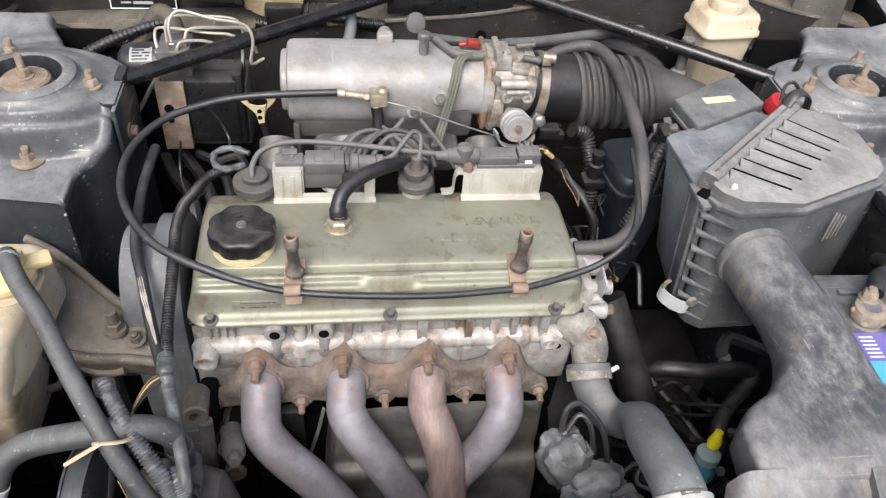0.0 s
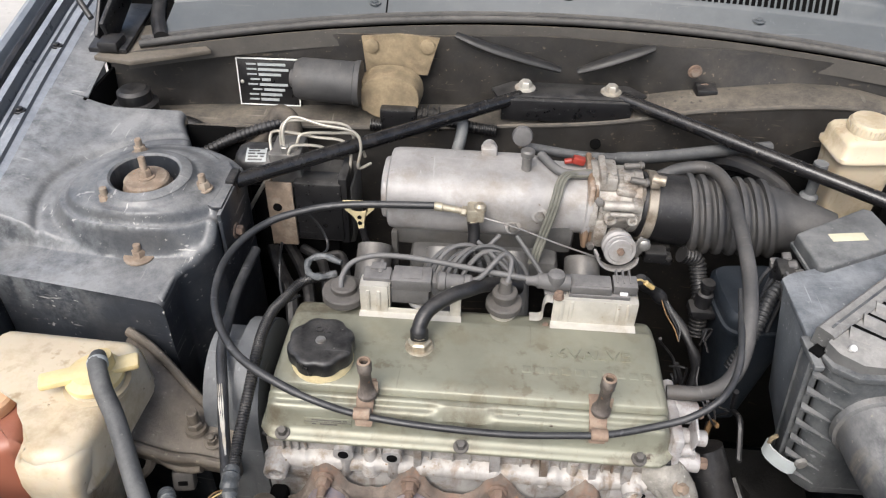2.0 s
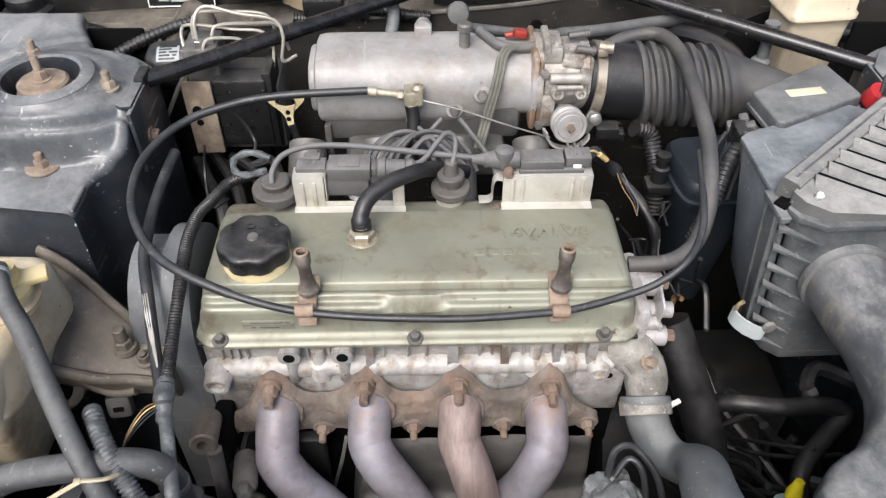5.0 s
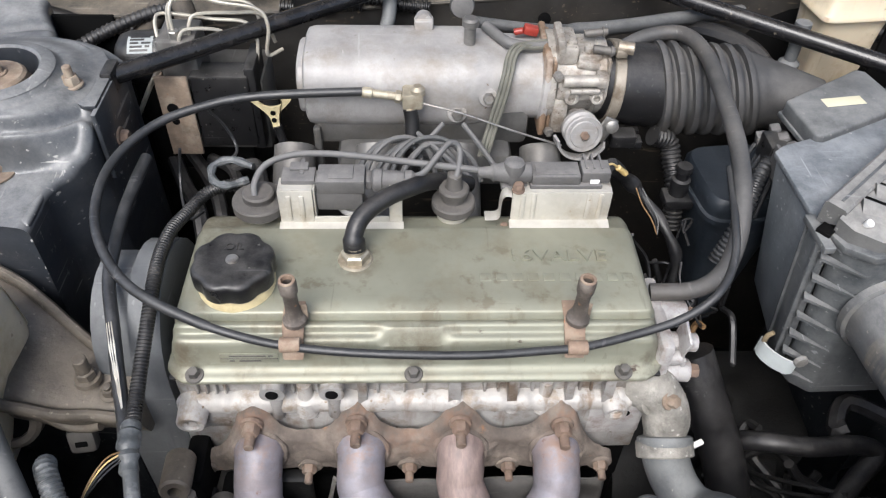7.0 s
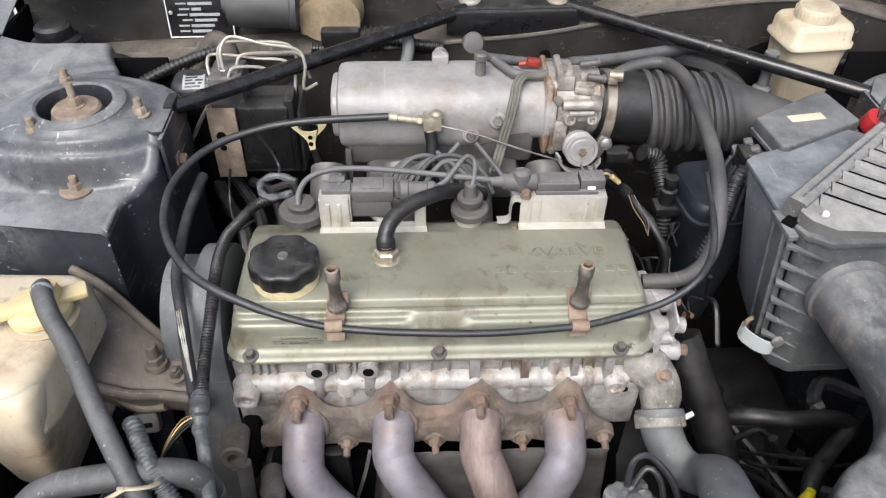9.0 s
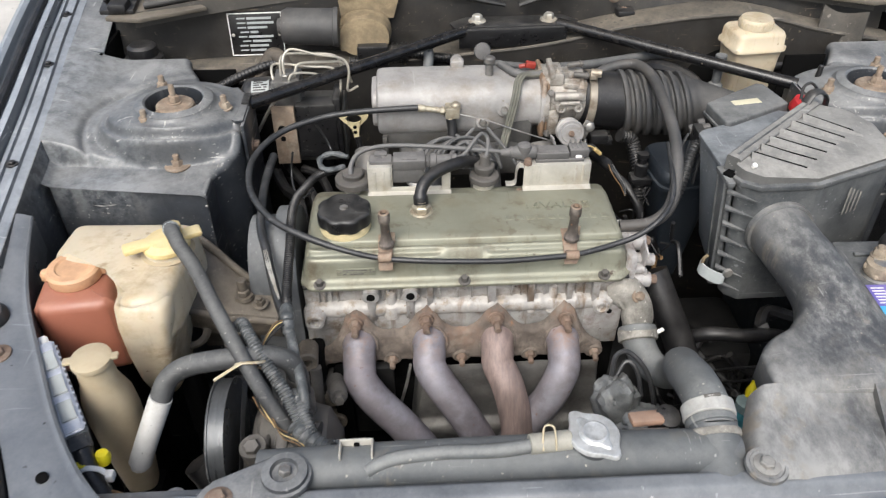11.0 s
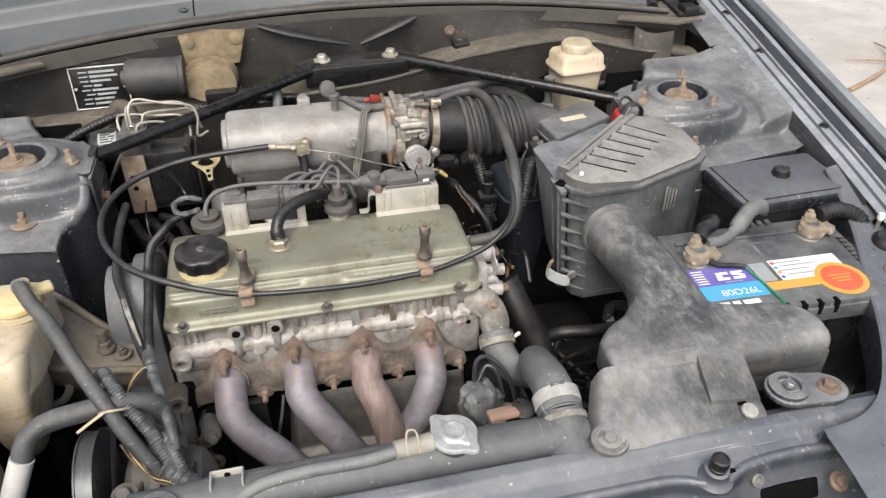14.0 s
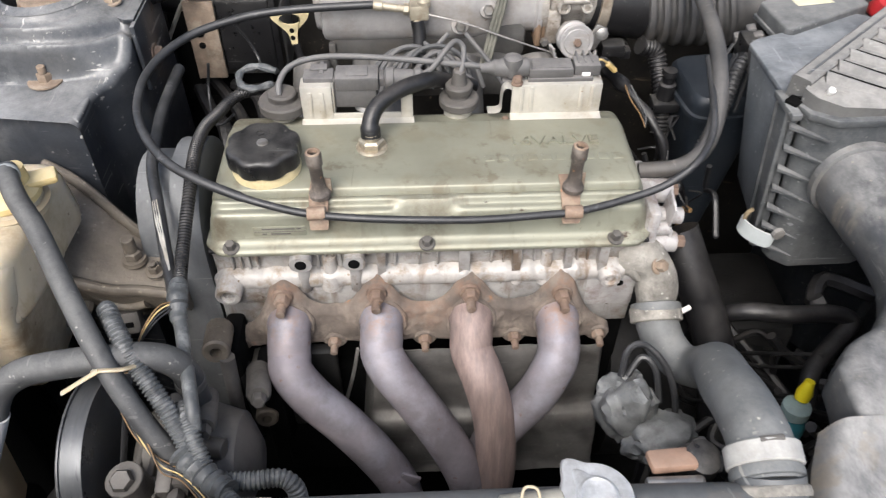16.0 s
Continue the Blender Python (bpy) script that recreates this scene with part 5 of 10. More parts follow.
# ignition coils on plated brackets
def coil_bracket(x0, x1, gap):
    """A plated bracket: front web with pressed ribs, foot on the cover, folded top."""
    foot = loft([[(x0 - 0.001, 0.6885, 0.8515), (x0 - 0.001, 0.6975, 0.8540), (x0 - 0.001, 0.6975, 0.8555), (x0 - 0.001, 0.6885, 0.8530)], [(x1 + 0.001, 0.6885, 0.8515), (x1 + 0.001, 0.6975, 0.8540), (x1 + 0.001, 0.6975, 0.8555), (x1 + 0.001, 0.6885, 0.8530)]])
    if gap:
        bits = [box(x0, x0 + 0.031, 0.6970, 0.6992, 0.853, 0.8925, 0.0008), box(x1 - 0.012, x1, 0.6970, 0.6992, 0.853, 0.8925, 0.0008), box(x0 + 0.031, x1 - 0.012, 0.6970, 0.6992, 0.853, 0.8615, 0.0008),
                box(x0, x0 + 0.031, 0.6994, 0.716, 0.8905, 0.8925, 0.0008), box(x1 - 0.012, x1, 0.6994, 0.716, 0.8905, 0.8925, 0.0008), box(x0 + 0.0312, x0 + 0.033, 0.6994, 0.712, 0.858, 0.8925, 0.0006)]
        ribs = (x0 + 0.009, x0 + 0.021)
    else:
        bits = [box(x0, x1, 0.6970, 0.6992, 0.853, 0.8885, 0.0008), box(x0, x1, 0.6994, 0.716, 0.8865, 0.8885, 0.0008)]
        bits += [tube([(x0 - 0.001, 0.698, 0.8872), (x0 - 0.006, 0.698, 0.8885), (x0 - 0.0095, 0.698, 0.884), (x0 - 0.0105, 0.698, 0.872), (x0 - 0.0105, 0.698, 0.864), (x0 - 0.014, 0.698, 0.860), (x0 - 0.024, 0.698, 0.8595)], 0.0065, 8, 4, flat=0.16)]
        ribs = (x0 + 0.010, x0 + 0.020, x1 - 0.021, x1 - 0.010)
    c = part("coil_bracket", merge(*bits, foot), TIN, engine, "bright plated coil bracket with brown streaks")
    for x in ribs:
        part("pressed_rib", box(x - 0.0022, x + 0.0022, 0.6952, 0.6972, 0.858, 0.887, 0.0009), TIN, c)
    return c


left = coil_bracket(-0.2315, -0.1200, True)
part("coil_block", box(-0.1985, -0.1560, 0.7035, 0.728, 0.8640, 0.8860, 0.0016), COILGREY, left)
part("coil_top", merge(box(-0.1965, -0.1535, 0.7020, 0.728, 0.8845, 0.8990, 0.0014), box(-0.1535, -0.1475, 0.706, 0.724, 0.886, 0.896, 0.002), box(-0.1990, -0.1960, 0.706, 0.724, 0.884, 0.895, 0.001), box(-0.1860, -0.1640, 0.706, 0.724, 0.8986, 0.9002, 0.0008)), COILGREY, left, "dusty grey coil moulding")
plug_l = part("connector", box(-0.2285, -0.1985, 0.7060, 0.7260, 0.8835, 0.8970, 0.0012), COILGREY, left, "grey wiring connector")
part("latch", box(-0.2220, -0.2050, 0.7100, 0.7210, 0.8965, 0.8995, 0.0012), COILGREY, plug_l)
part("collar", box(-0.2130, -0.2085, 0.7050, 0.7270, 0.8825, 0.8982, 0.0012), COILGREY, plug_l)
part("lead_socket", merge(lathe((-0.1475, 0.7150, 0.8905), (1, -0.03, 0), [(0.0085, 0), (0.0108, 0.002), (0.0108, 0.009), (0.0096, 0.010), (0.0092, 0.026), (0.0082, 0.029), (0.0100, 0.030), (0.0100, 0.036), (0.0065, 0.040), (0.005, 0.048)], 18)), COILGREY, left, "rubber lead socket")
part("coil_core", lathe((-0.165, 0.716, 0.8575), (0, 0, 1), [(0.015, 0), (0.016, 0.002), (0.014, 0.006)], 24), STEEL, left)
right = coil_bracket(-0.0200, 0.0715, False)
part("coil_base", merge(box(-0.0040, 0.0620, 0.7020, 0.728, 0.8868, 0.8925, 0.001), box(-0.0300, -0.0040, 0.704, 0.722, 0.8820, 0.8890, 0.003)), COILGREY, right, "dusty coil base")
part("coil_top", merge(box(-0.0030, 0.0415, 0.7030, 0.726, 0.8920, 0.9020, 0.0014), box(0.0005, 0.0385, 0.706, 0.723, 0.9016, 0.9028, 0.0006)), COILGREY, right, "dusty grey coil moulding")
plug_r = part("connector", box(0.0430, 0.0690, 0.7060, 0.726, 0.8925, 0.9040, 0.001), COILGREY, right, "grey wiring connector")
for k in range(3):
    part("grip", box(0.0465 + 0.007 * k, 0.0485 + 0.007 * k, 0.7050, 0.7270, 0.8920, 0.9050, 0.0005), COILGREY, plug_r)
part("white_lock", box(0.0505, 0.0590, 0.7035, 0.7060, 0.8930, 0.8970, 0.0008), WHITE, right)
part("lead_socket", merge(lathe((-0.0035, 0.712, 0.9000), (-1, 0, 0), [(0.0090, 0), (0.0095, 0.002), (0.0095, 0.026), (0.0080, 0.030), (0.0086, 0.034), (0.0060, 0.037), (0.0045, 0.048)], 18), lathe((-0.0190, 0.712, 0.902), (0, 0, 1), [(0.0085, -0.010), (0.0100, -0.004), (0.0105, 0.005), (0.0092, 0.0095), (0.0080, 0.0092), (0.0065, 0.0105), (0.002, 0.0110)], 20)), COILGREY, right, "rubber lead elbow")
bolt(right, (-0.0150, 0.7000, 0.8890), r=0.0050, h=0.0070, washer=0.0060, material=RUSTED, name="bracket_bolt")
def shifted(ob, move):
    """Moves a part and its own parts."""
    for o in (ob, *ob.children):
        o.data.transform(Matrix.Translation(move))


shifted(left, (0, -0.010, 0))
shifted(right, (0, -0.007, 0))
BOOT_LOW = [(0.0160, 0), (0.0240, 0.0008), (0.0250, 0.002), (0.0250, 0.0100), (0.0238, 0.0115), (0.0150, 0.0122), (0.0145, 0.0135), (0.0150, 0.0150), (0.0148, 0.0185), (0.0130, 0.0200), (0.004, 0.0202)]
BOOT_TALL = [(0.0150, 0), (0.0198, 0.0008), (0.0205, 0.002), (0.0205, 0.0085), (0.0192, 0.0100), (0.0112, 0.0108), (0.0105, 0.0130), (0.0108, 0.0170), (0.0140, 0.0180), (0.0142, 0.0235), (0.0130, 0.0250), (0.0085, 0.0258), (0.0070, 0.0300), (0.0066, 0.0400), (0.0045, 0.0420)]
for x, profile in ((-0.2525, BOOT_LOW), (-0.0725, BOOT_TALL)):
    boot = part("plug_boot", lathe((x, 0.7050, 0.8575), (0, 0, 1), profile, 30), BOOT, engine, "dusty grey rubber plug boot", sharp=22)
    part("boot_collar", lathe((x - 0.0005, 0.7045, 0.8460), (0, 0, 1), [(0.0145, 0), (0.0150, 0.0110), (0.0140, 0.0120)], 24), TIN, boot, "bright collar")

solo("ignition_lead", tube([(-0.2545, 0.699, 0.8765), (-0.2545, 0.708, 0.8850), (-0.245, 0.722, 0.8945), (-0.222, 0.730, 0.8995), (-0.191, 0.729, 0.9020), (-0.150, 0.722, 0.9035), (-0.099, 0.711, 0.9045), (-0.040, 0.707, 0.8995)], 0.0032, 10), LEAD, "long grey ignition lead over the valve cover", "ignition lead", "ignition leads")
solo("ignition_lead", tube([(-0.112, 0.707, 0.892), (-0.100, 0.703, 0.902), (-0.086, 0.712, 0.9165), (-0.076, 0.722, 0.9205), (-0.068, 0.721, 0.914), (-0.069, 0.708, 0.903), (-0.0725, 0.700, 0.895)], 0.0028, 10), LEAD, "short looped grey ignition lead", "ignition lead", "ignition leads")
for k in range(6):
    dx, dz = 0.0085 * k, 0.004 * math.sin(2.1 * k)
    solo("hose", tube([(-0.168 + dx, 0.748, 0.846), (-0.160 + dx, 0.764, 0.864 + dz), (-0.142 + dx, 0.779, 0.876 + dz), (-0.120 + dx * 1.1, 0.785, 0.874 + dz), (-0.104 + dx * 1.25, 0.780, 0.860 + dz), (-0.098 + dx * 1.35, 0.770, 0.835)], 0.0031 - 0.0002 * (k % 3), 8), LEAD if k % 2 else DARKHOSE, "thin grey vacuum hose under the intake", "hose", "vacuum hoses")
for k, (x0, x1, z1) in enumerate(((-0.118, -0.052, 0.858), (-0.080, -0.128, 0.850), (-0.060, -0.020, 0.852))):
    solo("thin_tube", tube([(x0, 0.800, 0.885), (x0 + (x1 - x0) * 0.3, 0.786, 0.876), (x0 + (x1 - x0) * 0.7, 0.765, 0.864), (x1, 0.745, z1)], 0.0026, 8), LEAD, "thin grey tube crossing under the throttle wire", "hose", "crossing tubes")
# intake plenum, a rounded aluminium casting
def plenum_ring(x, k, top=0.0):
    return oval((x, 0.868, 0.8985), (0, 1, 0.05), (0, -0.05, 1), 0.050 * k, 0.0425 * k + top, 36, 3.1)


rings = [plenum_ring(-0.2275, 0.55), plenum_ring(-0.2275, 0.70), plenum_ring(-0.2255, 0.74), plenum_ring(-0.2205, 0.75), plenum_ring(-0.2200, 0.88), plenum_ring(-0.2180, 0.955), plenum_ring(-0.212, 0.99), plenum_ring(-0.198, 1.0)]
rings += [plenum_ring(x, 1.0) for x in (-0.15, -0.10, -0.06)] + [plenum_ring(-0.045, 0.98), plenum_ring(-0.030, 0.92), plenum_ring(-0.018, 0.87), plenum_ring(0.0, 0.855), plenum_ring(0.020, 0.85), plenum_ring(0.022, 0.92), plenum_ring(0.028, 0.92), plenum_ring(0.030, 0.85)]
plenum = part("intake_plenum", loft(rings), ALU, engine, "dull cast aluminium intake plenum")
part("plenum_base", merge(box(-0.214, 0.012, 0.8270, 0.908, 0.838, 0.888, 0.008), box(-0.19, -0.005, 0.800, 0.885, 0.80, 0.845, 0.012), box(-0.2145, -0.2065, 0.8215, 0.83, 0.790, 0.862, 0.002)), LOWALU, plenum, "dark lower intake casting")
for x in (-0.235, -0.150, -0.062, 0.025):
    part("intake_runner", rod((x, 0.82, 0.84), (x, 0.735, 0.775), 0.022, 0.024, 16), SHIELD, plenum)
part("lifting_eye", merge(box(-0.109, -0.089, 0.885, 0.897, 0.935, 0.953, 0.003), lathe((-0.099, 0.892, 0.949), (0, -1, 0.1), [(0.0085, -0.006), (0.0085, 0.006)], 16)), ALU, plenum)
part("vacuum_valve", merge(lathe((-0.053, 0.862, 0.932), (0, 0, 1), [(0.009, 0), (0.009, 0.004), (0.006, 0.005), (0.006, 0.026), (0.0085, 0.028), (0.0085, 0.034), (0.006, 0.036)], 16)), SHIELD, plenum, "dark stub pipe on the plenum")
part("stub_base", box(-0.063, -0.045, 0.836, 0.868, 0.918, 0.936, 0.003), ALU, plenum)
part("round_grommet", lathe((-0.058, 0.922, 0.950), (0, -1, 0.25), [(0.012, -0.006), (0.0135, 0), (0.012, 0.006), (0.006, 0.007)], 20), COILGREY, plenum)
for at in ((-0.065, 0.822, 0.884), (-0.034, 0.824, 0.902)):
    part("plenum_boss", lathe(at, (0, -1, 0.25), [(0.012, -0.006), (0.0105, 0.004), (0.0095, 0.005)], 18), ALU, plenum)
    bolt(plenum, Vector(at) + Vector((0, -0.004, 0.001)), (0, -1, 0.25), r=0.006, h=0.007, material=STEEL, name="plenum_bolt")
part("cable_anchor", merge(box(-0.121, -0.100, 0.800, 0.822, 0.900, 0.918, 0.003), box(-0.117, -0.109, 0.798, 0.804, 0.86, 0.902, 0.002), lathe((-0.106, 0.808, 0.915), (0, 0, 1), [(0.008, 0), (0.0075, 0.006), (0.004, 0.009)], 16)), BRASS, plenum, "tarnished zinc cable anchor")
part("cable_ferrule", merge(rod((-0.163, 0.808, 0.917), (-0.120, 0.809, 0.910), 0.0042, n=12), rod((-0.160, 0.808, 0.9165), (-0.150, 0.808, 0.915), 0.0055, n=12), rod((-0.128, 0.809, 0.9112), (-0.122, 0.809, 0.9102), 0.0062, n=6)), BRASS, plenum, "brass cable ferrule")
part("anchor_drop", tube([(-0.113, 0.803, 0.900), (-0.111, 0.798, 0.885), (-0.112, 0.79, 0.865), (-0.113, 0.78, 0.84)], 0.0075, 10), RUBBER, plenum)

# throttle body
thr = part("throttle_body", lathe((0.026, 0.868, 0.900), (1, 0, 0), [(0.047, 0), (0.047, 0.008), (0.038, 0.010), (0.0365, 0.050), (0.0405, 0.052), (0.0405, 0.062)], 32), THROTTLE, engine, "oil-stained aluminium throttle body")
part("throttle_flange", merge(box(0.0210, 0.0290, 0.8235, 0.905, 0.852, 0.9440, 0.008), box(0.0290, 0.0335, 0.8270, 0.902, 0.856, 0.9380, 0.006)), BROWNFLANGE, thr, "brown stained flange")
part("top_casting", merge(box(0.0330, 0.0560, 0.8400, 0.885, 0.9280, 0.9480, 0.004), box(0.0560, 0.0820, 0.8430, 0.888, 0.9240, 0.9390, 0.004)), THROTTLE, thr)
part("side_casting", merge(box(0.0350, 0.0850, 0.8240, 0.850, 0.8960, 0.9180, 0.004), box(0.0330, 0.0500, 0.8230, 0.845, 0.8560, 0.8980, 0.004)), THROTTLE, thr)
part("cast_bar", merge(rod((0.0400, 0.8240, 0.9200), (0.0800, 0.8240, 0.9205), 0.0062, n=16), rod((0.0480, 0.8210, 0.9100), (0.0780, 0.8210, 0.9105), 0.0036, n=12), box(0.0740, 0.0860, 0.8180, 0.8360, 0.9140, 0.9270, 0.003)), THROTTLE, thr, "horizontal cast bars")
for x, z, r in ((0.0505, 0.9020, 0.0080), (0.0765, 0.9015, 0.0068)):
    part("side_boss", lathe((x, 0.826, z), (0, -1, 0.15), [(r * 1.05, -0.008), (r, 0.006), (r * 0.86, 0.0075), (r * 0.50, 0.0075), (r * 0.46, 0.001), (0.0008, 0.0005)], 20), THROTTLE, thr)
for x, y, z, r, lean in ((0.0490, 0.850, 0.9455, 0.0058, 0.1), (0.0670, 0.850, 0.9385, 0.0064, -0.1)):
    part("cast_boss", merge(lathe((x, y, z), (lean, -0.25, 1), [(r * 1.2, -0.010), (r * 1.1, 0.0), (r * 0.95, 0.001)], 16), hexa((x, y, z + 0.001), (lean, -0.25, 1), r * 0.80, 0.0055)), THROTTLE, thr)
part("top_web", merge(turned(box(0.0555, 0.0800, 0.8380, 0.8460, 0.9230, 0.9330, 0.003), (0.067, 0.842, 0.928), 0, 10, 0), turned(box(0.0330, 0.0410, 0.8360, 0.8760, 0.9420, 0.9580, 0.002), (0.037, 0.856, 0.950), 0, -6, 0), box(0.0860, 0.0900, 0.8340, 0.8600, 0.9060, 0.9360, 0.002)), THROTTLE, thr)
part("vacuum_stub", merge(rod((0.0700, 0.846, 0.9440), (0.0920, 0.842, 0.9430), 0.0042, n=12), rod((0.0870, 0.843, 0.9433), (0.0905, 0.8425, 0.9430), 0.0056, n=12)), GREASY, thr)
part("vacuum_stub", merge(rod((0.0640, 0.868, 0.9480), (0.0880, 0.868, 0.9510), 0.0040, n=12), rod((0.0820, 0.868, 0.9503), (0.0850, 0.868, 0.9507), 0.0054, n=12)), GREASY, thr)
pulley_at, pulley_d = Vector((0.0640, 0.815, 0.8685)), Vector((0.08, -1, 0.22)).normalized()
pulley = part("throttle_pulley", lathe(pulley_at, pulley_d, [(0.0195, -0.004), (0.0195, 0.002), (0.0165, 0.004), (0.0160, 0.010), (0.0195, 0.0110), (0.0200, 0.0140), (0.0188, 0.0155), (0.0150, 0.0150), (0.0140, 0.0162), (0.004, 0.0160)], 36), ALU, thr, "round throttle pulley")
part("pulley_nut", hexa(pulley_at + pulley_d * 0.0158, pulley_d, 0.0046, 0.0050), RUSTED, pulley)
part("throttle_guard", sheet(lambda u, v: tuple(pulley_at + Vector(((0.0265 - 0.003 * v) * math.cos(math.pi * (1.02 + 0.86 * u)), -0.006 - 0.012 * v, (0.0265 - 0.003 * v) * math.sin(math.pi * (1.02 + 0.86 * u)) - 0.001))), 20, 4, 0.0028), ALU, thr, "curved cable quadrant")
part("throttle_lever", merge(turned(box(0.0800, 0.0950, 0.8040, 0.8075, 0.8600, 0.8900, 0.002), (0.086, 0.806, 0.876), 0, 24, 0), lathe((0.0930, 0.806, 0.8790), (0, -1, 0.2), [(0.0070, -0.004), (0.0070, 0.004), (0.004, 0.0055)], 14)), STEEL, thr)
part("return_spring", corrugated([(0.064, 0.838, 0.8650), (0.064, 0.822, 0.8675)], 0.0135, 0.003, 0.0022, 16), STEEL, thr)
for at, r in (((0.0330, 0.8225, 0.9280), 0.0052), ((0.0310, 0.8215, 0.8620), 0.0050)):
    bolt(thr, at, (0.1, -1, 0.2), r=r, h=0.007, material=STEEL, name="throttle_screw")
part("idle_valve", merge(box(0.045, 0.105, 0.845, 0.885, 0.820, 0.852, 0.006), box(0.100, 0.140, 0.850, 0.875, 0.825, 0.842, 0.004)), BLACK, thr)
part("idle_plug", merge(box(0.1000, 0.1280, 0.8180, 0.838, 0.8400, 0.8560, 0.003), box(0.1220, 0.1360, 0.8200, 0.836, 0.8360, 0.8480, 0.003)), BLACK, thr)
solo("wire_clip", merge(turned(box(0.0035, 0.0190, 0.8760, 0.8860, 0.9400, 0.9495, 0.002), (0.011, 0.881, 0.945), 0, 12, 0), rod((0.0035, 0.880, 0.9445), (-0.0060, 0.881, 0.9420), 0.0036)), REDPLASTIC, "small red plug on a thin loom", "plug")
solo("vacuum_loom", tube([(0.040, 0.862, 0.9390), (0.018, 0.858, 0.9390), (0.0, 0.857, 0.9400), (-0.016, 0.862, 0.9420), (-0.035, 0.890, 0.944)], 0.0058, 10), LEAD, "grey tube loom behind the plenum", "hose")
for k in range(3):
    solo("vacuum_line", tube([(0.040, 0.864 - 0.003 * k, 0.9440 - 0.002 * k), (0.010, 0.858 - 0.003 * k, 0.9435 - 0.0015 * k), (-0.008 + 0.0036 * k, 0.850 - 0.002 * k, 0.9440), (-0.0165 + 0.004 * k, 0.836, 0.9400), (-0.0205 + 0.004 * k, 0.8215, 0.9290), (-0.0255 + 0.004 * k, 0.8125, 0.909), (-0.0330 + 0.004 * k, 0.8045, 0.882), (-0.042 + 0.004 * k, 0.79, 0.852)], 0.0022, 8), OLIVELINE, "thin grey vacuum line over the plenum", "hose", "vacuum lines")
solo("throttle_wire", tube([(-0.104, 0.803, 0.908), (-0.060, 0.800, 0.897), (-0.008, 0.799, 0.877), (0.0440, 0.803, 0.856)], 0.0011, 6), STEEL, "bare steel throttle wire", "wire")

# throttle cable looping round the engine
solo("throttle_cable", tube([(-0.160, 0.808, 0.917), (-0.229, 0.806, 0.915), (-0.277, 0.803, 0.912), (-0.314, 0.794, 0.908), (-0.349, 0.778, 0.903), (-0.375, 0.750, 0.897), (-0.388, 0.710, 0.892), (-0.384, 0.662, 0.888), (-0.369, 0.625, 0.884), (-0.346, 0.594, 0.880), (-0.319, 0.574, 0.876), (-0.281, 0.558, 0.868), (-0.250, 0.550, 0.861),
                             (-0.215, 0.5455, 0.8535), (-0.168, 0.5410, 0.8505), (-0.113, 0.5390, 0.8485), (-0.058, 0.5398, 0.8465), (-0.001, 0.5440, 0.8465), (0.030, 0.5468, 0.8475), (0.075, 0.556, 0.853), (0.110, 0.563, 0.863), (0.138, 0.575, 0.880), (0.158, 0.606, 0.890), (0.168, 0.650, 0.900), (0.176, 0.70, 0.910)],
                            lambda u: 0.0044 if u < 0.47 else 0.0036, 12), CABLE, "long grey throttle cable looped round the engine", "cable")
solo("vapour_hose", tube([(0.100, 0.616, 0.836), (0.137, 0.613, 0.842), (0.159, 0.619, 0.855), (0.170, 0.631, 0.875), (0.177, 0.656, 0.900), (0.184, 0.708, 0.920), (0.188, 0.781, 0.930), (0.189, 0.854, 0.935), (0.174, 0.894, 0.935), (0.141, 0.898, 0.930), (0.112, 0.890, 0.920)], 0.0080, 14), BELLOWS, "thick black hose from valve cover to intake", "hose")

# outlet housing at the gearbox end of the head
outlet = part("end_housing", merge(box(0.099, 0.112, 0.556, 0.640, 0.752, 0.832, 0.005), rod((0.108, 0.606, 0.820), (0.132, 0.606, 0.818), 0.0125, n=20), rod((0.108, 0.586, 0.806), (0.142, 0.585, 0.803), 0.0085, n=18), rod((0.108, 0.571, 0.784), (0.136, 0.570, 0.782), 0.0105, n=18), rod((0.104, 0.571, 0.800), (0.126, 0.571, 0.800), 0.007, n=16)), SCUFFALU, engine, "scuffed aluminium end housing")
part("lever_plate", merge(turned(box(0.1235, 0.1262, 0.566, 0.592, 0.782, 0.836, 0.001), (0.125, 0.58, 0.81), 14, 0, 0), box(0.126, 0.130, 0.566, 0.574, 0.776, 0.800, 0.001)), SCUFFALU, outlet)
for at in ((0.136, 0.570, 0.782), (0.131, 0.606, 0.8185)):
    bolt(outlet, at, (1, -0.1, 0), r=0.0068, h=0.008, material=RUSTED, name="housing_bolt")
thermo = part("thermostat_housing", tube([(0.088, 0.566, 0.770), (0.104, 0.557, 0.775), (0.116, 0.548, 0.762), (0.1185, 0.541, 0.742), (0.1180, 0.533, 0.728)], lambda u: 0.0205 - 0.0010 * u + 0.0014 * math.sin(u * 11), 20), CRUSTPALE, engine, "corroded pale thermostat elbow")
part("elbow_flange", lathe((0.104, 0.5575, 0.770), (0.55, -0.55, 0.35), [(0.0205, -0.006), (0.0225, -0.003), (0.0225, 0.003), (0.0195, 0.005)], 20), CRUSTPALE, thermo)
for at in ((0.113, 0.540, 0.780), (0.125, 0.556, 0.765)):
    bolt(thermo, at, (0.4, -0.6, 0.5), r=0.0062, h=0.008, washer=0.009, material=DUSTRUST, name="elbow_bolt")
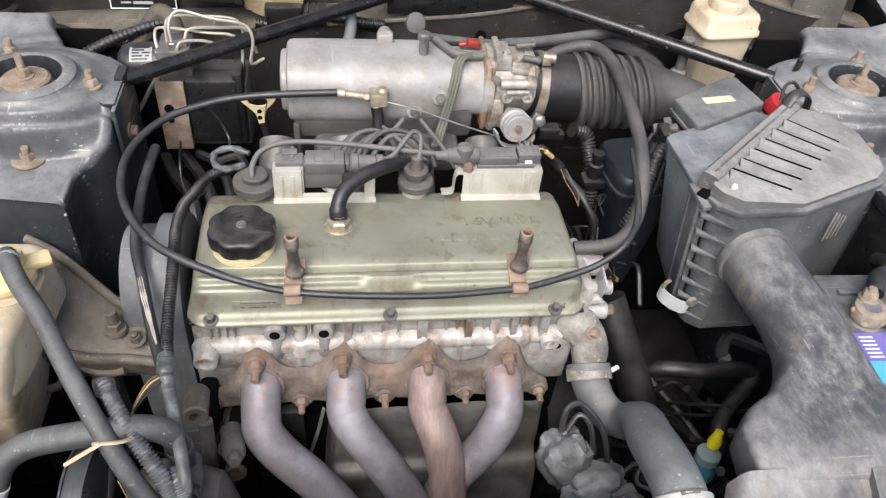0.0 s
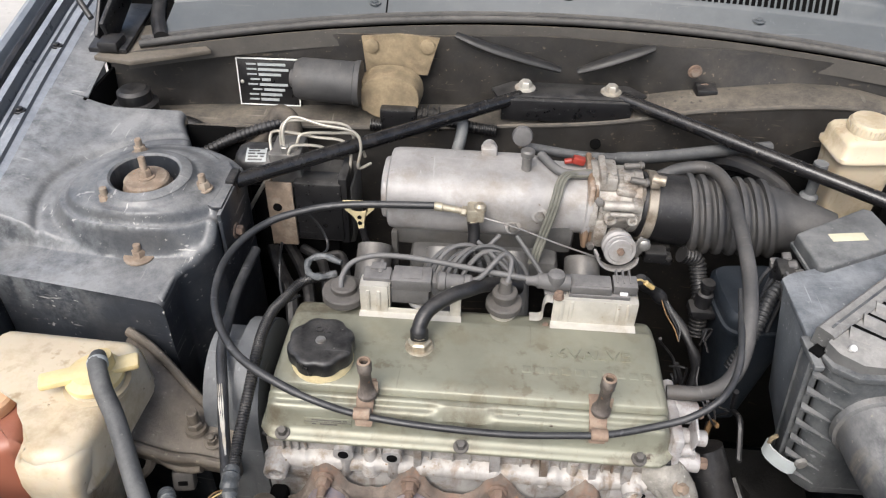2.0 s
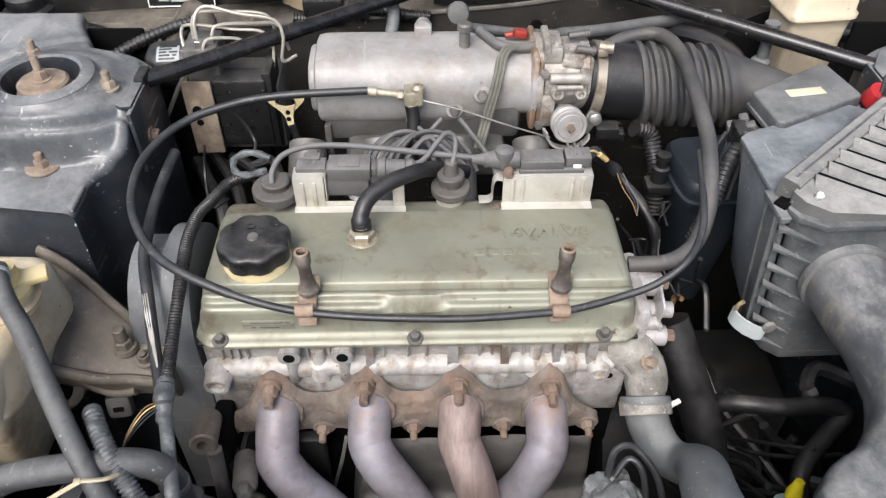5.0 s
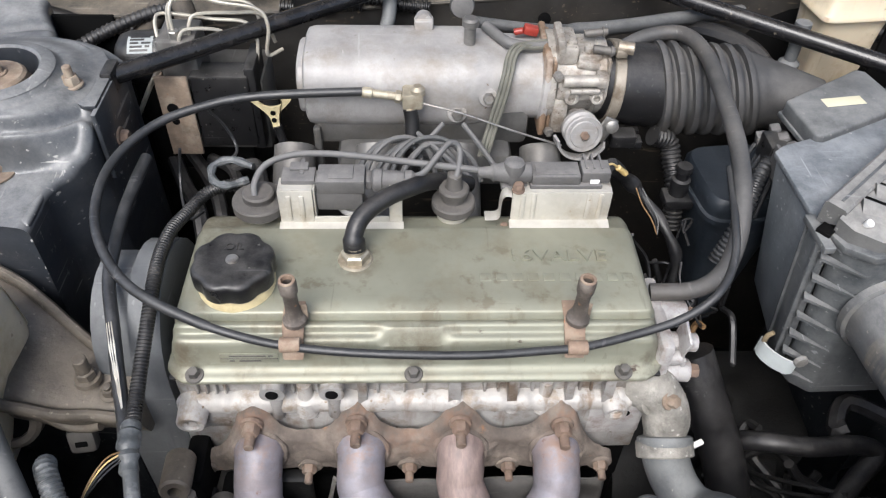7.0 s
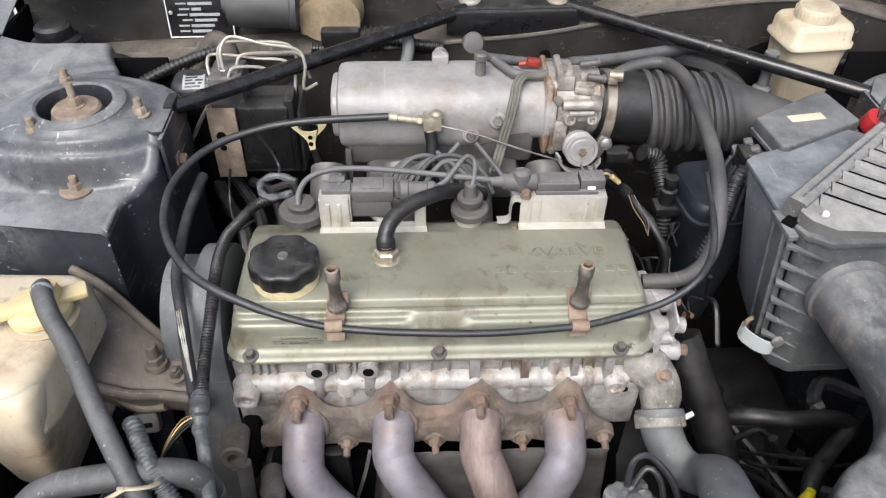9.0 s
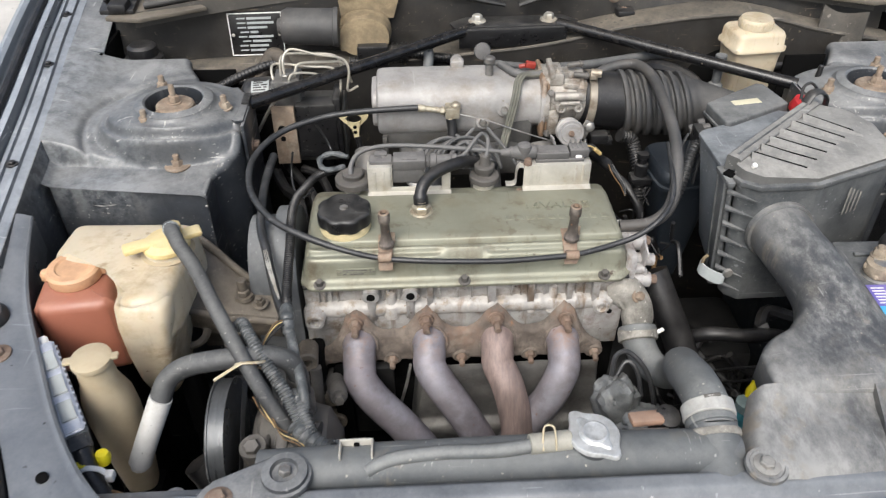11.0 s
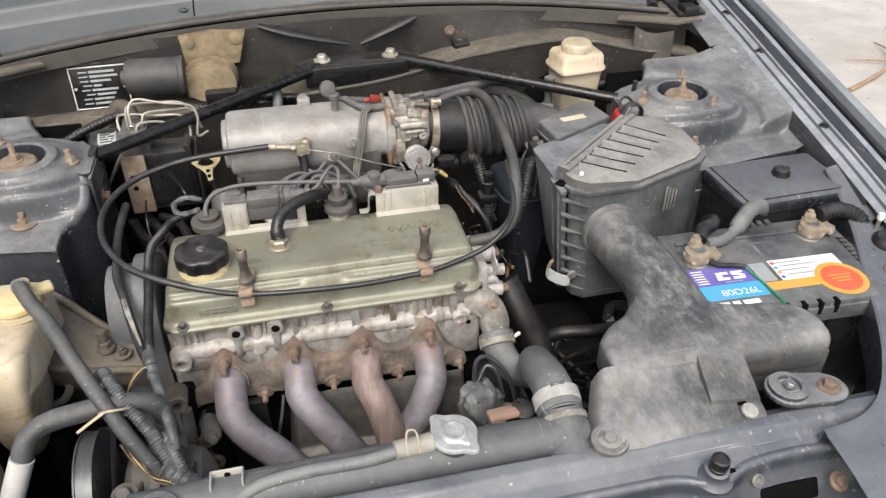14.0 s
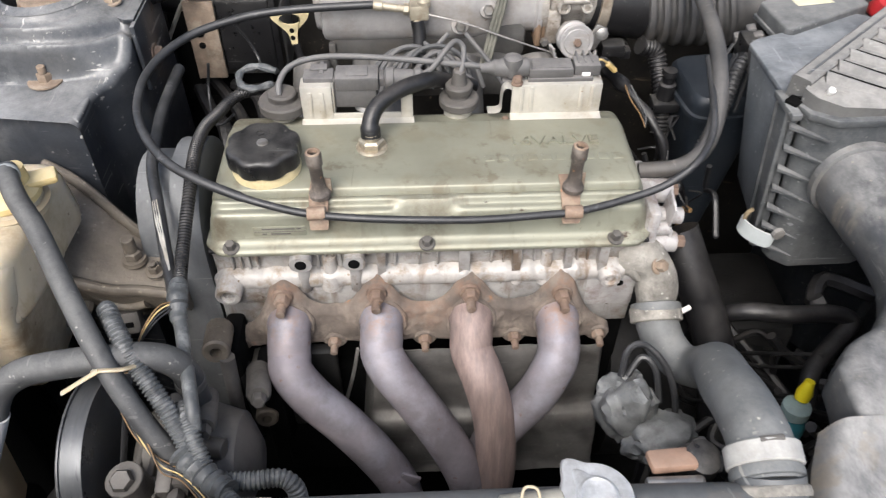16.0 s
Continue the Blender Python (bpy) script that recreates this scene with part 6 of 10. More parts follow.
# exhaust: scalloped flange, studs, four pipes
PORTS = [(-0.251, 0.757), (-0.160, 0.759), (-0.069, 0.757), (0.022, 0.752)]
def flange_edge(x, side):
    d = min(abs(x - p[0]) for p in PORTS)
    top = 0.7365 + 0.0365 * math.exp(-(d / 0.0205) ** 2)
    low = 0.689 - 0.004 * math.exp(-((d - 0.045) / 0.014) ** 2)
    end = max(0.0, -0.251 - x) / 0.085 + max(0.0, x - 0.022) / 0.078
    top -= 0.058 * min(1.0, max(0.0, end - 0.15)) ** 0.8 if end > 0.15 else 0.0
    return max(top, low + 0.012) if side else low


def flange_face(u, v):
    """The casting's front: proud round the ports, with a thick rounded rim."""
    x = -0.314 + 0.386 * u
    lo, hi = flange_edge(x, 0), flange_edge(x, 1)
    d, z = min((math.hypot(x - px, lo + (hi - lo) * v - pz + 0.042), lo + (hi - lo) * v) for px, pz in PORTS)
    rim = min(1.0, 8 * min(v, 1 - v)) ** 0.5
    y = 0.5405 - 0.0075 * rim - 0.012 * math.exp(-(d / 0.030) ** 2) + 0.12 * (z - 0.72)
    y += 0.0016 * noise.noise((x * 70, z * 70, 3.1)) + 0.0010 * noise.noise((x * 190, z * 190, 8.0))
    return (x, y, z)


flange = part("exhaust_flange", sheet(flange_face, 180, 26, 0.009), RUST, engine, "rusty cast exhaust flange", sharp=60)
for px, pz in PORTS:
    part("flange_stud", merge(rod((px, 0.545, pz - 0.002), (px, 0.512, pz - 0.003), 0.0046, n=12), hexa((px, 0.533, pz - 0.0015), (0, -1, 0.08), 0.0078, 0.010), lathe((px, 0.535, pz - 0.0015), (0, -1, 0.08), [(0.0105, 0), (0.0095, 0.003)], 16)), RUSTED, flange)
for x in (-0.302, -0.206, -0.114, -0.0225, 0.0640):
    part("flange_lug", lathe((x, 0.540, 0.694), (0, -1, -0.12), [(0.0125, 0), (0.0122, 0.010), (0.0105, 0.012)], 16), RUST, flange)
    part("flange_stud", merge(rod((x, 0.535, 0.6965), (x, 0.512, 0.693), 0.0038, n=10), hexa((x, 0.529, 0.6955), (0, -0.96, -0.15), 0.0068, 0.008)), RUSTED, flange)
PIPES = [
    [(-0.251, 0.530, 0.731), (-0.248, 0.503, 0.716), (-0.245, 0.487, 0.696), (-0.226, 0.474, 0.672), (-0.197, 0.462, 0.642), (-0.167, 0.450, 0.601), (-0.145, 0.440, 0.555), (-0.138, 0.432, 0.50)],
    [(-0.160, 0.522, 0.732), (-0.157, 0.503, 0.717), (-0.147, 0.487, 0.693), (-0.121, 0.472, 0.655), (-0.094, 0.458, 0.608), (-0.074, 0.446, 0.557), (-0.064, 0.436, 0.50)],
    [(-0.070, 0.521, 0.730), (-0.068, 0.498, 0.716), (-0.058, 0.479, 0.690), (-0.048, 0.466, 0.650), (-0.043, 0.456, 0.605), (-0.043, 0.446, 0.555), (-0.052, 0.438, 0.50)],
    [(0.021, 0.522, 0.727), (0.019, 0.505, 0.712), (0.014, 0.492, 0.688), (-0.002, 0.482, 0.655), (-0.026, 0.474, 0.625), (-0.045, 0.470, 0.59), (-0.058, 0.47, 0.54)],
]
for k, pts in enumerate(PIPES):
    x, y, z = pts[1]
    root = [Vector((x, 0.537, z + 0.009)), Vector((x, 0.524, z + 0.006)), Vector((x, 0.513, z - 0.001)), Vector((x, 0.502, z - 0.012))]
    part("weld_bead", tube([Vector((x + 0.0228 * math.cos(t), 0.5275 + 0.006 * math.sin(t), z + 0.0065 + 0.0232 * math.sin(t))) for t in np.linspace(0, 2 * math.pi, 25)], lambda u: 0.0028 + 0.0007 * math.sin(u * 47), 8, 2), RUST, flange, "rusty weld bead round the pipe")
    part("exhaust_pipe", tube(root + [Vector(q) for q in pts[2:]], lambda u: 0.0222 if u < 0.12 else 0.0212, 24, 8), PIPE_RUST if k == 2 else PIPE, engine, "rust-streaked exhaust pipe" if k == 2 else "purplish heat-tinted exhaust pipe")
part("pipe_bracket", turned(box(-0.150, -0.128, 0.430, 0.434, 0.560, 0.592, 0.002), (-0.14, 0.43, 0.575), 0, 30, 0), PIPE, engine)
SHIELD_FOLDS = [(0.000, 0.5150, 0.692), (0.05, 0.5135, 0.684), (0.50, 0.5135, 0.600), (0.56, 0.5120, 0.590), (0.60, 0.4990, 0.583), (0.64, 0.4960, 0.574), (0.96, 0.4930, 0.500), (1.0, 0.488, 0.492)]


def shield_face(u, v):
    """Folded sheet: upper face, sharp step, lower face, with both ends turned back."""
    y, z = mix_v(SHIELD_FOLDS, v)
    end = max(0.0, (0.05 - u) / 0.05, (u - 0.94) / 0.06)
    x = -0.176 + 0.258 * u - 0.020 * v * (1 - u) + 0.012 * v * u
    dent = 0.0035 * noise.noise((x * 22, z * 22, 1.7)) + 0.0016 * noise.noise((x * 60, z * 60, 4.4))
    return (x - 0.012 * end * (1 if u > 0.5 else -0.4), y + 0.030 * end ** 1.6 + dent, z)


shield = part("heat_shield", sheet(shield_face, 60, 46, 0.0016), SHIELD, engine, "dull folded steel heat shield behind the pipes", sharp=50)
part("shield_edge", tube([(-0.182, 0.516, 0.695), (-0.190, 0.512, 0.655), (-0.203, 0.508, 0.605)], 0.0028, 8, 4, flat=0.5), STEEL, shield, "bright bent edge")
part("dark_bracket", merge(box(-0.262, -0.205, 0.515, 0.530, 0.560, 0.690, 0.004), box(-0.315, -0.290, 0.500, 0.520, 0.560, 0.680, 0.006)), OILBLACK, engine)

# timing cover, bracket, front-end drive
part("timing_cover", merge(loft([[Vector((x, y, z)) for y, z in [(0.575 + 0.062 * (1 - math.cos(t)), 0.775 + 0.072 * math.sin(t)) for t in np.linspace(0, math.pi, 14)] + [(0.699, 0.50), (0.575, 0.50)]] for x in (-0.386, -0.383, -0.352, -0.349)]), loft([[Vector((x, y, z)) for y, z in [(0.562 + 0.074 * (1 - math.cos(t)), 0.775 + 0.084 * math.sin(t)) for t in np.linspace(0, math.pi, 14)] + [(0.710, 0.48), (0.562, 0.48)]] for x in (-0.350, -0.348, -0.325, -0.323)])), TIMING, engine, "dusty grey-black timing belt cover")
MOUNT = [(-0.490, 0.612, 0.778, 0.062, 0.036), (-0.462, 0.602, 0.773, 0.058, 0.035), (-0.436, 0.592, 0.766, 0.050, 0.032), (-0.412, 0.583, 0.757, 0.041, 0.028), (-0.385, 0.576, 0.749, 0.030, 0.026), (-0.350, 0.570, 0.744, 0.026, 0.024)]
mount = part("engine_mount", loft([oval((x, y, z), (0, 1, 0.35), (0, -0.35, 1), w, t, 28, 5.0) for x, y, z, w, t in MOUNT]), MOUNTCAST, engine, "dirty cast engine mount arm", sharp=50)
for side_w in (-0.96, 0.92):
    rib = [Vector((x, y, z)) + Vector((0, 1, 0.35)).normalized() * (w * side_w) + Vector((0, -0.35, 1)).normalized() * t for x, y, z, w, t in MOUNT]
    part("mount_rib", tube(rib, 0.0052, 10, 5, flat=1.3), MOUNTCAST, mount)
part("lower_web", loft([[(x, 0.560 + 0.3 * (0.80 - z), z) for z in (0.775 - 0.5 * (x + 0.46), 0.660)] + [(x, 0.600, 0.660), (x, 0.600, 0.775 - 0.5 * (x + 0.46))] for x in (-0.470, -0.440, -0.410, -0.388)]), MOUNTCAST, mount)
part("web_ridge", tube([(-0.470, 0.553, 0.792), (-0.450, 0.550, 0.772), (-0.424, 0.547, 0.742), (-0.404, 0.546, 0.736), (-0.388, 0.546, 0.740)], 0.0048, 10, 5), MOUNTCAST, mount)
part("mount_bore", lathe((-0.468, 0.552, 0.742), (0.1, -0.85, 0.5), [(0.027, -0.012), (0.0275, 0.004), (0.024, 0.007), (0.018, 0.007), (0.0175, -0.006)], 28, False), MOUNTCAST, mount, "round bore in the mount arm")
part("bore_dark", hole_disc((-0.468, 0.5505, 0.743), (0.1, -0.85, 0.5), 0.0180), DARK, mount)
part("mount_eye", merge(turned(box(-0.431, -0.405, 0.548, 0.566, 0.688, 0.716, 0.006), (-0.418, 0.557, 0.702), -18, 0, 8), box(-0.424, -0.412, 0.560, 0.580, 0.70, 0.745, 0.004)), GREASY, mount)
part("eye_slot", turned(box(-0.4235, -0.4125, 0.5470, 0.5490, 0.698, 0.704, 0.001), (-0.418, 0.557, 0.702), -18, 0, 8), DARK, mount)
part("mount_stud", merge(rod((-0.394, 0.568, 0.760), (-0.394, 0.568, 0.808), 0.0062, n=14), hexa((-0.394, 0.568, 0.784), (0, 0, 1), 0.0085, 0.008), lathe((-0.394, 0.568, 0.778), (0, 0, 1), [(0.012, 0), (0.011, 0.004)], 18)), MOUNTCAST, mount)
for at in ((-0.368, 0.590, 0.785), (-0.372, 0.556, 0.776)):
    bolt(mount, at, (0, -0.2, 1), r=0.0068, h=0.008, stud=0.006, washer=0.010, material=MOUNTCAST, name="mount_bolt")
pump = part("alternator", merge(lathe((-0.365, 0.40, 0.685), (1, 0, 0), [(0.045, 0), (0.054, 0.010), (0.055, 0.055), (0.045, 0.085), (0.02, 0.10)], 28), *[box(-0.36 + 0.012 * k, -0.354 + 0.012 * k, 0.352, 0.40, 0.655, 0.735, 0.002) for k in range(5)]), GREASY, engine, "dirty dark alternator housing")
part("tensioner", merge(rod((-0.354, 0.345, 0.760), (-0.350, 0.352, 0.70), 0.015, 0.015, 18), hexa((-0.354, 0.344, 0.755), (0, -0.3, 1), 0.0095, 0.012), box(-0.362, -0.335, 0.34, 0.362, 0.71, 0.735, 0.004)), GREASY, pump)
part("tensioner_arm", merge(turned(box(-0.330, -0.316, 0.335, 0.42, 0.735, 0.765, 0.004), (-0.32, 0.37, 0.75), 12, 0, 0), rod((-0.325, 0.350, 0.715), (-0.305, 0.346, 0.715), 0.012), rod((-0.31, 0.385, 0.74), (-0.285, 0.38, 0.74), 0.009)), GREASY, pump)
pulley_d = part("pulley", lathe((-0.406, 0.392, 0.722), (1, 0, 0), [(0.02, 0.0), (0.058, 0.0006), (0.0655, 0.0012), (0.0665, 0.0024), (0.0665, 0.0036), (0.0645, 0.0039), (0.0645, 0.0072), (0.065, 0.0132), (0.0645, 0.018), (0.0645, 0.0195), (0.0665, 0.0198), (0.0665, 0.0216), (0.064, 0.0222), (0.02, 0.0222)], 48), PULLEYBAND, pump, "black drive pulley", sharp=22)
part("drive_belt", tube([(-0.390, 0.345, 0.672), (-0.388, 0.450, 0.742), (-0.388, 0.462, 0.722), (-0.388, 0.470, 0.70), (-0.388, 0.50, 0.66), (-0.390, 0.56, 0.55)], 0.010, 8, 6, flat=0.4), RUBBER, engine)
for at, r in (((-0.352, 0.335, 0.715), 0.018), ((-0.318, 0.352, 0.742), 0.012), ((-0.300, 0.40, 0.76), 0.010), ((-0.275, 0.47, 0.70), 0.012), ((-0.285, 0.515, 0.66), 0.014)):
    part("bracket_lug", merge(lathe(at, (0.2, -1, 0.4), [(r, -0.03), (r, 0.012), (r * 0.8, 0.016)], 16), hexa(Vector(at) + Vector((0.003, -0.016, 0.006)), (0.2, -1, 0.4), r * 0.6, 0.01)), GREASY, pump)
for at, r in (((-0.309, 0.486, 0.742), 0.013), ((-0.288, 0.500, 0.655), 0.011), ((-0.283, 0.495, 0.615), 0.012)):
    part("bracket_ear", lathe(at, (0.1, -1, 0.25), [(r, -0.03), (r, 0.006), (r * 0.85, 0.008), (r * 0.42, 0.008), (r * 0.40, -0.004)], 18), MOUNTCAST, engine)
part("adjuster_rod", tube([(-0.300, 0.480, 0.735), (-0.300, 0.470, 0.68), (-0.302, 0.462, 0.62), (-0.303, 0.46, 0.55)], 0.0075, 10), GREASY, engine)
part("side_bracket", merge(box(-0.315, -0.295, 0.50, 0.55, 0.55, 0.72, 0.006), box(-0.285, -0.262, 0.495, 0.53, 0.56, 0.69, 0.006)), DARK, engine)

# oil dipstick
dip = thing("oil_dipstick", (-0.255, 0.83, 0.80), "yellow zinc oil dipstick handle beside the plenum", "dipstick")
ring_pts = [(-0.274, 0.830, 0.900), (-0.238, 0.830, 0.900), (-0.235, 0.830, 0.892), (-0.248, 0.830, 0.876), (-0.250, 0.830, 0.860), (-0.256, 0.830, 0.858), (-0.260, 0.830, 0.874), (-0.276, 0.830, 0.892)]
outer = curve_pts(ring_pts + ring_pts[:1], 5)[:-1]
inner = [Vector((-0.2555 + 0.0118 * math.cos(t), 0, 0.8905 + 0.0068 * math.sin(t))) for t in np.linspace(math.pi * 0.85, math.pi * 0.85 - 2 * math.pi, len(outer), endpoint=False)]
part("handle", loft([[(p.x, 0.8285, p.z) for p in outer], [(p.x, 0.8315, p.z) for p in outer], [(p.x, 0.8315, p.z) for p in inner], [(p.x, 0.8285, p.z) for p in inner]], loop=True), HANDLE, dip)
for z in (0.877, 0.868):
    part("handle_hole", lathe((-0.2545, 0.8283, z), (0, -1, 0), [(0.0028, -0.001), (0.0028, 0.0006)], 12), DARK, dip)
part("stick", tube([(-0.252, 0.830, 0.860), (-0.249, 0.828, 0.845), (-0.243, 0.825, 0.82), (-0.238, 0.82, 0.78)], 0.0045, 8), RUBBER, dip)


# ---------------------------------------------------------------- brace between the towers
brace = thing("strut_brace", (0, 1.09, 0.90), "black tubular strut brace bolted to the firewall", "brace")
part("tube", rod((-0.408, 0.829, 0.9190), (-0.058, 1.071, 0.926), 0.0095, n=20), GLOSSBLACK, brace)
part("tube", rod((0.430, 0.845, 0.913), (0.085, 1.074, 0.930), 0.0095, n=20), GLOSSBLACK, brace)
part("centre_plate", merge(prism([(-0.092, 1.056), (0.108, 1.062), (0.122, 1.080), (0.100, 1.106), (-0.07, 1.104), (-0.100, 1.08)], 0.9285, 0.9330, 0.0012), prism([(-0.085, 1.050), (0.100, 1.056), (0.100, 1.068), (-0.085, 1.062)], 0.898, 0.9310, 0.002)), BLACK, brace, "black folded centre plate")
for x in (-0.056, 0.067):
    bolt(brace, (x + 0.004, 1.084, 0.9335), r=0.009, h=0.010, washer=0.015, material=TIN, name="plate_bolt")
part("end_yoke", merge(box(-0.412, -0.400, 0.812, 0.842, 0.905, 0.932, 0.003)), BLACK, brace)
part("end_yoke", merge(box(0.418, 0.445, 0.828, 0.856, 0.892, 0.914, 0.003), rod((0.436, 0.846, 0.90), (0.440, 0.846, 0.948), 0.004)), BLACK, brace)

# ---------------------------------------------------------------- on the firewall
plate = thing("identification_plate", (-0.443, 1.10, 0.868), "black riveted plate with rows of white bars", "plate")
def on_wall(x0, x1, z0, z1, d, b=0.0004):
    """A thin piece on the firewall, leaning a little as the wall does."""
    return turned(box(x0 + 0.012, x1 + 0.012, 1.0935 - d, 1.0955, z0 + 0.009, z1 + 0.009, b), (-0.431, 1.095, 0.915), -6, 0, 1.5)


part("backing", on_wall(-0.489, -0.398, 0.870, 0.943, 0.000), BLACK, plate)
for x0, x1, z0, z1 in ((-0.489, -0.398, 0.9415, 0.943), (-0.489, -0.398, 0.870, 0.8715), (-0.489, -0.4875, 0.870, 0.943), (-0.3995, -0.398, 0.870, 0.943)):
    part("border", on_wall(x0, x1, z0, z1, 0.0012, 0), PRINT, plate)
for k, (x0, x1) in enumerate(((-0.474, -0.416), (-0.474, -0.412), (-0.474, -0.424), (-0.470, -0.440), (-0.474, -0.415), (-0.468, -0.42), (-0.474, -0.425), (-0.474, -0.43))):
    z = 0.935 - 0.0078 * k
    part("text_bar", on_wall(x0, x0 + 0.014, z - 0.0022, z, 0.0012, 0), PALEGREY, plate)
    part("text_bar", on_wall(x0 + 0.017, x1, z - 0.0032, z + 0.0006, 0.0012, 0), PALEGREY, plate)
for x in (-0.483, -0.404):
    part("rivet", lathe((x + 0.012, 1.0925, 0.915), (0, -1, 0), [(0.003, -0.001), (0.0028, 0.001), (0.001, 0.002)], 12), TIN, plate)

motor = thing("wiper_motor", (-0.29, 1.09, 0.88), "dark wiper motor on a rusty bracket", "motor")
part("housing", lathe((-0.378, 1.062, 0.941), (1, 0.0, -0.04), [(0.012, -0.010), (0.014, -0.004), (0.026, -0.002), (0.0300, 0.006), (0.0305, 0.082), (0.0325, 0.084), (0.0325, 0.091), (0.020, 0.093)], 32), BELLOWS, motor)
part("gearbox", merge(loft([oval((-0.245, 1.085 - 0.034 * k, 0.922), (1, 0, 0), (0, 0, 1), 0.046 - 0.004 * k, 0.036 - 0.003 * k, 24, 2.3) for k in (0, 0.6, 1.0)]), box(-0.288, -0.262, 1.055, 1.09, 0.895, 0.945, 0.006)), TANRUST, motor, "tan corroded gearbox")
part("bracket", loft([[(x, y, z) for x, z in ((-0.285, 0.935), (-0.195, 0.935), (-0.178, 0.992), (-0.235, 0.996), (-0.290, 0.990))] for y in (1.1085, 1.1045, 1.1035)]), TANRUST, motor, "tan corroded mounting bracket")
for at in ((-0.276, 1.103, 0.978), (-0.195, 1.103, 0.980)):
    part("grommet", lathe(at, (0, -1, 0), [(0.011, -0.001), (0.0105, 0.003), (0.005, 0.0045)], 18), TANRUST, motor)
plug_w = part("plug", merge(box(-0.258, -0.205, 1.036, 1.060, 0.876, 0.912, 0.004), box(-0.206, -0.172, 1.040, 1.066, 0.882, 0.904, 0.004)), BLACK, motor, "black wiring plug")
for k in range(4):
    part("grip", box(-0.2 + 0.008 * k, -0.197 + 0.008 * k, 1.038, 1.068, 0.880, 0.906, 0.001), BLACK, plug_w)
part("plug_spring", corrugated([(-0.272, 1.04, 0.885), (-0.255, 1.04, 0.884)], 0.009, 0.004, 0.002), BLACK, motor)
solo("loom", merge(corrugated([(-0.172, 1.052, 0.892), (-0.15, 1.045, 0.893), (-0.12, 1.04, 0.889), (-0.09, 1.04, 0.886)], 0.008, 0.005, 0.0015)), BLACK, "ribbed black wiring loom on the firewall", "loom")
solo("firewall_hose", tube([(-0.140, 1.035, 0.92), (-0.138, 1.02, 0.895), (-0.144, 1.00, 0.870), (-0.152, 0.985, 0.83)], 0.0085, 10), GREYHOSE, "short grey hose hanging at the firewall", "hose")

# recess caps at both rear corners
cap = thing("rubber_bung", (-0.605, 1.03, 0.705), "black rubber bung in the corner recess", "bung")
part("stem", rod((-0.605, 1.02, 0.704), (-0.605, 1.02, 0.905), 0.030, 0.026, 20), DARK, cap)
part("top", merge(lathe((-0.605, 1.02, 0.90), (0, 0, 1), [(0.030, 0), (0.031, 0.012), (0.024, 0.016), (0.023, 0.030), (0.018, 0.034)], 24), box(-0.635, -0.58, 0.985, 1.01, 0.895, 0.915, 0.004)), RUBBER, cap)
for s in (-1, 1):
    solo("corner_loom", tube([(s * 0.63, 0.99, 0.90), (s * 0.58, 1.03, 0.885), (s * 0.52, 1.035, 0.865), (s * 0.46, 1.03, 0.86), (s * 0.40, 1.03, 0.85)], 0.011, 10), RUBBER, "black taped loom along the firewall corner", "loom", "corner looms")
part("corner_flare", sheet(lambda u, v: (0.520 + 0.060 * u + 0.010 * v, 1.030 + 0.020 * v - 0.04 * u * u, 0.900 + 0.062 * v - 0.012 * math.sin(math.pi * u)), 16, 10, 0.003), GUSSET, firewall, "brown curved corner of the firewall")
# ---------------------------------------------------------------- brake pressure unit
unit = thing("brake_modulator", (-0.34, 0.90, 0.745), "dirty brake modulator block with bent steel pipes", "modulator")
part("block", merge(box(-0.378, -0.338, 0.885, 0.935, 0.858, 0.925, 0.003), box(-0.36, -0.275, 0.895, 0.965, 0.78, 0.872, 0.004)), SHIELD, unit)
part("cover", merge(box(-0.348, -0.285, 0.872, 0.905, 0.800, 0.892, 0.004), box(-0.290, -0.278, 0.875, 0.93, 0.795, 0.90, 0.003)), BLACK, unit, "black plastic side cover")
part("rusty_bracket", merge(box(-0.383, -0.348, 0.868, 0.873, 0.792, 0.893, 0.002), box(-0.383, -0.380, 0.868, 0.93, 0.792, 0.885, 0.001)), DUSTRUST, unit, "rusty upright bracket")
for z in (0.855, 0.838):
    part("bracket_hole", hole_disc((-0.370, 0.8675, z), (0, -1, 0), 0.006 if z > 0.85 else 0.004), DARK, unit)
part("motor", lathe((-0.425, 0.920, 0.885), (1, 0, 0.05), [(0.018, -0.006), (0.026, 0), (0.029, 0.010), (0.029, 0.050)], 28), BLACK, unit, "dark blue-black motor can")
def on_can(x0, x1, a0, a1, r):
    return sheet(lambda u, v: (x0 + (x1 - x0) * u, 0.920 - r * math.cos(radians(a0 + (a1 - a0) * v)), 0.885 + 0.05 * (x0 + (x1 - x0) * u + 0.425) + r * math.sin(radians(a0 + (a1 - a0) * v))), 4, 8, 0.0003)


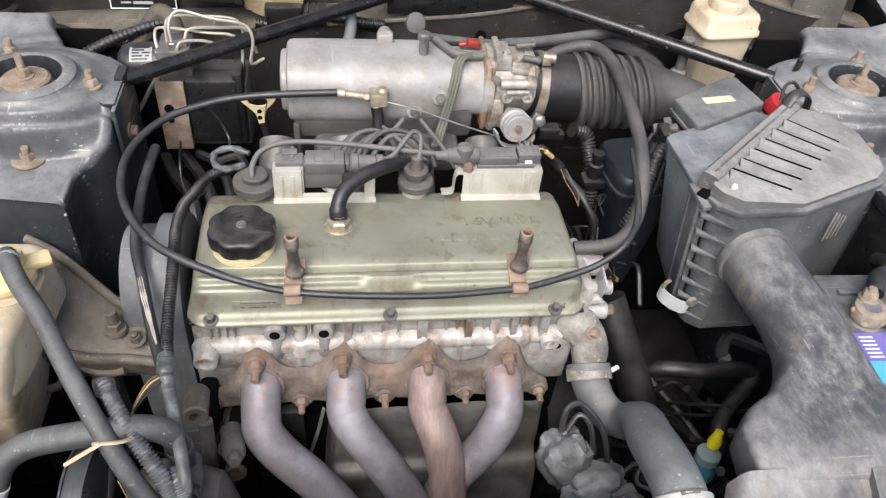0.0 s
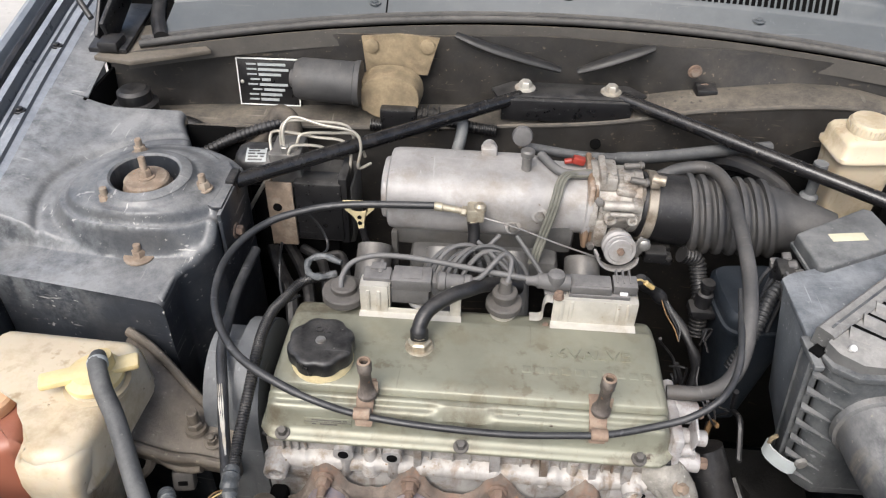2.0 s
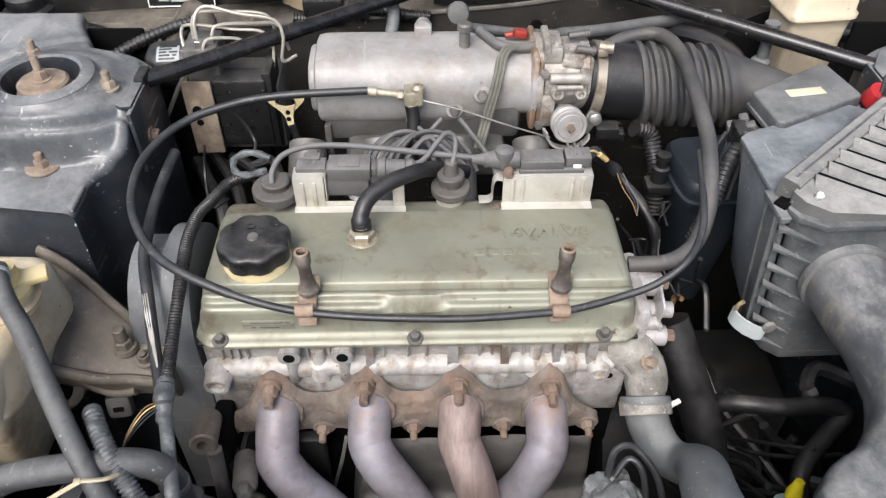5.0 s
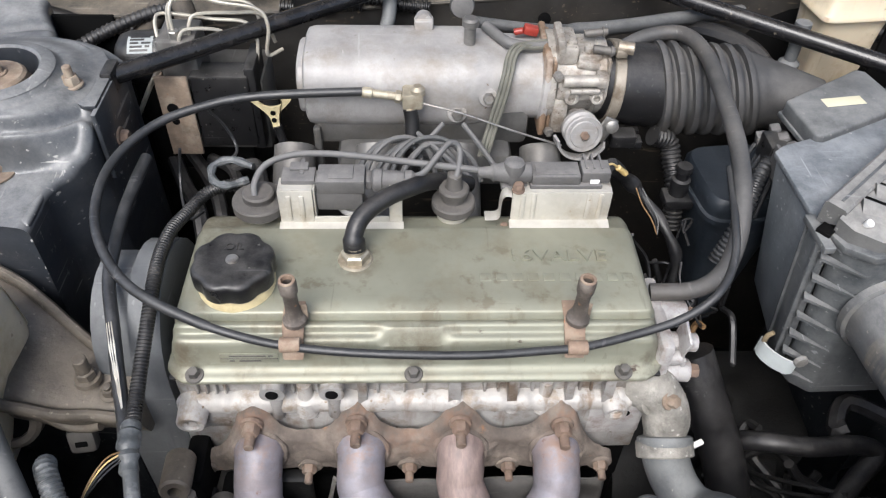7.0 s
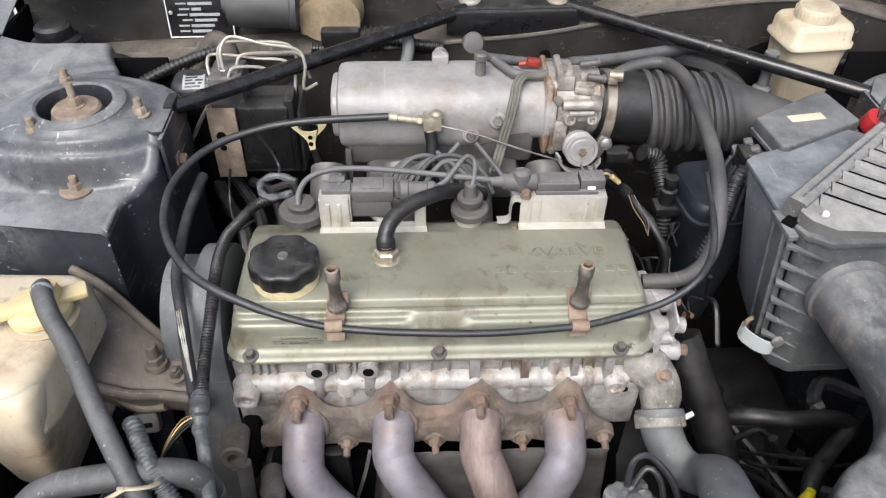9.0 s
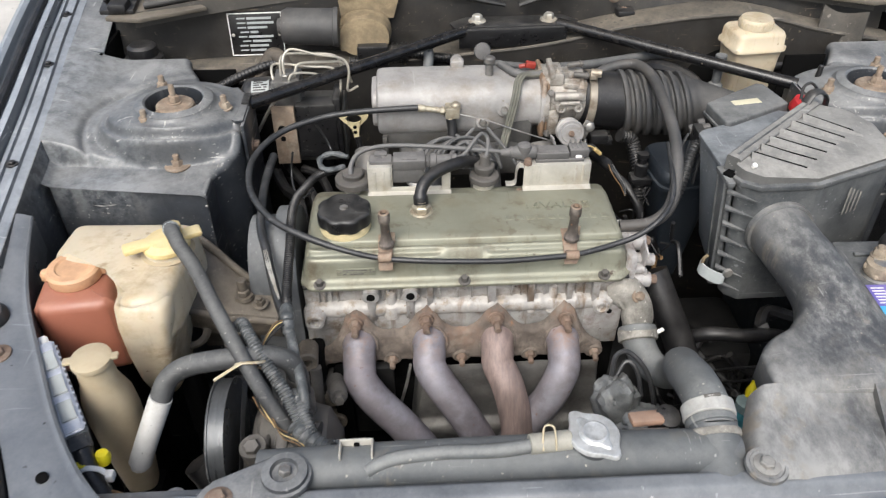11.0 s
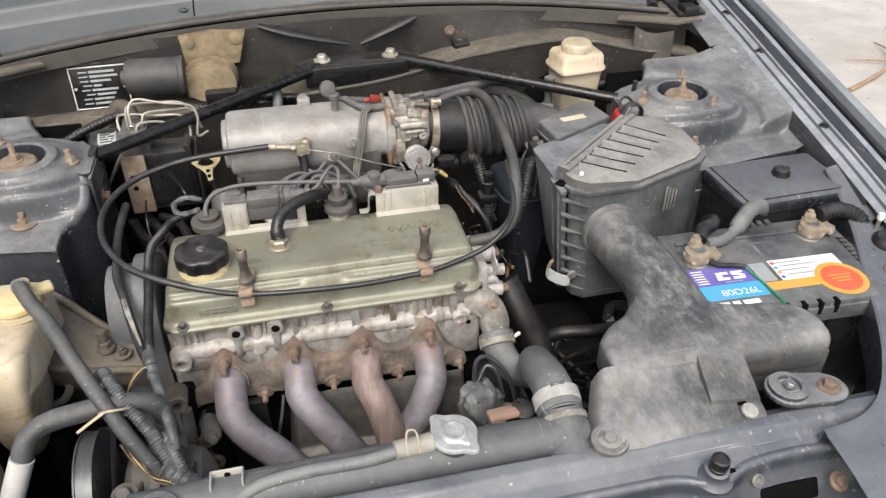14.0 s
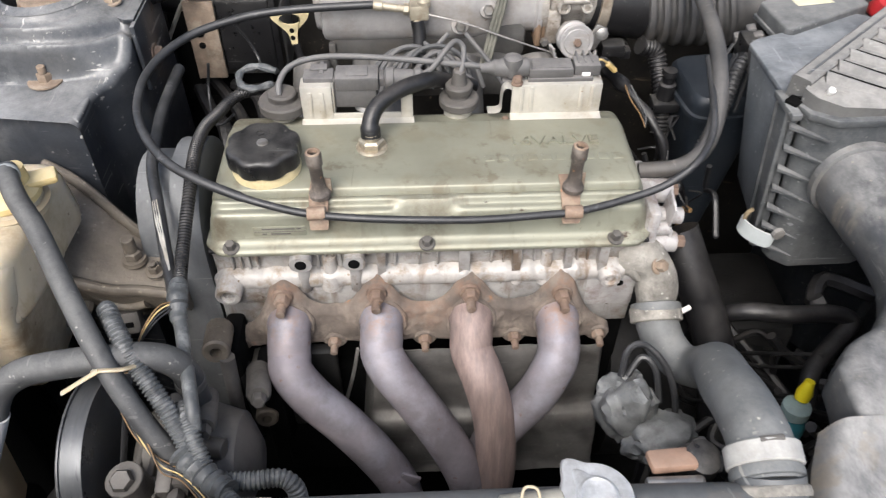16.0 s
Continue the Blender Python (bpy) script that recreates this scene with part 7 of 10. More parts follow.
can_label = part("motor_label", on_can(-0.414, -0.387, 38, 78, 0.0294), PALEGREY, unit, "small pale label with worn print")
for a, x0, x1 in ((42, -0.411, -0.392), (50, -0.411, -0.398), (50, -0.395, -0.390), (58, -0.411, -0.402), (58, -0.399, -0.389), (66, -0.411, -0.396), (73, -0.411, -0.390)):
    part("print_bar", on_can(x0, x1, a, a + 4.5, 0.0298), BLACK, can_label)
part("stay", merge(box(-0.40, -0.30, 0.905, 0.925, 0.742, 0.79, 0.004), box(-0.415, -0.39, 0.90, 0.92, 0.74, 0.87, 0.004)), DARK, unit)
PIPE_RUNS = [
    [(-0.375, 0.892, 0.915), (-0.380, 0.909, 0.935), (-0.371, 0.918, 0.940), (-0.322, 0.916, 0.935), (-0.288, 0.918, 0.930), (-0.278, 0.915, 0.910), (-0.283, 0.896, 0.870)],
    [(-0.358, 0.892, 0.925), (-0.360, 0.900, 0.950), (-0.355, 0.908, 0.962), (-0.343, 0.912, 0.965), (-0.311, 0.910, 0.957), (-0.273, 0.913, 0.948), (-0.263, 0.909, 0.930), (-0.267, 0.904, 0.900), (-0.252, 0.916, 0.900)],
    [(-0.345, 0.900, 0.920), (-0.343, 0.902, 0.936), (-0.335, 0.908, 0.944), (-0.300, 0.920, 0.940), (-0.272, 0.930, 0.932), (-0.262, 0.93, 0.90)],
    [(-0.352, 0.888, 0.918), (-0.352, 0.889, 0.928), (-0.344, 0.895, 0.934), (-0.315, 0.905, 0.928), (-0.298, 0.905, 0.915)],
    [(-0.366, 0.905, 0.92), (-0.366, 0.912, 0.945), (-0.358, 0.922, 0.953), (-0.325, 0.93, 0.95), (-0.285, 0.935, 0.943), (-0.274, 0.93, 0.92)],
]
for run in PIPE_RUNS:
    part("brake_pipe", tube(run, 0.0020, 8, 6), BRAKEPIPE, unit, "bent bright steel pipe")
part("brake_pipe", tube([(-0.372, 0.872, 0.905), (-0.389, 0.877, 0.880), (-0.412, 0.883, 0.840), (-0.435, 0.891, 0.800)], 0.0026, 8), BRAKEPIPE, unit)
for at in ((-0.375, 0.892, 0.912), (-0.358, 0.893, 0.922), (-0.350, 0.905, 0.918)):
    part("pipe_nut", rod(at, Vector(at) + Vector((0, 0, 0.012)), 0.006, n=6), STEEL, unit)
solo("wall_loom", tube([(-0.50, 0.985, 0.80), (-0.44, 0.985, 0.86), (-0.405, 1.000, 0.900), (-0.392, 1.005, 0.915), (-0.375, 0.995, 0.905), (-0.37, 0.975, 0.86), (-0.375, 0.96, 0.82)], 0.013, 10), DUSTLOOM, "dusty taped wiring loom by the brake unit", "loom")
solo("wall_loom", corrugated([(-0.52, 0.95, 0.86), (-0.47, 0.965, 0.885), (-0.42, 0.985, 0.90), (-0.37, 1.00, 0.91)], 0.008, 0.006, 0.0012), BLACK, "ribbed black loom by the brake unit", "loom")
solo("ground_wire", tube([(-0.309, 0.794, 0.905), (-0.299, 0.802, 0.880), (-0.290, 0.797, 0.860), (-0.289, 0.778, 0.860), (-0.300, 0.756, 0.870)], 0.0016, 6), CABLE, "thin loose grey wire", "wire")
solo("ground_wire", tube([(-0.345, 0.79, 0.86), (-0.35, 0.785, 0.83), (-0.345, 0.76, 0.815), (-0.33, 0.73, 0.82), (-0.31, 0.72, 0.84)], 0.0016, 6), CABLE, "thin loose dark wire", "wire")
for k in range(4):
    solo("lower_hose", tube([(-0.41 + 0.03 * k, 0.93 - 0.02 * k, 0.77), (-0.38 + 0.03 * k, 0.87, 0.745 + 0.01 * k), (-0.35 + 0.025 * k, 0.81, 0.76), (-0.34 + 0.02 * k, 0.77, 0.73), (-0.34, 0.74, 0.66)], 0.009 - 0.001 * k, 8), RUBBER, "dark hose low beside the engine", "hose", "low hoses")

# looms at the timing end
solo("engine_loom", corrugated([(-0.266, 0.729, 0.868), (-0.292, 0.723, 0.866), (-0.307, 0.716, 0.862), (-0.318, 0.694, 0.860), (-0.326, 0.670, 0.862), (-0.329, 0.641, 0.862), (-0.328, 0.610, 0.860), (-0.327, 0.575, 0.850), (-0.328, 0.545, 0.836), (-0.327, 0.512, 0.826), (-0.322, 0.480, 0.826)], 0.0062, 0.0030, 0.0009), BLACK, "ribbed black wiring loom beside the valve cover", "loom")
solo("dip_tube", tube([(-0.366, 0.757, 0.875), (-0.369, 0.727, 0.872), (-0.371, 0.686, 0.868), (-0.369, 0.644, 0.864), (-0.367, 0.612, 0.856), (-0.356, 0.574, 0.846), (-0.347, 0.540, 0.832), (-0.336, 0.505, 0.822), (-0.326, 0.478, 0.824)], 0.0058, 10), CABLE, "black cable with scuffed silver braid", "cable")
solo("braid_patch", merge(*[tube([(-0.3575 + dx, 0.5720, 0.8515 + dz), (-0.3515 + dx, 0.5520, 0.8430 + dz), (-0.3425 + dx * 0.6, 0.5260, 0.8345 + dz), (-0.3350 + dx * 0.3, 0.5050, 0.8285 + dz)], lambda u: 0.0004 + 0.0008 * math.sin(math.pi * u) * (0.6 + 0.4 * math.sin(u * 25)), 6, 8) for dx, dz in ((0, 0), (0.0022, 0.0006), (-0.0020, -0.0010))]), TIN, "frayed silver braid streak on the cable", "braid")
solo("tape_knot", merge(tube([(-0.325, 0.492, 0.826), (-0.322, 0.472, 0.827), (-0.318, 0.452, 0.820)], lambda u: 0.0088 - 0.004 * abs(u - 0.4) + 0.0011 * math.sin(u * 30), 12), tube([(-0.318, 0.456, 0.821), (-0.311, 0.430, 0.815), (-0.303, 0.402, 0.811), (-0.297, 0.378, 0.804), (-0.296, 0.368, 0.790)], 0.0058, 10)), BUNDLE, "grey taped bundle hanging at the timing cover", "loom")
solo("wire_eye", tube([(-0.265, 0.727, 0.872), (-0.284, 0.718, 0.873), (-0.297, 0.724, 0.875), (-0.298, 0.738, 0.880), (-0.281, 0.741, 0.885), (-0.259, 0.731, 0.885)], lambda u: 0.0038 + 0.0006 * math.sin(u * 37), 8), BUNDLE, "black taped wire eye", "wire")
for k, c in enumerate((COPPER, YELLOWCAP, CABLE, RUBBER)):
    solo("loose_wire", tube([(-0.322 + 0.002 * k, 0.468, 0.829), (-0.333, 0.458 - 0.003 * k, 0.834 - 0.002 * k), (-0.344 - 0.001 * k, 0.438 - 0.002 * k, 0.826 - 0.003 * k), (-0.350, 0.418, 0.808)], 0.0007, 6), c, "thin loose wire below the timing cover", "wire", "loose wires")

# ---------------------------------------------------------------- intake bellows
duct = thing("intake_duct", (0.20, 0.87, 0.83), "black ribbed rubber intake duct", "duct")
part("collar", tube([(0.086, 0.868, 0.895), (0.12, 0.869, 0.890), (0.150, 0.870, 0.886)], lambda u: 0.041 + 0.004 * u, 28), RUBBER, duct)
ribs = []
for k in range(7):
    x = 0.150 + 0.0165 * k
    ribs += [(x, 0.0470), (x + 0.0010, 0.0500), (x + 0.0050, 0.0508), (x + 0.0085, 0.0500), (x + 0.0095, 0.0455), (x + 0.0125, 0.0430), (x + 0.0155, 0.0440)]
c0, c1 = Vector((0.150, 0.870, 0.884)), Vector((0.30, 0.888, 0.868))
part("bellows", loft([oval(c0.lerp(c1, (x - 0.150) / 0.15), (0, 1, 0), (-0.10 - 0.9 * (x - 0.15), 0, 1), r, r * 1.0, 36) for x, r in ribs] + [oval(c0.lerp(c1, (0.270 - 0.15) / 0.15), (0, 1, 0), (-0.2, 0, 1), 0.043, 0.042, 36), oval(Vector((0.30, 0.880, 0.868)), (0, 1, 0), (-0.2, 0, 1), 0.040, 0.036, 36), oval(Vector((0.335, 0.850, 0.865)), (0.3, 1, 0), (-0.2, 0, 1), 0.045, 0.034, 36)]), BELLOWS, duct, sharp=60)
clamp = part("hose_clamp", lathe((0.093, 0.868, 0.893), (1, 0, -0.08), [(0.0435, 0), (0.0445, 0.001), (0.0445, 0.011), (0.0435, 0.012)], 36), CLAMP, duct, "steel hose clamp")
part("clamp_screw", merge(rod((0.096, 0.850, 0.944), (0.112, 0.846, 0.944), 0.0065), box(0.094, 0.106, 0.842, 0.862, 0.935, 0.944, 0.002)), CLAMP, clamp)

# relay box between duct and air box
relay = thing("relay_box", (0.31, 0.77, 0.87), "black relay box with a pale yellowed label", "relay box")
part("lid", merge(prism([(0.254, 0.7900), (0.262, 0.7330), (0.2700, 0.7300), (0.3720, 0.7820), (0.3580, 0.8440), (0.3480, 0.8480)], 0.9060, 0.9225, 0.003, 0.985, 3), prism([(0.252, 0.7910), (0.260, 0.7310), (0.2700, 0.7275), (0.3745, 0.7815), (0.3600, 0.8460), (0.3480, 0.8500)], 0.9030, 0.9080, 0.001)), GREYPLASTIC, relay)
part("base", prism([(0.256, 0.788), (0.265, 0.736), (0.369, 0.784), (0.350, 0.842)], 0.850, 0.9040, 0.003), BLACK, relay)
part("connector", box(0.232, 0.258, 0.742, 0.772, 0.872, 0.900, 0.003), BLACK, relay)
part("lower_connector", box(0.240, 0.275, 0.724, 0.745, 0.868, 0.892, 0.003), COILGREY, relay)
for k in range(4):
    part("terminal_rib", box(0.234 + 0.009 * k, 0.238 + 0.009 * k, 0.722, 0.742, 0.874, 0.905, 0.001), COILGREY, relay)
for i in range(3):
    for j in range(2):
        c = Vector((0.254, 0.779, 0)).lerp(Vector((0.263, 0.742, 0)), 0.10 + 0.40 * i) + Vector((-0.008 - 0.011 * j, -0.001, 0.8965 - 0.009 * j))
        block = part("plug_block", turned(merge(box(c.x - 0.0050, c.x + 0.0050, c.y - 0.0060, c.y + 0.0060, c.z - 0.010, c.z + 0.006, 0.002), box(c.x - 0.0030, c.x + 0.0030, c.y - 0.0072, c.y - 0.0050, c.z - 0.004, c.z + 0.0035, 0.0008)), c, 4 * j, -14 - 6 * i, -8), COILGREY, relay)
        part("wire", tube([c + Vector((-0.004, 0, -0.006)), c + Vector((-0.012, -0.006, -0.020)), c + Vector((-0.018, -0.014, -0.042)), c + Vector((-0.022, -0.020, -0.070))], 0.0022, 7), CABLE, block)
part("pale_label", turned(box(0.290, 0.332, 0.781, 0.7945, 0.9226, 0.9230, 0.0001), (0.312, 0.788, 0.9228), 0, 0, 9), surf("yellowed_label", (0.62, 0.58, 0.42), 0.5, vary=0.1, dust=0.2), relay)
solo("red_cap", merge(lathe((0.392, 0.790, 0.905), (0.2, -0.3, 1), [(0.014, 0), (0.0160, 0.004), (0.0150, 0.018), (0.008, 0.022)], 18), box(0.384, 0.410, 0.792, 0.806, 0.900, 0.914, 0.003)), REDCAP, "bright red terminal cap behind the relay box", "cap")
solo("relay_loom", corrugated([(0.236, 0.745, 0.882), (0.222, 0.728, 0.872), (0.205, 0.70, 0.84), (0.19, 0.69, 0.80)], 0.008, 0.005, 0.0013), CABLE, "ribbed black loom by the relay box", "loom")

# ---------------------------------------------------------------- air filter box
air = thing("air_filter_box", (0.34, 0.66, 0.70), "dusty black air filter box with louvred lid", "air filter")
JOINT_A, JOINT_B = Vector((0.2120, 0.6120, 0)), Vector((0.3900, 0.7560, 0))
JOINT = (JOINT_B - JOINT_A).normalized()
FRONTWARD = Vector((JOINT.y, -JOINT.x, 0))


def air_at(a, f, z):
    """A place given along the joint from its near end, forward of it, and up."""
    p = JOINT_A + JOINT * a + FRONTWARD * f
    return Vector((p.x, p.y, z))


def air_slab(a0, a1, f0, f1, z0, z1, b=0.0015):
    bm = loft([[air_at(a, f, z) for a, f in ((a0, f0), (a1, f0), (a1, f1), (a0, f1))] for z in (z0, z1)])
    if b:
        bmesh.ops.bevel(bm, geom=bm.edges[:], offset=b, segments=2, affect="EDGES", profile=0.5)
    return bm


# rear half: plain bluish side, top falling towards the relay box
rear_half = [(0.2135, 0.6170), (0.2230, 0.7160), (0.2330, 0.7240), (0.3560, 0.7720), (0.3830, 0.7560)]
part("rear_half", prism(rear_half, 0.742, 0.9120, 0.004, 0.995, 3), BOXBLUE, air, "scuffed rear half of the box with painted bluish sheen")
part("rear_rim", prism([(0.2125, 0.6150), (0.2215, 0.7180), (0.2320, 0.7265), (0.3560, 0.7745), (0.3850, 0.7570)], 0.9080, 0.9150, 0.0015), BOXBLUE, air)
# front half with its ribbed side and louvred lid
front_half = [(0.2200, 0.6060), (0.2255, 0.5920), (0.2440, 0.5800), (0.3290, 0.5815), (0.4420, 0.6260), (0.4600, 0.6430), (0.4640, 0.6600), (0.4620, 0.7130), (0.4360, 0.7490), (0.4020, 0.7560)]
part("front_half", prism(front_half, 0.728, 0.9130, 0.005, 0.992, 3), GREYPLASTIC, air)
lid_edge = [(0.2160, 0.6070), (0.2220, 0.5900), (0.2430, 0.5770), (0.3295, 0.5785), (0.4435, 0.6235), (0.4625, 0.6410), (0.4670, 0.6595), (0.4650, 0.7145), (0.4380, 0.7520), (0.3980, 0.7600)]
part("lid_rim", prism(lid_edge, 0.9105, 0.9175, 0.0016), GREYPLASTIC, air)
lid_mid = [(0.2190, 0.6085), (0.2260, 0.5955), (0.2470, 0.5840), (0.3280, 0.5850), (0.4380, 0.6300), (0.4560, 0.6470), (0.4600, 0.6620), (0.4580, 0.7110), (0.4330, 0.7450), (0.3970, 0.7550)]
lid_top = [(0.2230, 0.6120), (0.2300, 0.6010), (0.2510, 0.5905), (0.3270, 0.5920), (0.4320, 0.6360), (0.4490, 0.6510), (0.4520, 0.6640), (0.4505, 0.7080), (0.4280, 0.7390), (0.3960, 0.7510)]


def lid_height(x, y):
    return 0.9235 + 0.012 * max(0.0, min(1.0, 1 - FRONTWARD.dot(Vector((x, y, 0)) - JOINT_A) / 0.11))


lid = part("lid", loft([[(x, y, 0.9165) for x, y in lid_mid], [(x, y, lid_height(x, y) - 0.0025) for x, y in lid_mid], [(x, y, lid_height(x, y)) for x, y in lid_top]]), LIDDUST, air, "dusty louvred lid")
length = (JOINT_B - JOINT_A).length
part("ridge", loft([[air_at(a, f, 0.9330 + h) for f, h in ((-0.0095, -0.018), (-0.0095, 0.0035), (-0.0075, 0.0052), (0.0075, 0.0052), (0.0095, 0.0035), (0.0095, -0.010))] for a in (0.007, 0.009, length - 0.004, length)]), LIDDUST, lid, "long flat ridge over the joint")
part("ridge_groove", loft([[air_at(a, f, 0.9384 + h) for f, h in ((-0.0012, 0), (-0.0012, 0.0006), (0.0012, 0.0006), (0.0012, 0))] for a in (0.016, length - 0.01)]), GREYPLASTIC, lid)
for k in range(6):
    a = 0.030 + 0.030 * k
    s = air_at(a, 0.0105, 0.0)
    e = s + Vector((0.088 - 0.004 * k, -0.030 - 0.002 * k, 0))
    zs, ze = lid_height(s.x, s.y), lid_height(e.x, e.y)
    side = Vector((0.30, 0.95, 0)).normalized()
    rings = []
    for t in (0.0, 0.15, 0.5, 0.85, 1.0):
        p, h = s.lerp(e, t), 0.0050 * (1 - t) + 0.0012
        z = zs + (ze - zs) * t
        w = 0.0105 * (1 - 0.55 * t)
        rings.append([p - side * w + Vector((0, 0, z - 0.001)), p + Vector((0, 0, z + h)), p + side * 0.0022 + Vector((0, 0, z + h * 0.92)), p + side * 0.0034 + Vector((0, 0, z - 0.001))])
    part("louvre", loft(rings), LIDDUST, lid)
    part("louvre_gap", loft([[s.lerp(e, t) + side * (0.0036 + o) + Vector((0, 0, zs + (ze - zs) * t + h)) for o, h in ((0, -0.0006), (0, 0.0026), (0.0080 * (1 - t) + 0.0006, 0.0022), (0.0080 * (1 - t) + 0.0006, -0.0006))] for t in (0.02, 0.45, 0.85)]), DARK, lid)
# the two flanges stand side by side at the near corner
STRIP = [(0.0060, -0.0140), (-0.0085, 0.0060)]
strip_a, strip_b = (Vector((a, f, 0)) for a, f in STRIP)
strip_d = (strip_b - strip_a).normalized()
strip_n = Vector((-strip_d.y, strip_d.x, 0))


def strip_slab(s0, s1, n0, n1, z0, z1):
    """A slab along the flange's face: s along it, n out of it."""
    quad = [strip_a + strip_d * s + strip_n * n for s, n in ((s0, n0), (s1, n0), (s1, n1), (s0, n1))]
    bm = loft([[air_at(q.x, q.y, z) for q in quad] for z in (z0, z1)])
    bmesh.ops.bevel(bm, geom=bm.edges[:], offset=0.0008, segments=2, affect="EDGES", profile=0.5)
    return bm


face = (strip_b - strip_a).length
part("joint_flange", merge(strip_slab(0, face, -0.010, 0.0, 0.740, 0.9130), strip_slab(0.0, 0.0026, -0.004, 0.0028, 0.742, 0.9130), strip_slab(face - 0.0030, face, -0.004, 0.0030, 0.742, 0.9130), strip_slab(-0.0040, face + 0.012, -0.006, 0.0034, 0.9100, 0.9165)), GREYPLASTIC, air, "flange strip of the joint")
part("flange_gap", strip_slab(-0.0030, 0.0, -0.006, 0.0006, 0.748, 0.9100), DARK, air)
part("corner_gap", air_slab(-0.0060, 0.0070, -0.0030, 0.0090, 0.9150, 0.9195, 0.0003), DARK, air)
for k in range(7):
    z = 0.752 + 0.0245 * k
    p0 = air_at(-0.0060, 0.0075, z)
    part("side_rib", loft([[p0 + Vector((0, 0, 0.0022)), p0 + Vector((0, 0, -0.0022)), p0 + FRONTWARD * 0.004 - JOINT * 0.0070 + Vector((0, 0, -0.0016)), p0 + FRONTWARD * 0.004 - JOINT * 0.0070 + Vector((0, 0, 0.0016))], [Vector((0.2440, 0.5800, z - 0.0045)), Vector((0.2440, 0.5800, z - 0.0065)), Vector((0.2435, 0.5785, z - 0.0065)), Vector((0.2435, 0.5785, z - 0.0045))]]), GREYPLASTIC, air)
part("far_latch", merge(tube([air_at(length - 0.014, -0.004, 0.938), air_at(length - 0.004, -0.002, 0.950), air_at(length + 0.010, 0.004, 0.950), air_at(length + 0.018, 0.010, 0.940), air_at(length + 0.016, 0.012, 0.928)], 0.0075, 10, 5, flat=0.35), tube([air_at(length - 0.012, -0.012, 0.940), air_at(length - 0.004, -0.016, 0.955), air_at(length + 0.008, -0.012, 0.958), air_at(length + 0.014, -0.002, 0.948)], 0.0022, 8), air_slab(length - 0.004, length + 0.012, 0.004, 0.026, 0.921, 0.932, 0.002)), BLACK, air, "black far latch")
part("white_pin", lathe((0.2355, 0.6015, 0.9290), (0.2, -0.5, 1), [(0.0018, -0.004), (0.0026, 0.006), (0.0036, 0.008), (0.0032, 0.0100), (0.0018, 0.0106)], 14), WHITE, lid, "white plastic pin")
for k in range(4):
    part("chalk_mark", turned(box(0.3790 + 0.0075 * k, 0.3815 + 0.0075 * k, 0.5990, 0.6000, 0.858, 0.900 - 0.004 * k, 0.0003), (0.39, 0.6005, 0.88), 0, 0, 21.5), CHALK, air)
# the moulded side draws in towards its foot
for ob in air.children_recursive:
    for vert in ob.data.vertices:
        fade = max(0.0, min(1.0, (0.40 - vert.co.x) / 0.14))
        vert.co.x += (0.09 + 0.10 * max(0.0, min(1.0, (vert.co.y - 0.615) / 0.06))) * max(0.0, 0.912 - vert.co.z) * fade
        vert.co.x += 0.012 * max(0.0, min(1.0, (0.31 - vert.co.x) / 0.07)) * max(0.0, min(1.0, (0.70 - vert.co.y) / 0.06))
CLIP = curve_pts([(0.2200, 0.6130, 0.7690), (0.2205, 0.6060, 0.7680), (0.2245, 0.5985, 0.7670), (0.2325, 0.5905, 0.7660), (0.2405, 0.5850, 0.7660), (0.2460, 0.5840, 0.7680)], 5)
clip_s = part("spring_clip", loft([[p + q for q in (Vector((0, 0, 0.0085)), -JOINT * 0.0012 + Vector((0, 0, 0.0080)), -JOINT * 0.0030, -JOINT * 0.0046 - Vector((0, 0, 0.0080)), -JOINT * 0.0034 - Vector((0, 0, 0.0085)), -JOINT * 0.0008)] for p in CLIP]), PALEGREY, air, "pale grey flat spring clip")
part("clip_stain", lathe((0.2470, 0.5820, 0.7760), FRONTWARD - JOINT * 0.6, [(0.0070, -0.003), (0.0062, 0.0012), (0.002, 0.0016)], 9), PANELNUT, clip_s)
part("clip_hook", tube([(0.2205, 0.6080, 0.775), (0.2215, 0.6080, 0.783), (0.2250, 0.6070, 0.789)], 0.0024, 8), TANRUST, clip_s)
# cold-air snorkel: round pipe that flares into a flat box ahead of the battery
snork = thing("intake_snorkel", (0.30, 0.40, 0.80), "dusty grey moulded intake snorkel", "snorkel")
SN = [((0.294, 0.598, 0.848), (0.0375, 0.038), 2.0), ((0.294, 0.568, 0.851), (0.0385, 0.0385), 2.0), ((0.296, 0.535, 0.851), (0.0385, 0.037), 2.0), ((0.303, 0.495, 0.848), (0.0390, 0.035), 2.2), ((0.306, 0.455, 0.843), (0.0410, 0.031), 2.5), ((0.301, 0.425, 0.839), (0.047, 0.0275), 2.9), ((0.294, 0.402, 0.836), (0.060, 0.0255), 3.4), ((0.295, 0.388, 0.835), (0.086, 0.0250), 4.0), ((0.318, 0.377, 0.834), (0.120, 0.0250), 6.0), ((0.322, 0.364, 0.834), (0.133, 0.0255), 8.0), ((0.324, 0.340, 0.834), (0.138, 0.0265), 9.0), ((0.323, 0.322, 0.8335), (0.1375, 0.0260), 9.0), ((0.323, 0.313, 0.832), (0.1360, 0.0235), 8.0), ((0.322, 0.308, 0.830), (0.1330, 0.0195), 7.0), ((0.322, 0.305, 0.827), (0.1290, 0.0130), 6.0)]
sn_c = [curve_pts([q[0] for q in SN], 3)]
rings = []
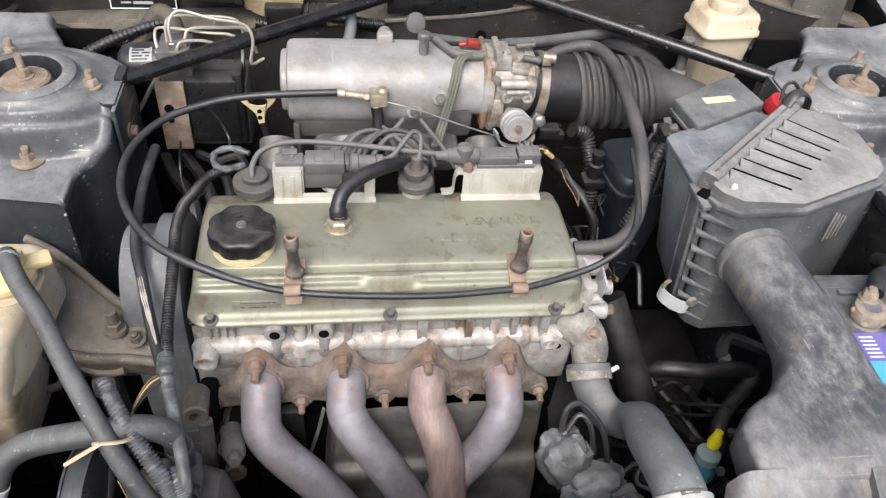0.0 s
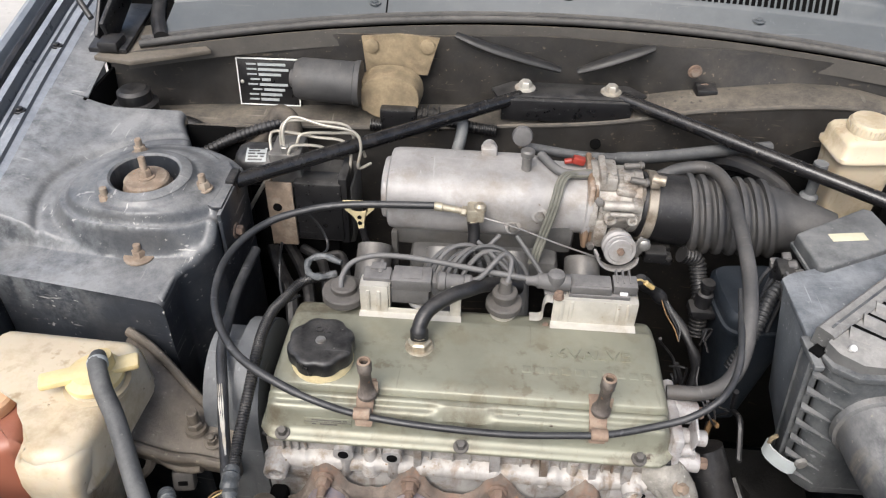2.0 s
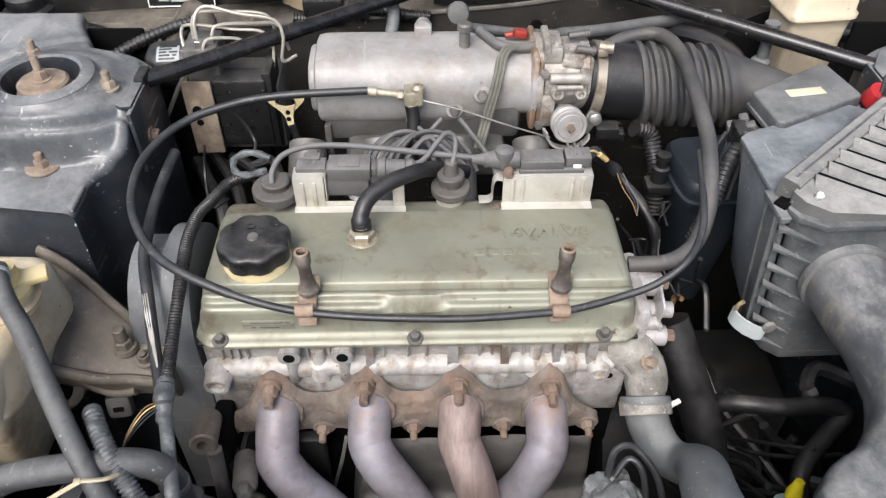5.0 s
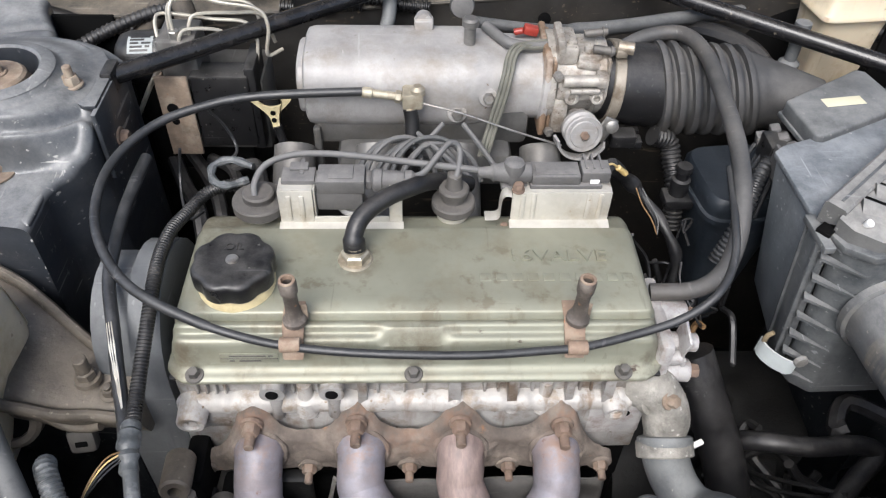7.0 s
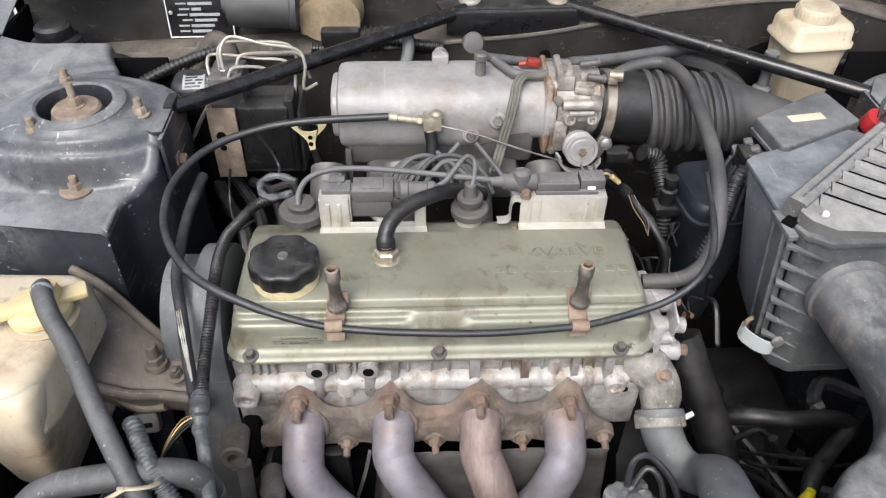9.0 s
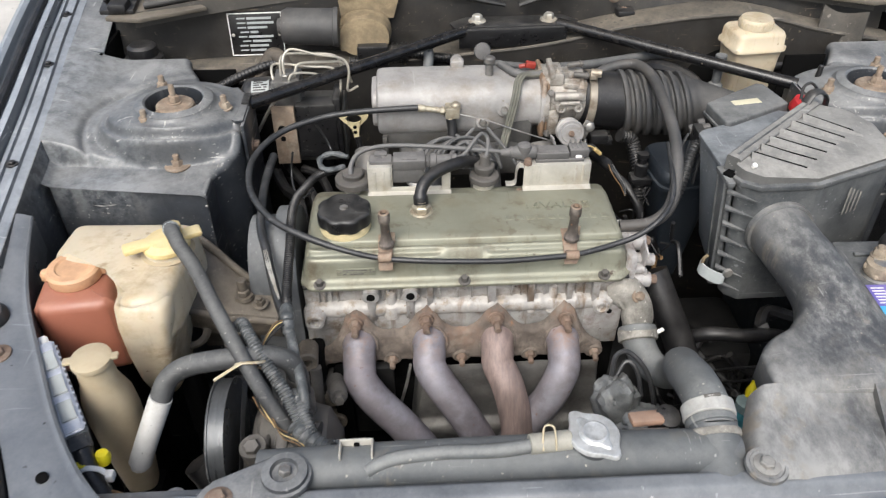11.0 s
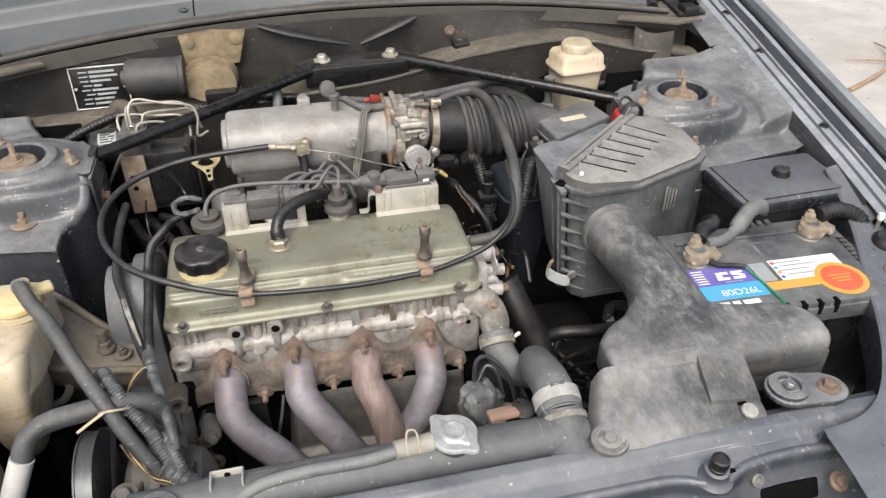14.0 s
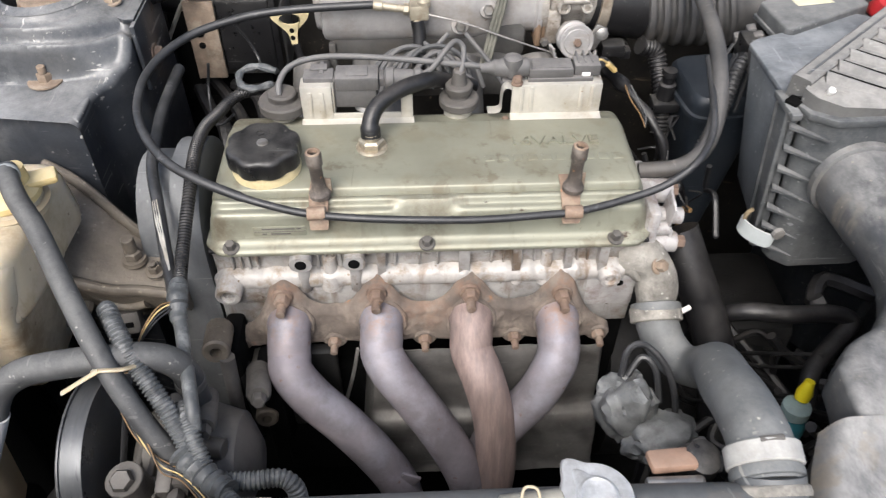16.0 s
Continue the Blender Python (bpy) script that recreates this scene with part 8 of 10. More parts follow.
for i, c in enumerate(sn_c[0]):
    u = i / 3
    w, hh, p = mix_v([(k, q[1][0], q[1][1], q[2]) for k, q in enumerate(SN)], u)
    rings.append(oval(c, (1, 0, 0), (0, 0, 1), w, hh, 48, p))
part("duct", loft(rings), SNORK, snork, sharp=55)
part("collar_bead", lathe((0.294, 0.582, 0.850), (0, -1, 0.05), [(0.0385, 0), (0.0425, 0.003), (0.0418, 0.010), (0.0385, 0.012)], 40), SNORK, snork)
def panel_top(u, v):
    """Moulded cover: dips to the support in front, sweeps up in a hollow under the box, with a soft crease."""
    w = 0.200 - 0.010 * v
    x = 0.1265 + 0.034 * v ** 1.4 + (w - 0.028 * v ** 1.4) * u
    y = 0.2190 + 0.010 * u * u + 0.098 * v
    crease = 0.0045 / (1 + math.exp(-(x - 0.180 - 0.030 * v) / 0.004))
    rise = 0.014 * max(0.0, (v - 0.62) / 0.38) ** 1.8
    round_l = 0.020 * max(0.0, 1 - u / 0.10) ** 2.2
    return (x, y, 0.8455 + 0.0040 * math.sin(math.pi * v) - crease * 0.8 - 0.005 * max(0.0, 1 - v / 0.10) + rise - round_l)
part("front_panel", sheet(panel_top, 44, 24, 0.003), SNORK, snork, "moulded cover over the radiator end")
part("panel_slot", box(0.2980, 0.3080, 0.2440, 0.2475, 0.8455, 0.8485, 0.001), DARK, snork)
part("panel_seat", lathe((0.1465, 0.2325, 0.8450), (0, -0.05, 1), [(0.0200, -0.002), (0.0190, 0.0010), (0.0160, 0.0018), (0.0150, 0.0006), (0.002, 0.0004)], 28), SNORK, snork)
part("panel_fold", loft([[(0.130, 0.222, 0.826), (0.131, 0.228, 0.78), (0.165, 0.30, 0.77), (0.164, 0.31, 0.838)], [(0.1268, 0.221, 0.826), (0.127, 0.228, 0.78), (0.160, 0.302, 0.77), (0.1605, 0.312, 0.838)]]), SNORK, snork)
part("raised_tab", loft([[(0.270, 0.252, 0.844), (0.326, 0.246, 0.844), (0.340, 0.318, 0.844), (0.284, 0.318, 0.844)], [(0.271, 0.254, 0.8490), (0.325, 0.248, 0.8490), (0.339, 0.314, 0.8575), (0.285, 0.314, 0.8575)]]), SNORK, snork)
part("end_cap", merge(box(0.4530, 0.4585, 0.316, 0.368, 0.790, 0.842, 0.003), box(0.340, 0.4570, 0.3060, 0.3110, 0.786, 0.836, 0.003)), SNORK, snork, "dusty lower skirt of the box")
bolt(snork, (0.1465, 0.2325, 0.8455), r=0.0072, h=0.0055, washer=0.0125, material=PANELNUT, name="push_bolt")
part("white_stud", lathe((0.3035, 0.2330, 0.8475), (0.1, -0.15, 1), [(0.0085, 0), (0.0090, 0.003), (0.0080, 0.0045), (0.0050, 0.0042), (0.0045, 0.006), (0.002, 0.0065)], 20), STUDGREY, snork, "pale push stud")

# ---------------------------------------------------------------- battery
bat = thing("battery", (0.48, 0.455, 0.62), "dusty black car battery with coloured labels", "battery")
turn = lambda bm: turned(bm, (0.475, 0.455, 0.80), 0, 0, -2)
part("case", turn(box(0.349, 0.598, 0.373, 0.541, 0.625, 0.838, 0.005)), BLACK, bat)
lid_b = part("lid", turn(merge(box(0.345, 0.602, 0.369, 0.545, 0.832, 0.853, 0.004), box(0.345, 0.602, 0.366, 0.372, 0.824, 0.846, 0.002))), GREYPLASTIC, bat)
part("lid_notch", turn(merge(*[box(0.395 + 0.022 * k, 0.401 + 0.022 * k, 0.3655, 0.376, 0.836, 0.8545, 0.001) for k in range(6)])), DARK, lid_b)
def flat_print(x0, x1, y0, y1, m, name, dz=0.0):
    return part(name, turn(box(x0, x1, y0, y1, 0.8532 + dz, 0.8536 + dz, 0)), m, lid_b)


flat_print(0.350, 0.434, 0.424, 0.460, PURPLE, "purple_label")
flat_print(0.350, 0.434, 0.396, 0.424, CYAN, "blue_label")
flat_print(0.436, 0.458, 0.420, 0.458, PALEGREY, "grey_label")
flat_print(0.464, 0.560, 0.418, 0.460, PRINT, "white_label")
flat_print(0.436, 0.560, 0.402, 0.418, AMBER, "amber_label")
part("round_label", turn(lathe((0.540, 0.4085, 0.8538), (0, 0, 1), [(0.033, 0), (0.033, 0.0003)], 36)), AMBER, lid_b)
part("round_print", turn(lathe((0.540, 0.4085, 0.8542), (0, 0, 1), [(0.0255, 0), (0.0255, 0.0003)], 36)), REDPRINT, lid_b)
for k in range(3):
    part("text_bar", turn(box(0.524 + 0.003 * k, 0.556 - 0.003 * k, 0.4135 - 0.006 * k, 0.4155 - 0.006 * k, 0.8546, 0.8548, 0)), AMBER, lid_b)
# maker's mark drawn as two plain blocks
part("maker_mark", turn(merge(prism([(0.381, 0.432), (0.384, 0.448), (0.400, 0.448), (0.4005, 0.443), (0.391, 0.443), (0.390, 0.437), (0.399, 0.4365), (0.3985, 0.432)], 0.8538, 0.8542, 0), prism([(0.4035, 0.432), (0.4035, 0.4365), (0.414, 0.4370), (0.4145, 0.4385), (0.404, 0.441), (0.4045, 0.448), (0.421, 0.448), (0.4205, 0.4435), (0.410, 0.443), (0.421, 0.440), (0.420, 0.432)], 0.8538, 0.8542, 0))), PRINT, lid_b)
part("text_bar", turn(box(0.389, 0.413, 0.4268, 0.4288, 0.8538, 0.8541, 0)), PALEGREY, lid_b)
words("80D26L", 0.0165, 0.0001, Matrix.Translation((0.398, 0.4095, 0.854)) @ pose(0, 0, 0, 0, 0, -2), PRINT, lid_b, "size_lettering")
for k in range(6):
    part("text_bar", turn(box(0.353, 0.368, 0.428 + 0.005 * k, 0.430 + 0.005 * k, 0.8538, 0.8541, 0)), PRINT, lid_b)
for x0, x1, y in ((0.362, 0.374, 0.387), (0.378, 0.388, 0.387), (0.392, 0.414, 0.387)):
    part("date_bar", turn(box(x0, x1, y - 0.004, y + 0.004, 0.8536, 0.8540, 0)), PRINT, lid_b)
for x0, x1, y in ((0.470, 0.508, 0.453), (0.474, 0.526, 0.446), (0.470, 0.512, 0.437), (0.476, 0.520, 0.428), (0.440, 0.455, 0.450), (0.440, 0.455, 0.441), (0.440, 0.455, 0.432)):
    part("text_bar", turn(box(x0, x1, y - 0.001, y + 0.001, 0.8538, 0.8541, 0)), PALEGREY, lid_b)
for k, m in enumerate((PURPLE, AMBER, CYAN, REDPRINT)):
    part("pictogram", turn(lathe((0.468, 0.4245 + 0.0095 * k, 0.8538), (0, 0, 1), [(0.0028, 0), (0.0028, 0.0004)], 12)), m, lid_b)
part("lid_ridge", turn(merge(box(0.36, 0.60, 0.512, 0.518, 0.853, 0.857, 0.001), *[box(0.46 + 0.012 * k, 0.467 + 0.012 * k, 0.536, 0.5465, 0.848, 0.858, 0.001) for k in range(5)])), GREYPLASTIC, lid_b)


def terminal(x, y, s, label):
    t = thing("battery_clamp", (x, y, 0.853), label, "battery clamp", "battery clamps")
    part("post", lathe((x, y, 0.853), (0, 0, 1), [(0.018, 0), (0.017, 0.003), (0.0105, 0.004), (0.0095, 0.020)], 20), STEEL, t)
    part("clamp", merge(lathe((x, y, 0.857), (0, 0, 1), [(0.0165, 0), (0.0175, 0.003), (0.0165, 0.014), (0.011, 0.0155)], 18), box(x + s * 0.008 - 0.008, x + s * 0.008 + 0.022, y - 0.012, y + 0.012, 0.859, 0.868, 0.003), rod((x + 0.020, y - 0.016, 0.864), (x + 0.020, y + 0.018, 0.864), 0.004)), CRUST, t, "corroded clamp")
    bolt(t, (x + 0.002, y + 0.012, 0.872), (0, 0.1, 1), r=0.008, h=0.009, stud=0.006, washer=0.010, material=CRUST, name="clamp_bolt")
    part("corrosion", merge(*[lathe((x + 0.014 * math.cos(a), y + 0.014 * math.sin(a), 0.862 + 0.004 * math.sin(3 * a)), (math.cos(a), math.sin(a), 0.5), [(0.005, -0.002), (0.004, 0.003), (0.001, 0.005)], 7) for a in (0.3, 1.7, 2.9, 4.0, 5.2)]), CRUST, t, "crusty corrosion")
    return t


terminal(0.373, 0.482, 1, "corroded brass battery clamp beside the snorkel")
terminal(0.557, 0.502, 1, "corroded brass battery clamp with thick black lead")
solo("battery_lead", tube([(0.385, 0.500, 0.872), (0.400, 0.520, 0.875), (0.418, 0.528, 0.874), (0.43, 0.545, 0.868), (0.44, 0.57, 0.85)], 0.0095, 12), RUBBER, "thick black battery lead over the lid edge", "cable")
solo("battery_lead", tube([(0.392, 0.495, 0.869), (0.425, 0.505, 0.864), (0.452, 0.520, 0.870), (0.480, 0.540, 0.880), (0.505, 0.552, 0.876), (0.520, 0.562, 0.862)], lambda u: 0.0075 if u < 0.4 else 0.0115, 12), GREYHOSE, "grey taped battery lead", "cable")
solo("battery_lead", corrugated([(0.570, 0.512, 0.878), (0.600, 0.515, 0.880), (0.630, 0.505, 0.870), (0.645, 0.480, 0.84)], 0.0115, 0.006, 0.0015), RUBBER, "ribbed black battery lead", "cable")
solo("link_wire", tube([(0.378, 0.480, 0.866), (0.392, 0.462, 0.859), (0.415, 0.457, 0.857), (0.428, 0.452, 0.8565)], 0.0035, 8), RUBBER, "short black wire on the battery lid", "wire")
solo("green_wire", tube([(0.426, 0.453, 0.8565), (0.432, 0.420, 0.8560), (0.436, 0.385, 0.8558), (0.438, 0.366, 0.848), (0.438, 0.360, 0.82)], 0.0014, 6), GREENWIRE, "thin green wire across the battery lid", "wire")
hold = thing("battery_hold_down", (0.61, 0.47, 0.80), "black cross-hatched hold-down by the battery", "bracket")
part("grating", turned(merge(*[box(0.585, 0.640, 0.432 + 0.010 * k, 0.436 + 0.010 * k, 0.845, 0.851, 0.001) for k in range(6)], *[box(0.585 + 0.009 * k, 0.589 + 0.009 * k, 0.430, 0.488, 0.844, 0.850, 0.001) for k in range(7)]), (0.61, 0.46, 0.848), 0, 8, -6), BLACK, hold)
part("rod", rod((0.635, 0.475, 0.70), (0.640, 0.478, 0.885), 0.003), STEEL, hold)
part("rod_cap", lathe((0.640, 0.478, 0.882), (0, 0, 1), [(0.004, 0), (0.005, 0.004), (0.004, 0.010)], 12), WHITE, hold)
part("foot", box(0.60, 0.645, 0.45, 0.49, 0.62, 0.85, 0.004), DARK, hold)
solo("battery_tray", box(0.335, 0.640, 0.36, 0.56, 0.605, 0.626, 0.006), DARK, "dark steel battery tray", "tray")

fuse = thing("fuse_box", (0.57, 0.61, 0.70), "flat black fuse box with a single knob", "fuse box")
part("base", turned(box(0.480, 0.655, 0.552, 0.662, 0.70, 0.868, 0.004), (0.57, 0.61, 0.85), 0, 0, 2), BLACK, fuse)
part("lid", turned(merge(box(0.476, 0.660, 0.548, 0.667, 0.862, 0.884, 0.006), box(0.484, 0.652, 0.557, 0.659, 0.882, 0.887, 0.004)), (0.57, 0.61, 0.87), 0, 0, 2), FUSEGLOSS, fuse)
part("knob", merge(lathe((0.572, 0.610, 0.886), (0, 0, 1), [(0.014, 0), (0.013, 0.004), (0.012, 0.010), (0.009, 0.012)], 8), box(0.560, 0.584, 0.607, 0.613, 0.888, 0.899, 0.002)), BLACK, fuse)

# ---------------------------------------------------------------- brake fluid reservoir
res = thing("brake_fluid_reservoir", (0.385, 0.965, 0.80), "yellowed translucent brake fluid reservoir", "reservoir")
def tank_ring(w, d, z, p=4.0):
    return oval((0.383, 0.968, z), (1, 0.12, 0), (-0.12, 1, 0), w, d, 32, p)


part("tank", loft([tank_ring(0.034, 0.027, 0.80, 6.0), tank_ring(0.036, 0.029, 0.86, 6.0), tank_ring(0.0385, 0.032, 0.915, 7.0), tank_ring(0.0405, 0.0335, 0.928, 7.0), tank_ring(0.0445, 0.037, 0.9300, 7.0), tank_ring(0.0445, 0.037, 0.9355, 7.0), tank_ring(0.0415, 0.034, 0.9375, 7.0), tank_ring(0.0408, 0.0335, 0.9525, 7.0), tank_ring(0.0385, 0.0315, 0.9580, 6.0), tank_ring(0.0320, 0.0275, 0.9600, 5.0), tank_ring(0.026, 0.024, 0.9605)]), CREAM, res, sharp=60)
lid_r = part("cap", lathe((0.381, 0.966, 0.958), (0, 0, 1), [(0.0255, 0), (0.0262, 0.003), (0.0258, 0.014), (0.0235, 0.0175), (0.010, 0.0185)], 36), CREAM, res, "round yellowed screw cap")
for k in range(30):
    a = 2 * math.pi * k / 30
    part("cap_rib", turned(box(0.4066, 0.4078, 0.9653, 0.9667, 0.962, 0.9715, 0), (0.381, 0.966, 0.966), 0, 0, math.degrees(a)), CREAM, lid_r)
solo("brake_cylinder", merge(rod((0.385, 0.90, 0.79), (0.385, 1.05, 0.80), 0.022, n=18), lathe((0.40, 1.03, 0.80), (0, 1, 0), [(0.09, 0), (0.105, 0.01), (0.105, 0.03)], 28)), DARK, "dark brake cylinder below the reservoir", "cylinder")
solo("small_nipple", merge(lathe((0.322, 0.93, 0.86), (0, 0, 1), [(0.012, 0), (0.012, 0.02), (0.007, 0.024), (0.007, 0.05), (0.010, 0.055), (0.009, 0.07)], 16)), GREYPLASTIC, "dusty grey valve beside the reservoir", "valve")
solo("reservoir_wire", tube([(0.440, 0.905, 0.87), (0.446, 0.91, 0.895), (0.454, 0.91, 0.90), (0.462, 0.90, 0.885), (0.46, 0.89, 0.86)], 0.0018, 6), PALEGREY, "thin pale wire behind the air box", "wire")
for k in range(5):
    solo("heater_hose", tube([(0.20 + 0.022 * k, 1.03, 0.86 - 0.01 * k), (0.24 + 0.02 * k, 0.98, 0.89 - 0.012 * k), (0.29 + 0.018 * k, 0.94, 0.88 - 0.015 * k), (0.31 + 0.02 * k, 0.91, 0.83), (0.31 + 0.02 * k, 0.87, 0.75)], 0.011 - 0.001 * k, 9), RUBBER, "dark hose between duct and firewall", "hose", "heater hoses")
solo("heater_pipe", tube([(-0.052, 0.945, 0.920), (0.024, 0.950, 0.908), (0.086, 0.960, 0.902), (0.145, 0.975, 0.900), (0.215, 0.995, 0.900), (0.29, 1.02, 0.895)], lambda u: 0.0065 if u < 0.35 else 0.0085, 12), DARKHOSE, "long dusty black hose along the firewall", "hose")

# ---------------------------------------------------------------- gearbox side clutter
solo("sensor_plug", merge(lathe((0.176, 0.790, 0.80), (0, 0, 1), [(0.010, 0), (0.010, 0.022), (0.007, 0.024), (0.007, 0.032), (0.009, 0.034), (0.008, 0.04)], 16), box(0.160, 0.192, 0.775, 0.800, 0.79, 0.803, 0.003)), BLACK, "upright black sensor plug", "sensor")
solo("wire_loom", tube([(0.078, 0.735, 0.885), (0.095, 0.742, 0.865), (0.110, 0.744, 0.850), (0.128, 0.726, 0.835), (0.141, 0.705, 0.822), (0.152, 0.695, 0.800), (0.151, 0.683, 0.770), (0.150, 0.67, 0.72)], lambda u: (0.0074 if u < 0.3 else 0.0055) + 0.0012 * math.sin(u * 30), 10), RUBBER, "black taped wire bundle beside the head", "loom")
solo("yellow_wire", merge(tube([(0.068, 0.716, 0.900), (0.076, 0.722, 0.896), (0.084, 0.726, 0.888)], 0.0012, 6), rod((0.0820, 0.725, 0.8900), (0.0930, 0.730, 0.8780), 0.0030)), YELLOWCAP, "short yellow sleeved wire at the coil", "wire")
for k, c in enumerate((COPPER, CABLE, LEAD)):
    solo("plug_wire", tube([(0.106 + 0.003 * k, 0.728, 0.862), (0.112 + 0.004 * k, 0.718, 0.850), (0.122 + 0.003 * k, 0.708, 0.838), (0.128, 0.700, 0.826)], 0.0007, 6), c, "thin coloured wire from the taped bundle", "wire", "plug wires")
solo("duct_drain", corrugated([(0.147, 0.829, 0.850), (0.167, 0.832, 0.840), (0.173, 0.819, 0.820), (0.176, 0.798, 0.800), (0.176, 0.78, 0.76)], 0.011, 0.005, 0.0015), BLACK, "ribbed black drain hose", "hose")
rng_w = random.Random(4)
for k in range(16):
    x, y, z = rng_w.uniform(0.11, 0.18), rng_w.uniform(0.62, 0.76), rng_w.uniform(0.76, 0.83)
    pts = [(x, y, z)]
    for j in range(4):
        pts.append((min(0.182, pts[-1][0] + rng_w.uniform(-0.012, 0.02)), pts[-1][1] + rng_w.uniform(-0.03, 0.02), pts[-1][2] + rng_w.uniform(-0.035, 0.012)))
    solo("thin_wire", tube(pts, rng_w.uniform(0.0012, 0.0032), 6, 5), RUBBER if k % 4 else COPPER if k % 8 else CABLE, "thin tangled wire beside the gearbox", "wire", "tangled wires")
for k in range(14):
    x, y, z = rng_w.uniform(0.14, 0.36), rng_w.uniform(0.42, 0.60), rng_w.uniform(0.55, 0.70)
    pts = [(x, y, z)]
    for j in range(4):
        pts.append((pts[-1][0] + rng_w.uniform(-0.02, 0.05), pts[-1][1] + rng_w.uniform(-0.04, 0.03), pts[-1][2] + rng_w.uniform(-0.03, 0.02)))
    solo("lower_wire", tube(pts, rng_w.uniform(0.003, 0.010), 7, 5), RUBBER, "dark hose or wire low in the bay", "wire", "low wires")
solo("lower_hose", tube([(0.150, 0.600, 0.770), (0.165, 0.575, 0.735), (0.185, 0.550, 0.690), (0.20, 0.52, 0.64), (0.21, 0.49, 0.56)], 0.021, 14), RUBBER, "thick black lower hose beside the engine", "hose")
solo("clutch_hose", tube([(0.196, 0.585, 0.60), (0.200, 0.566, 0.665), (0.221, 0.546, 0.700), (0.265, 0.538, 0.702), (0.320, 0.545, 0.692), (0.340, 0.540, 0.682), (0.313, 0.518, 0.672), (0.280, 0.486, 0.670), (0.268, 0.455, 0.655)], 0.0098, 12), RUBBER, "black hose bent low in the bay", "hose")
plug = thing("wiring_connector", (0.252, 0.44, 0.60), "teal and yellow wiring connector", "connector")
part("teal_body", lathe((0.243, 0.434, 0.642), (0.0, 0.1, 1), [(0.011, 0), (0.0145, 0.006), (0.0145, 0.022), (0.010, 0.028)], 20), TEAL, plug)
part("pale_cap", lathe((0.243, 0.437, 0.670), (0.0, 0.1, 1), [(0.010, 0), (0.0135, 0.004), (0.0135, 0.015), (0.009, 0.018)], 20), surf("pale_teal_plastic", (0.28, 0.38, 0.37), 0.5, dust=0.2), plug)
part("yellow_neck", lathe((0.248, 0.444, 0.688), (0.2, 0.3, 1), [(0.0070, 0), (0.0080, 0.008), (0.0055, 0.016), (0.0045, 0.022)], 14), YELLOW, plug)
solo("connector_lead", tube([(0.243, 0.434, 0.646), (0.246, 0.42, 0.56), (0.24, 0.43, 0.45), (0.22, 0.46, 0.30), (0.22, 0.46, 0.216)], 0.006, 8), RUBBER, "black lead down from the connector", "cable")
gear = thing("gearbox", (0.18, 0.64, 0.216), "dark greasy gearbox beside the engine", "gearbox")
part("bell_housing", lathe((0.10, 0.66, 0.50), (1, 0, 0), [(0.14, 0), (0.14, 0.06), (0.11, 0.12), (0.09, 0.20), (0.05, 0.22)], 24), OILBLACK, gear)
part("sump", box(0.10, 0.30, 0.56, 0.72, 0.216, 0.52, 0.03), OILBLACK, gear)
part("selector_cover", box(0.20, 0.34, 0.60, 0.74, 0.30, 0.60, 0.02), OILBLACK, gear)
can = thing("vapour_canister", (0.22, 0.79, 0.60), "dark navy plastic canister under the duct", "canister")
part("body", loft([oval((0.236, 0.790, z), (1, 0.1, 0), (-0.1, 1, 0), w, d, 28, 5.0) for z, w, d in ((0.62, 0.020, 0.026), (0.74, 0.036, 0.040), (0.815, 0.047, 0.050), (0.826, 0.047, 0.050), (0.832, 0.043, 0.046))]), CANISTER, can, sharp=50)
part("seam_band", loft([oval((0.236, 0.790, z), (1, 0.1, 0), (-0.1, 1, 0), w, d, 28, 5.0) for z, w, d in ((0.803, 0.0465, 0.050), (0.804, 0.0495, 0.053), (0.809, 0.0495, 0.053), (0.810, 0.0470, 0.050))]), CANISTER, can)

# ---------------------------------------------------------------- radiator, hoses, front of the bay
rad = thing("radiator", (-0.09, 0.27, 0.215), "dusty black radiator with silver pressure cap", "radiator")
part("top_tank", merge(tube([(-0.325, 0.262, 0.822), (-0.20, 0.264, 0.824), (0.0, 0.264, 0.826), (0.105, 0.262, 0.826), (0.128, 0.262, 0.822)], 0.0240, 24, 4), box(-0.325, 0.128, 0.240, 0.288, 0.780, 0.822, 0.004)), TANKGREY, rad, "rounded grey radiator tank")
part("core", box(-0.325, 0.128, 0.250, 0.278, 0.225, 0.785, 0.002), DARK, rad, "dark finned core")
part("fin", merge(*[box(-0.32, 0.124, 0.2775, 0.2790, 0.40 + 0.008 * k, 0.4035 + 0.008 * k, 0) for k in range(45)]), SHIELD, rad)
neck = part("filler_neck", lathe((-0.0085, 0.266, 0.842), (0, 0, 1), [(0.019, 0), (0.020, 0.004), (0.020, 0.010)], 24), TANKGREY, rad)
cap_r = Vector((-0.0085, 0.266, 0.853))
def ear(r, z):
    return [cap_r + Vector(((r + 0.0085 * max(0, math.cos(2 * (t - 2.15))) ** 6) * math.cos(t), (r + 0.0085 * max(0, math.cos(2 * (t - 2.15))) ** 6) * math.sin(t), z)) for t in np.linspace(0, 2 * math.pi, 64, endpoint=False)]


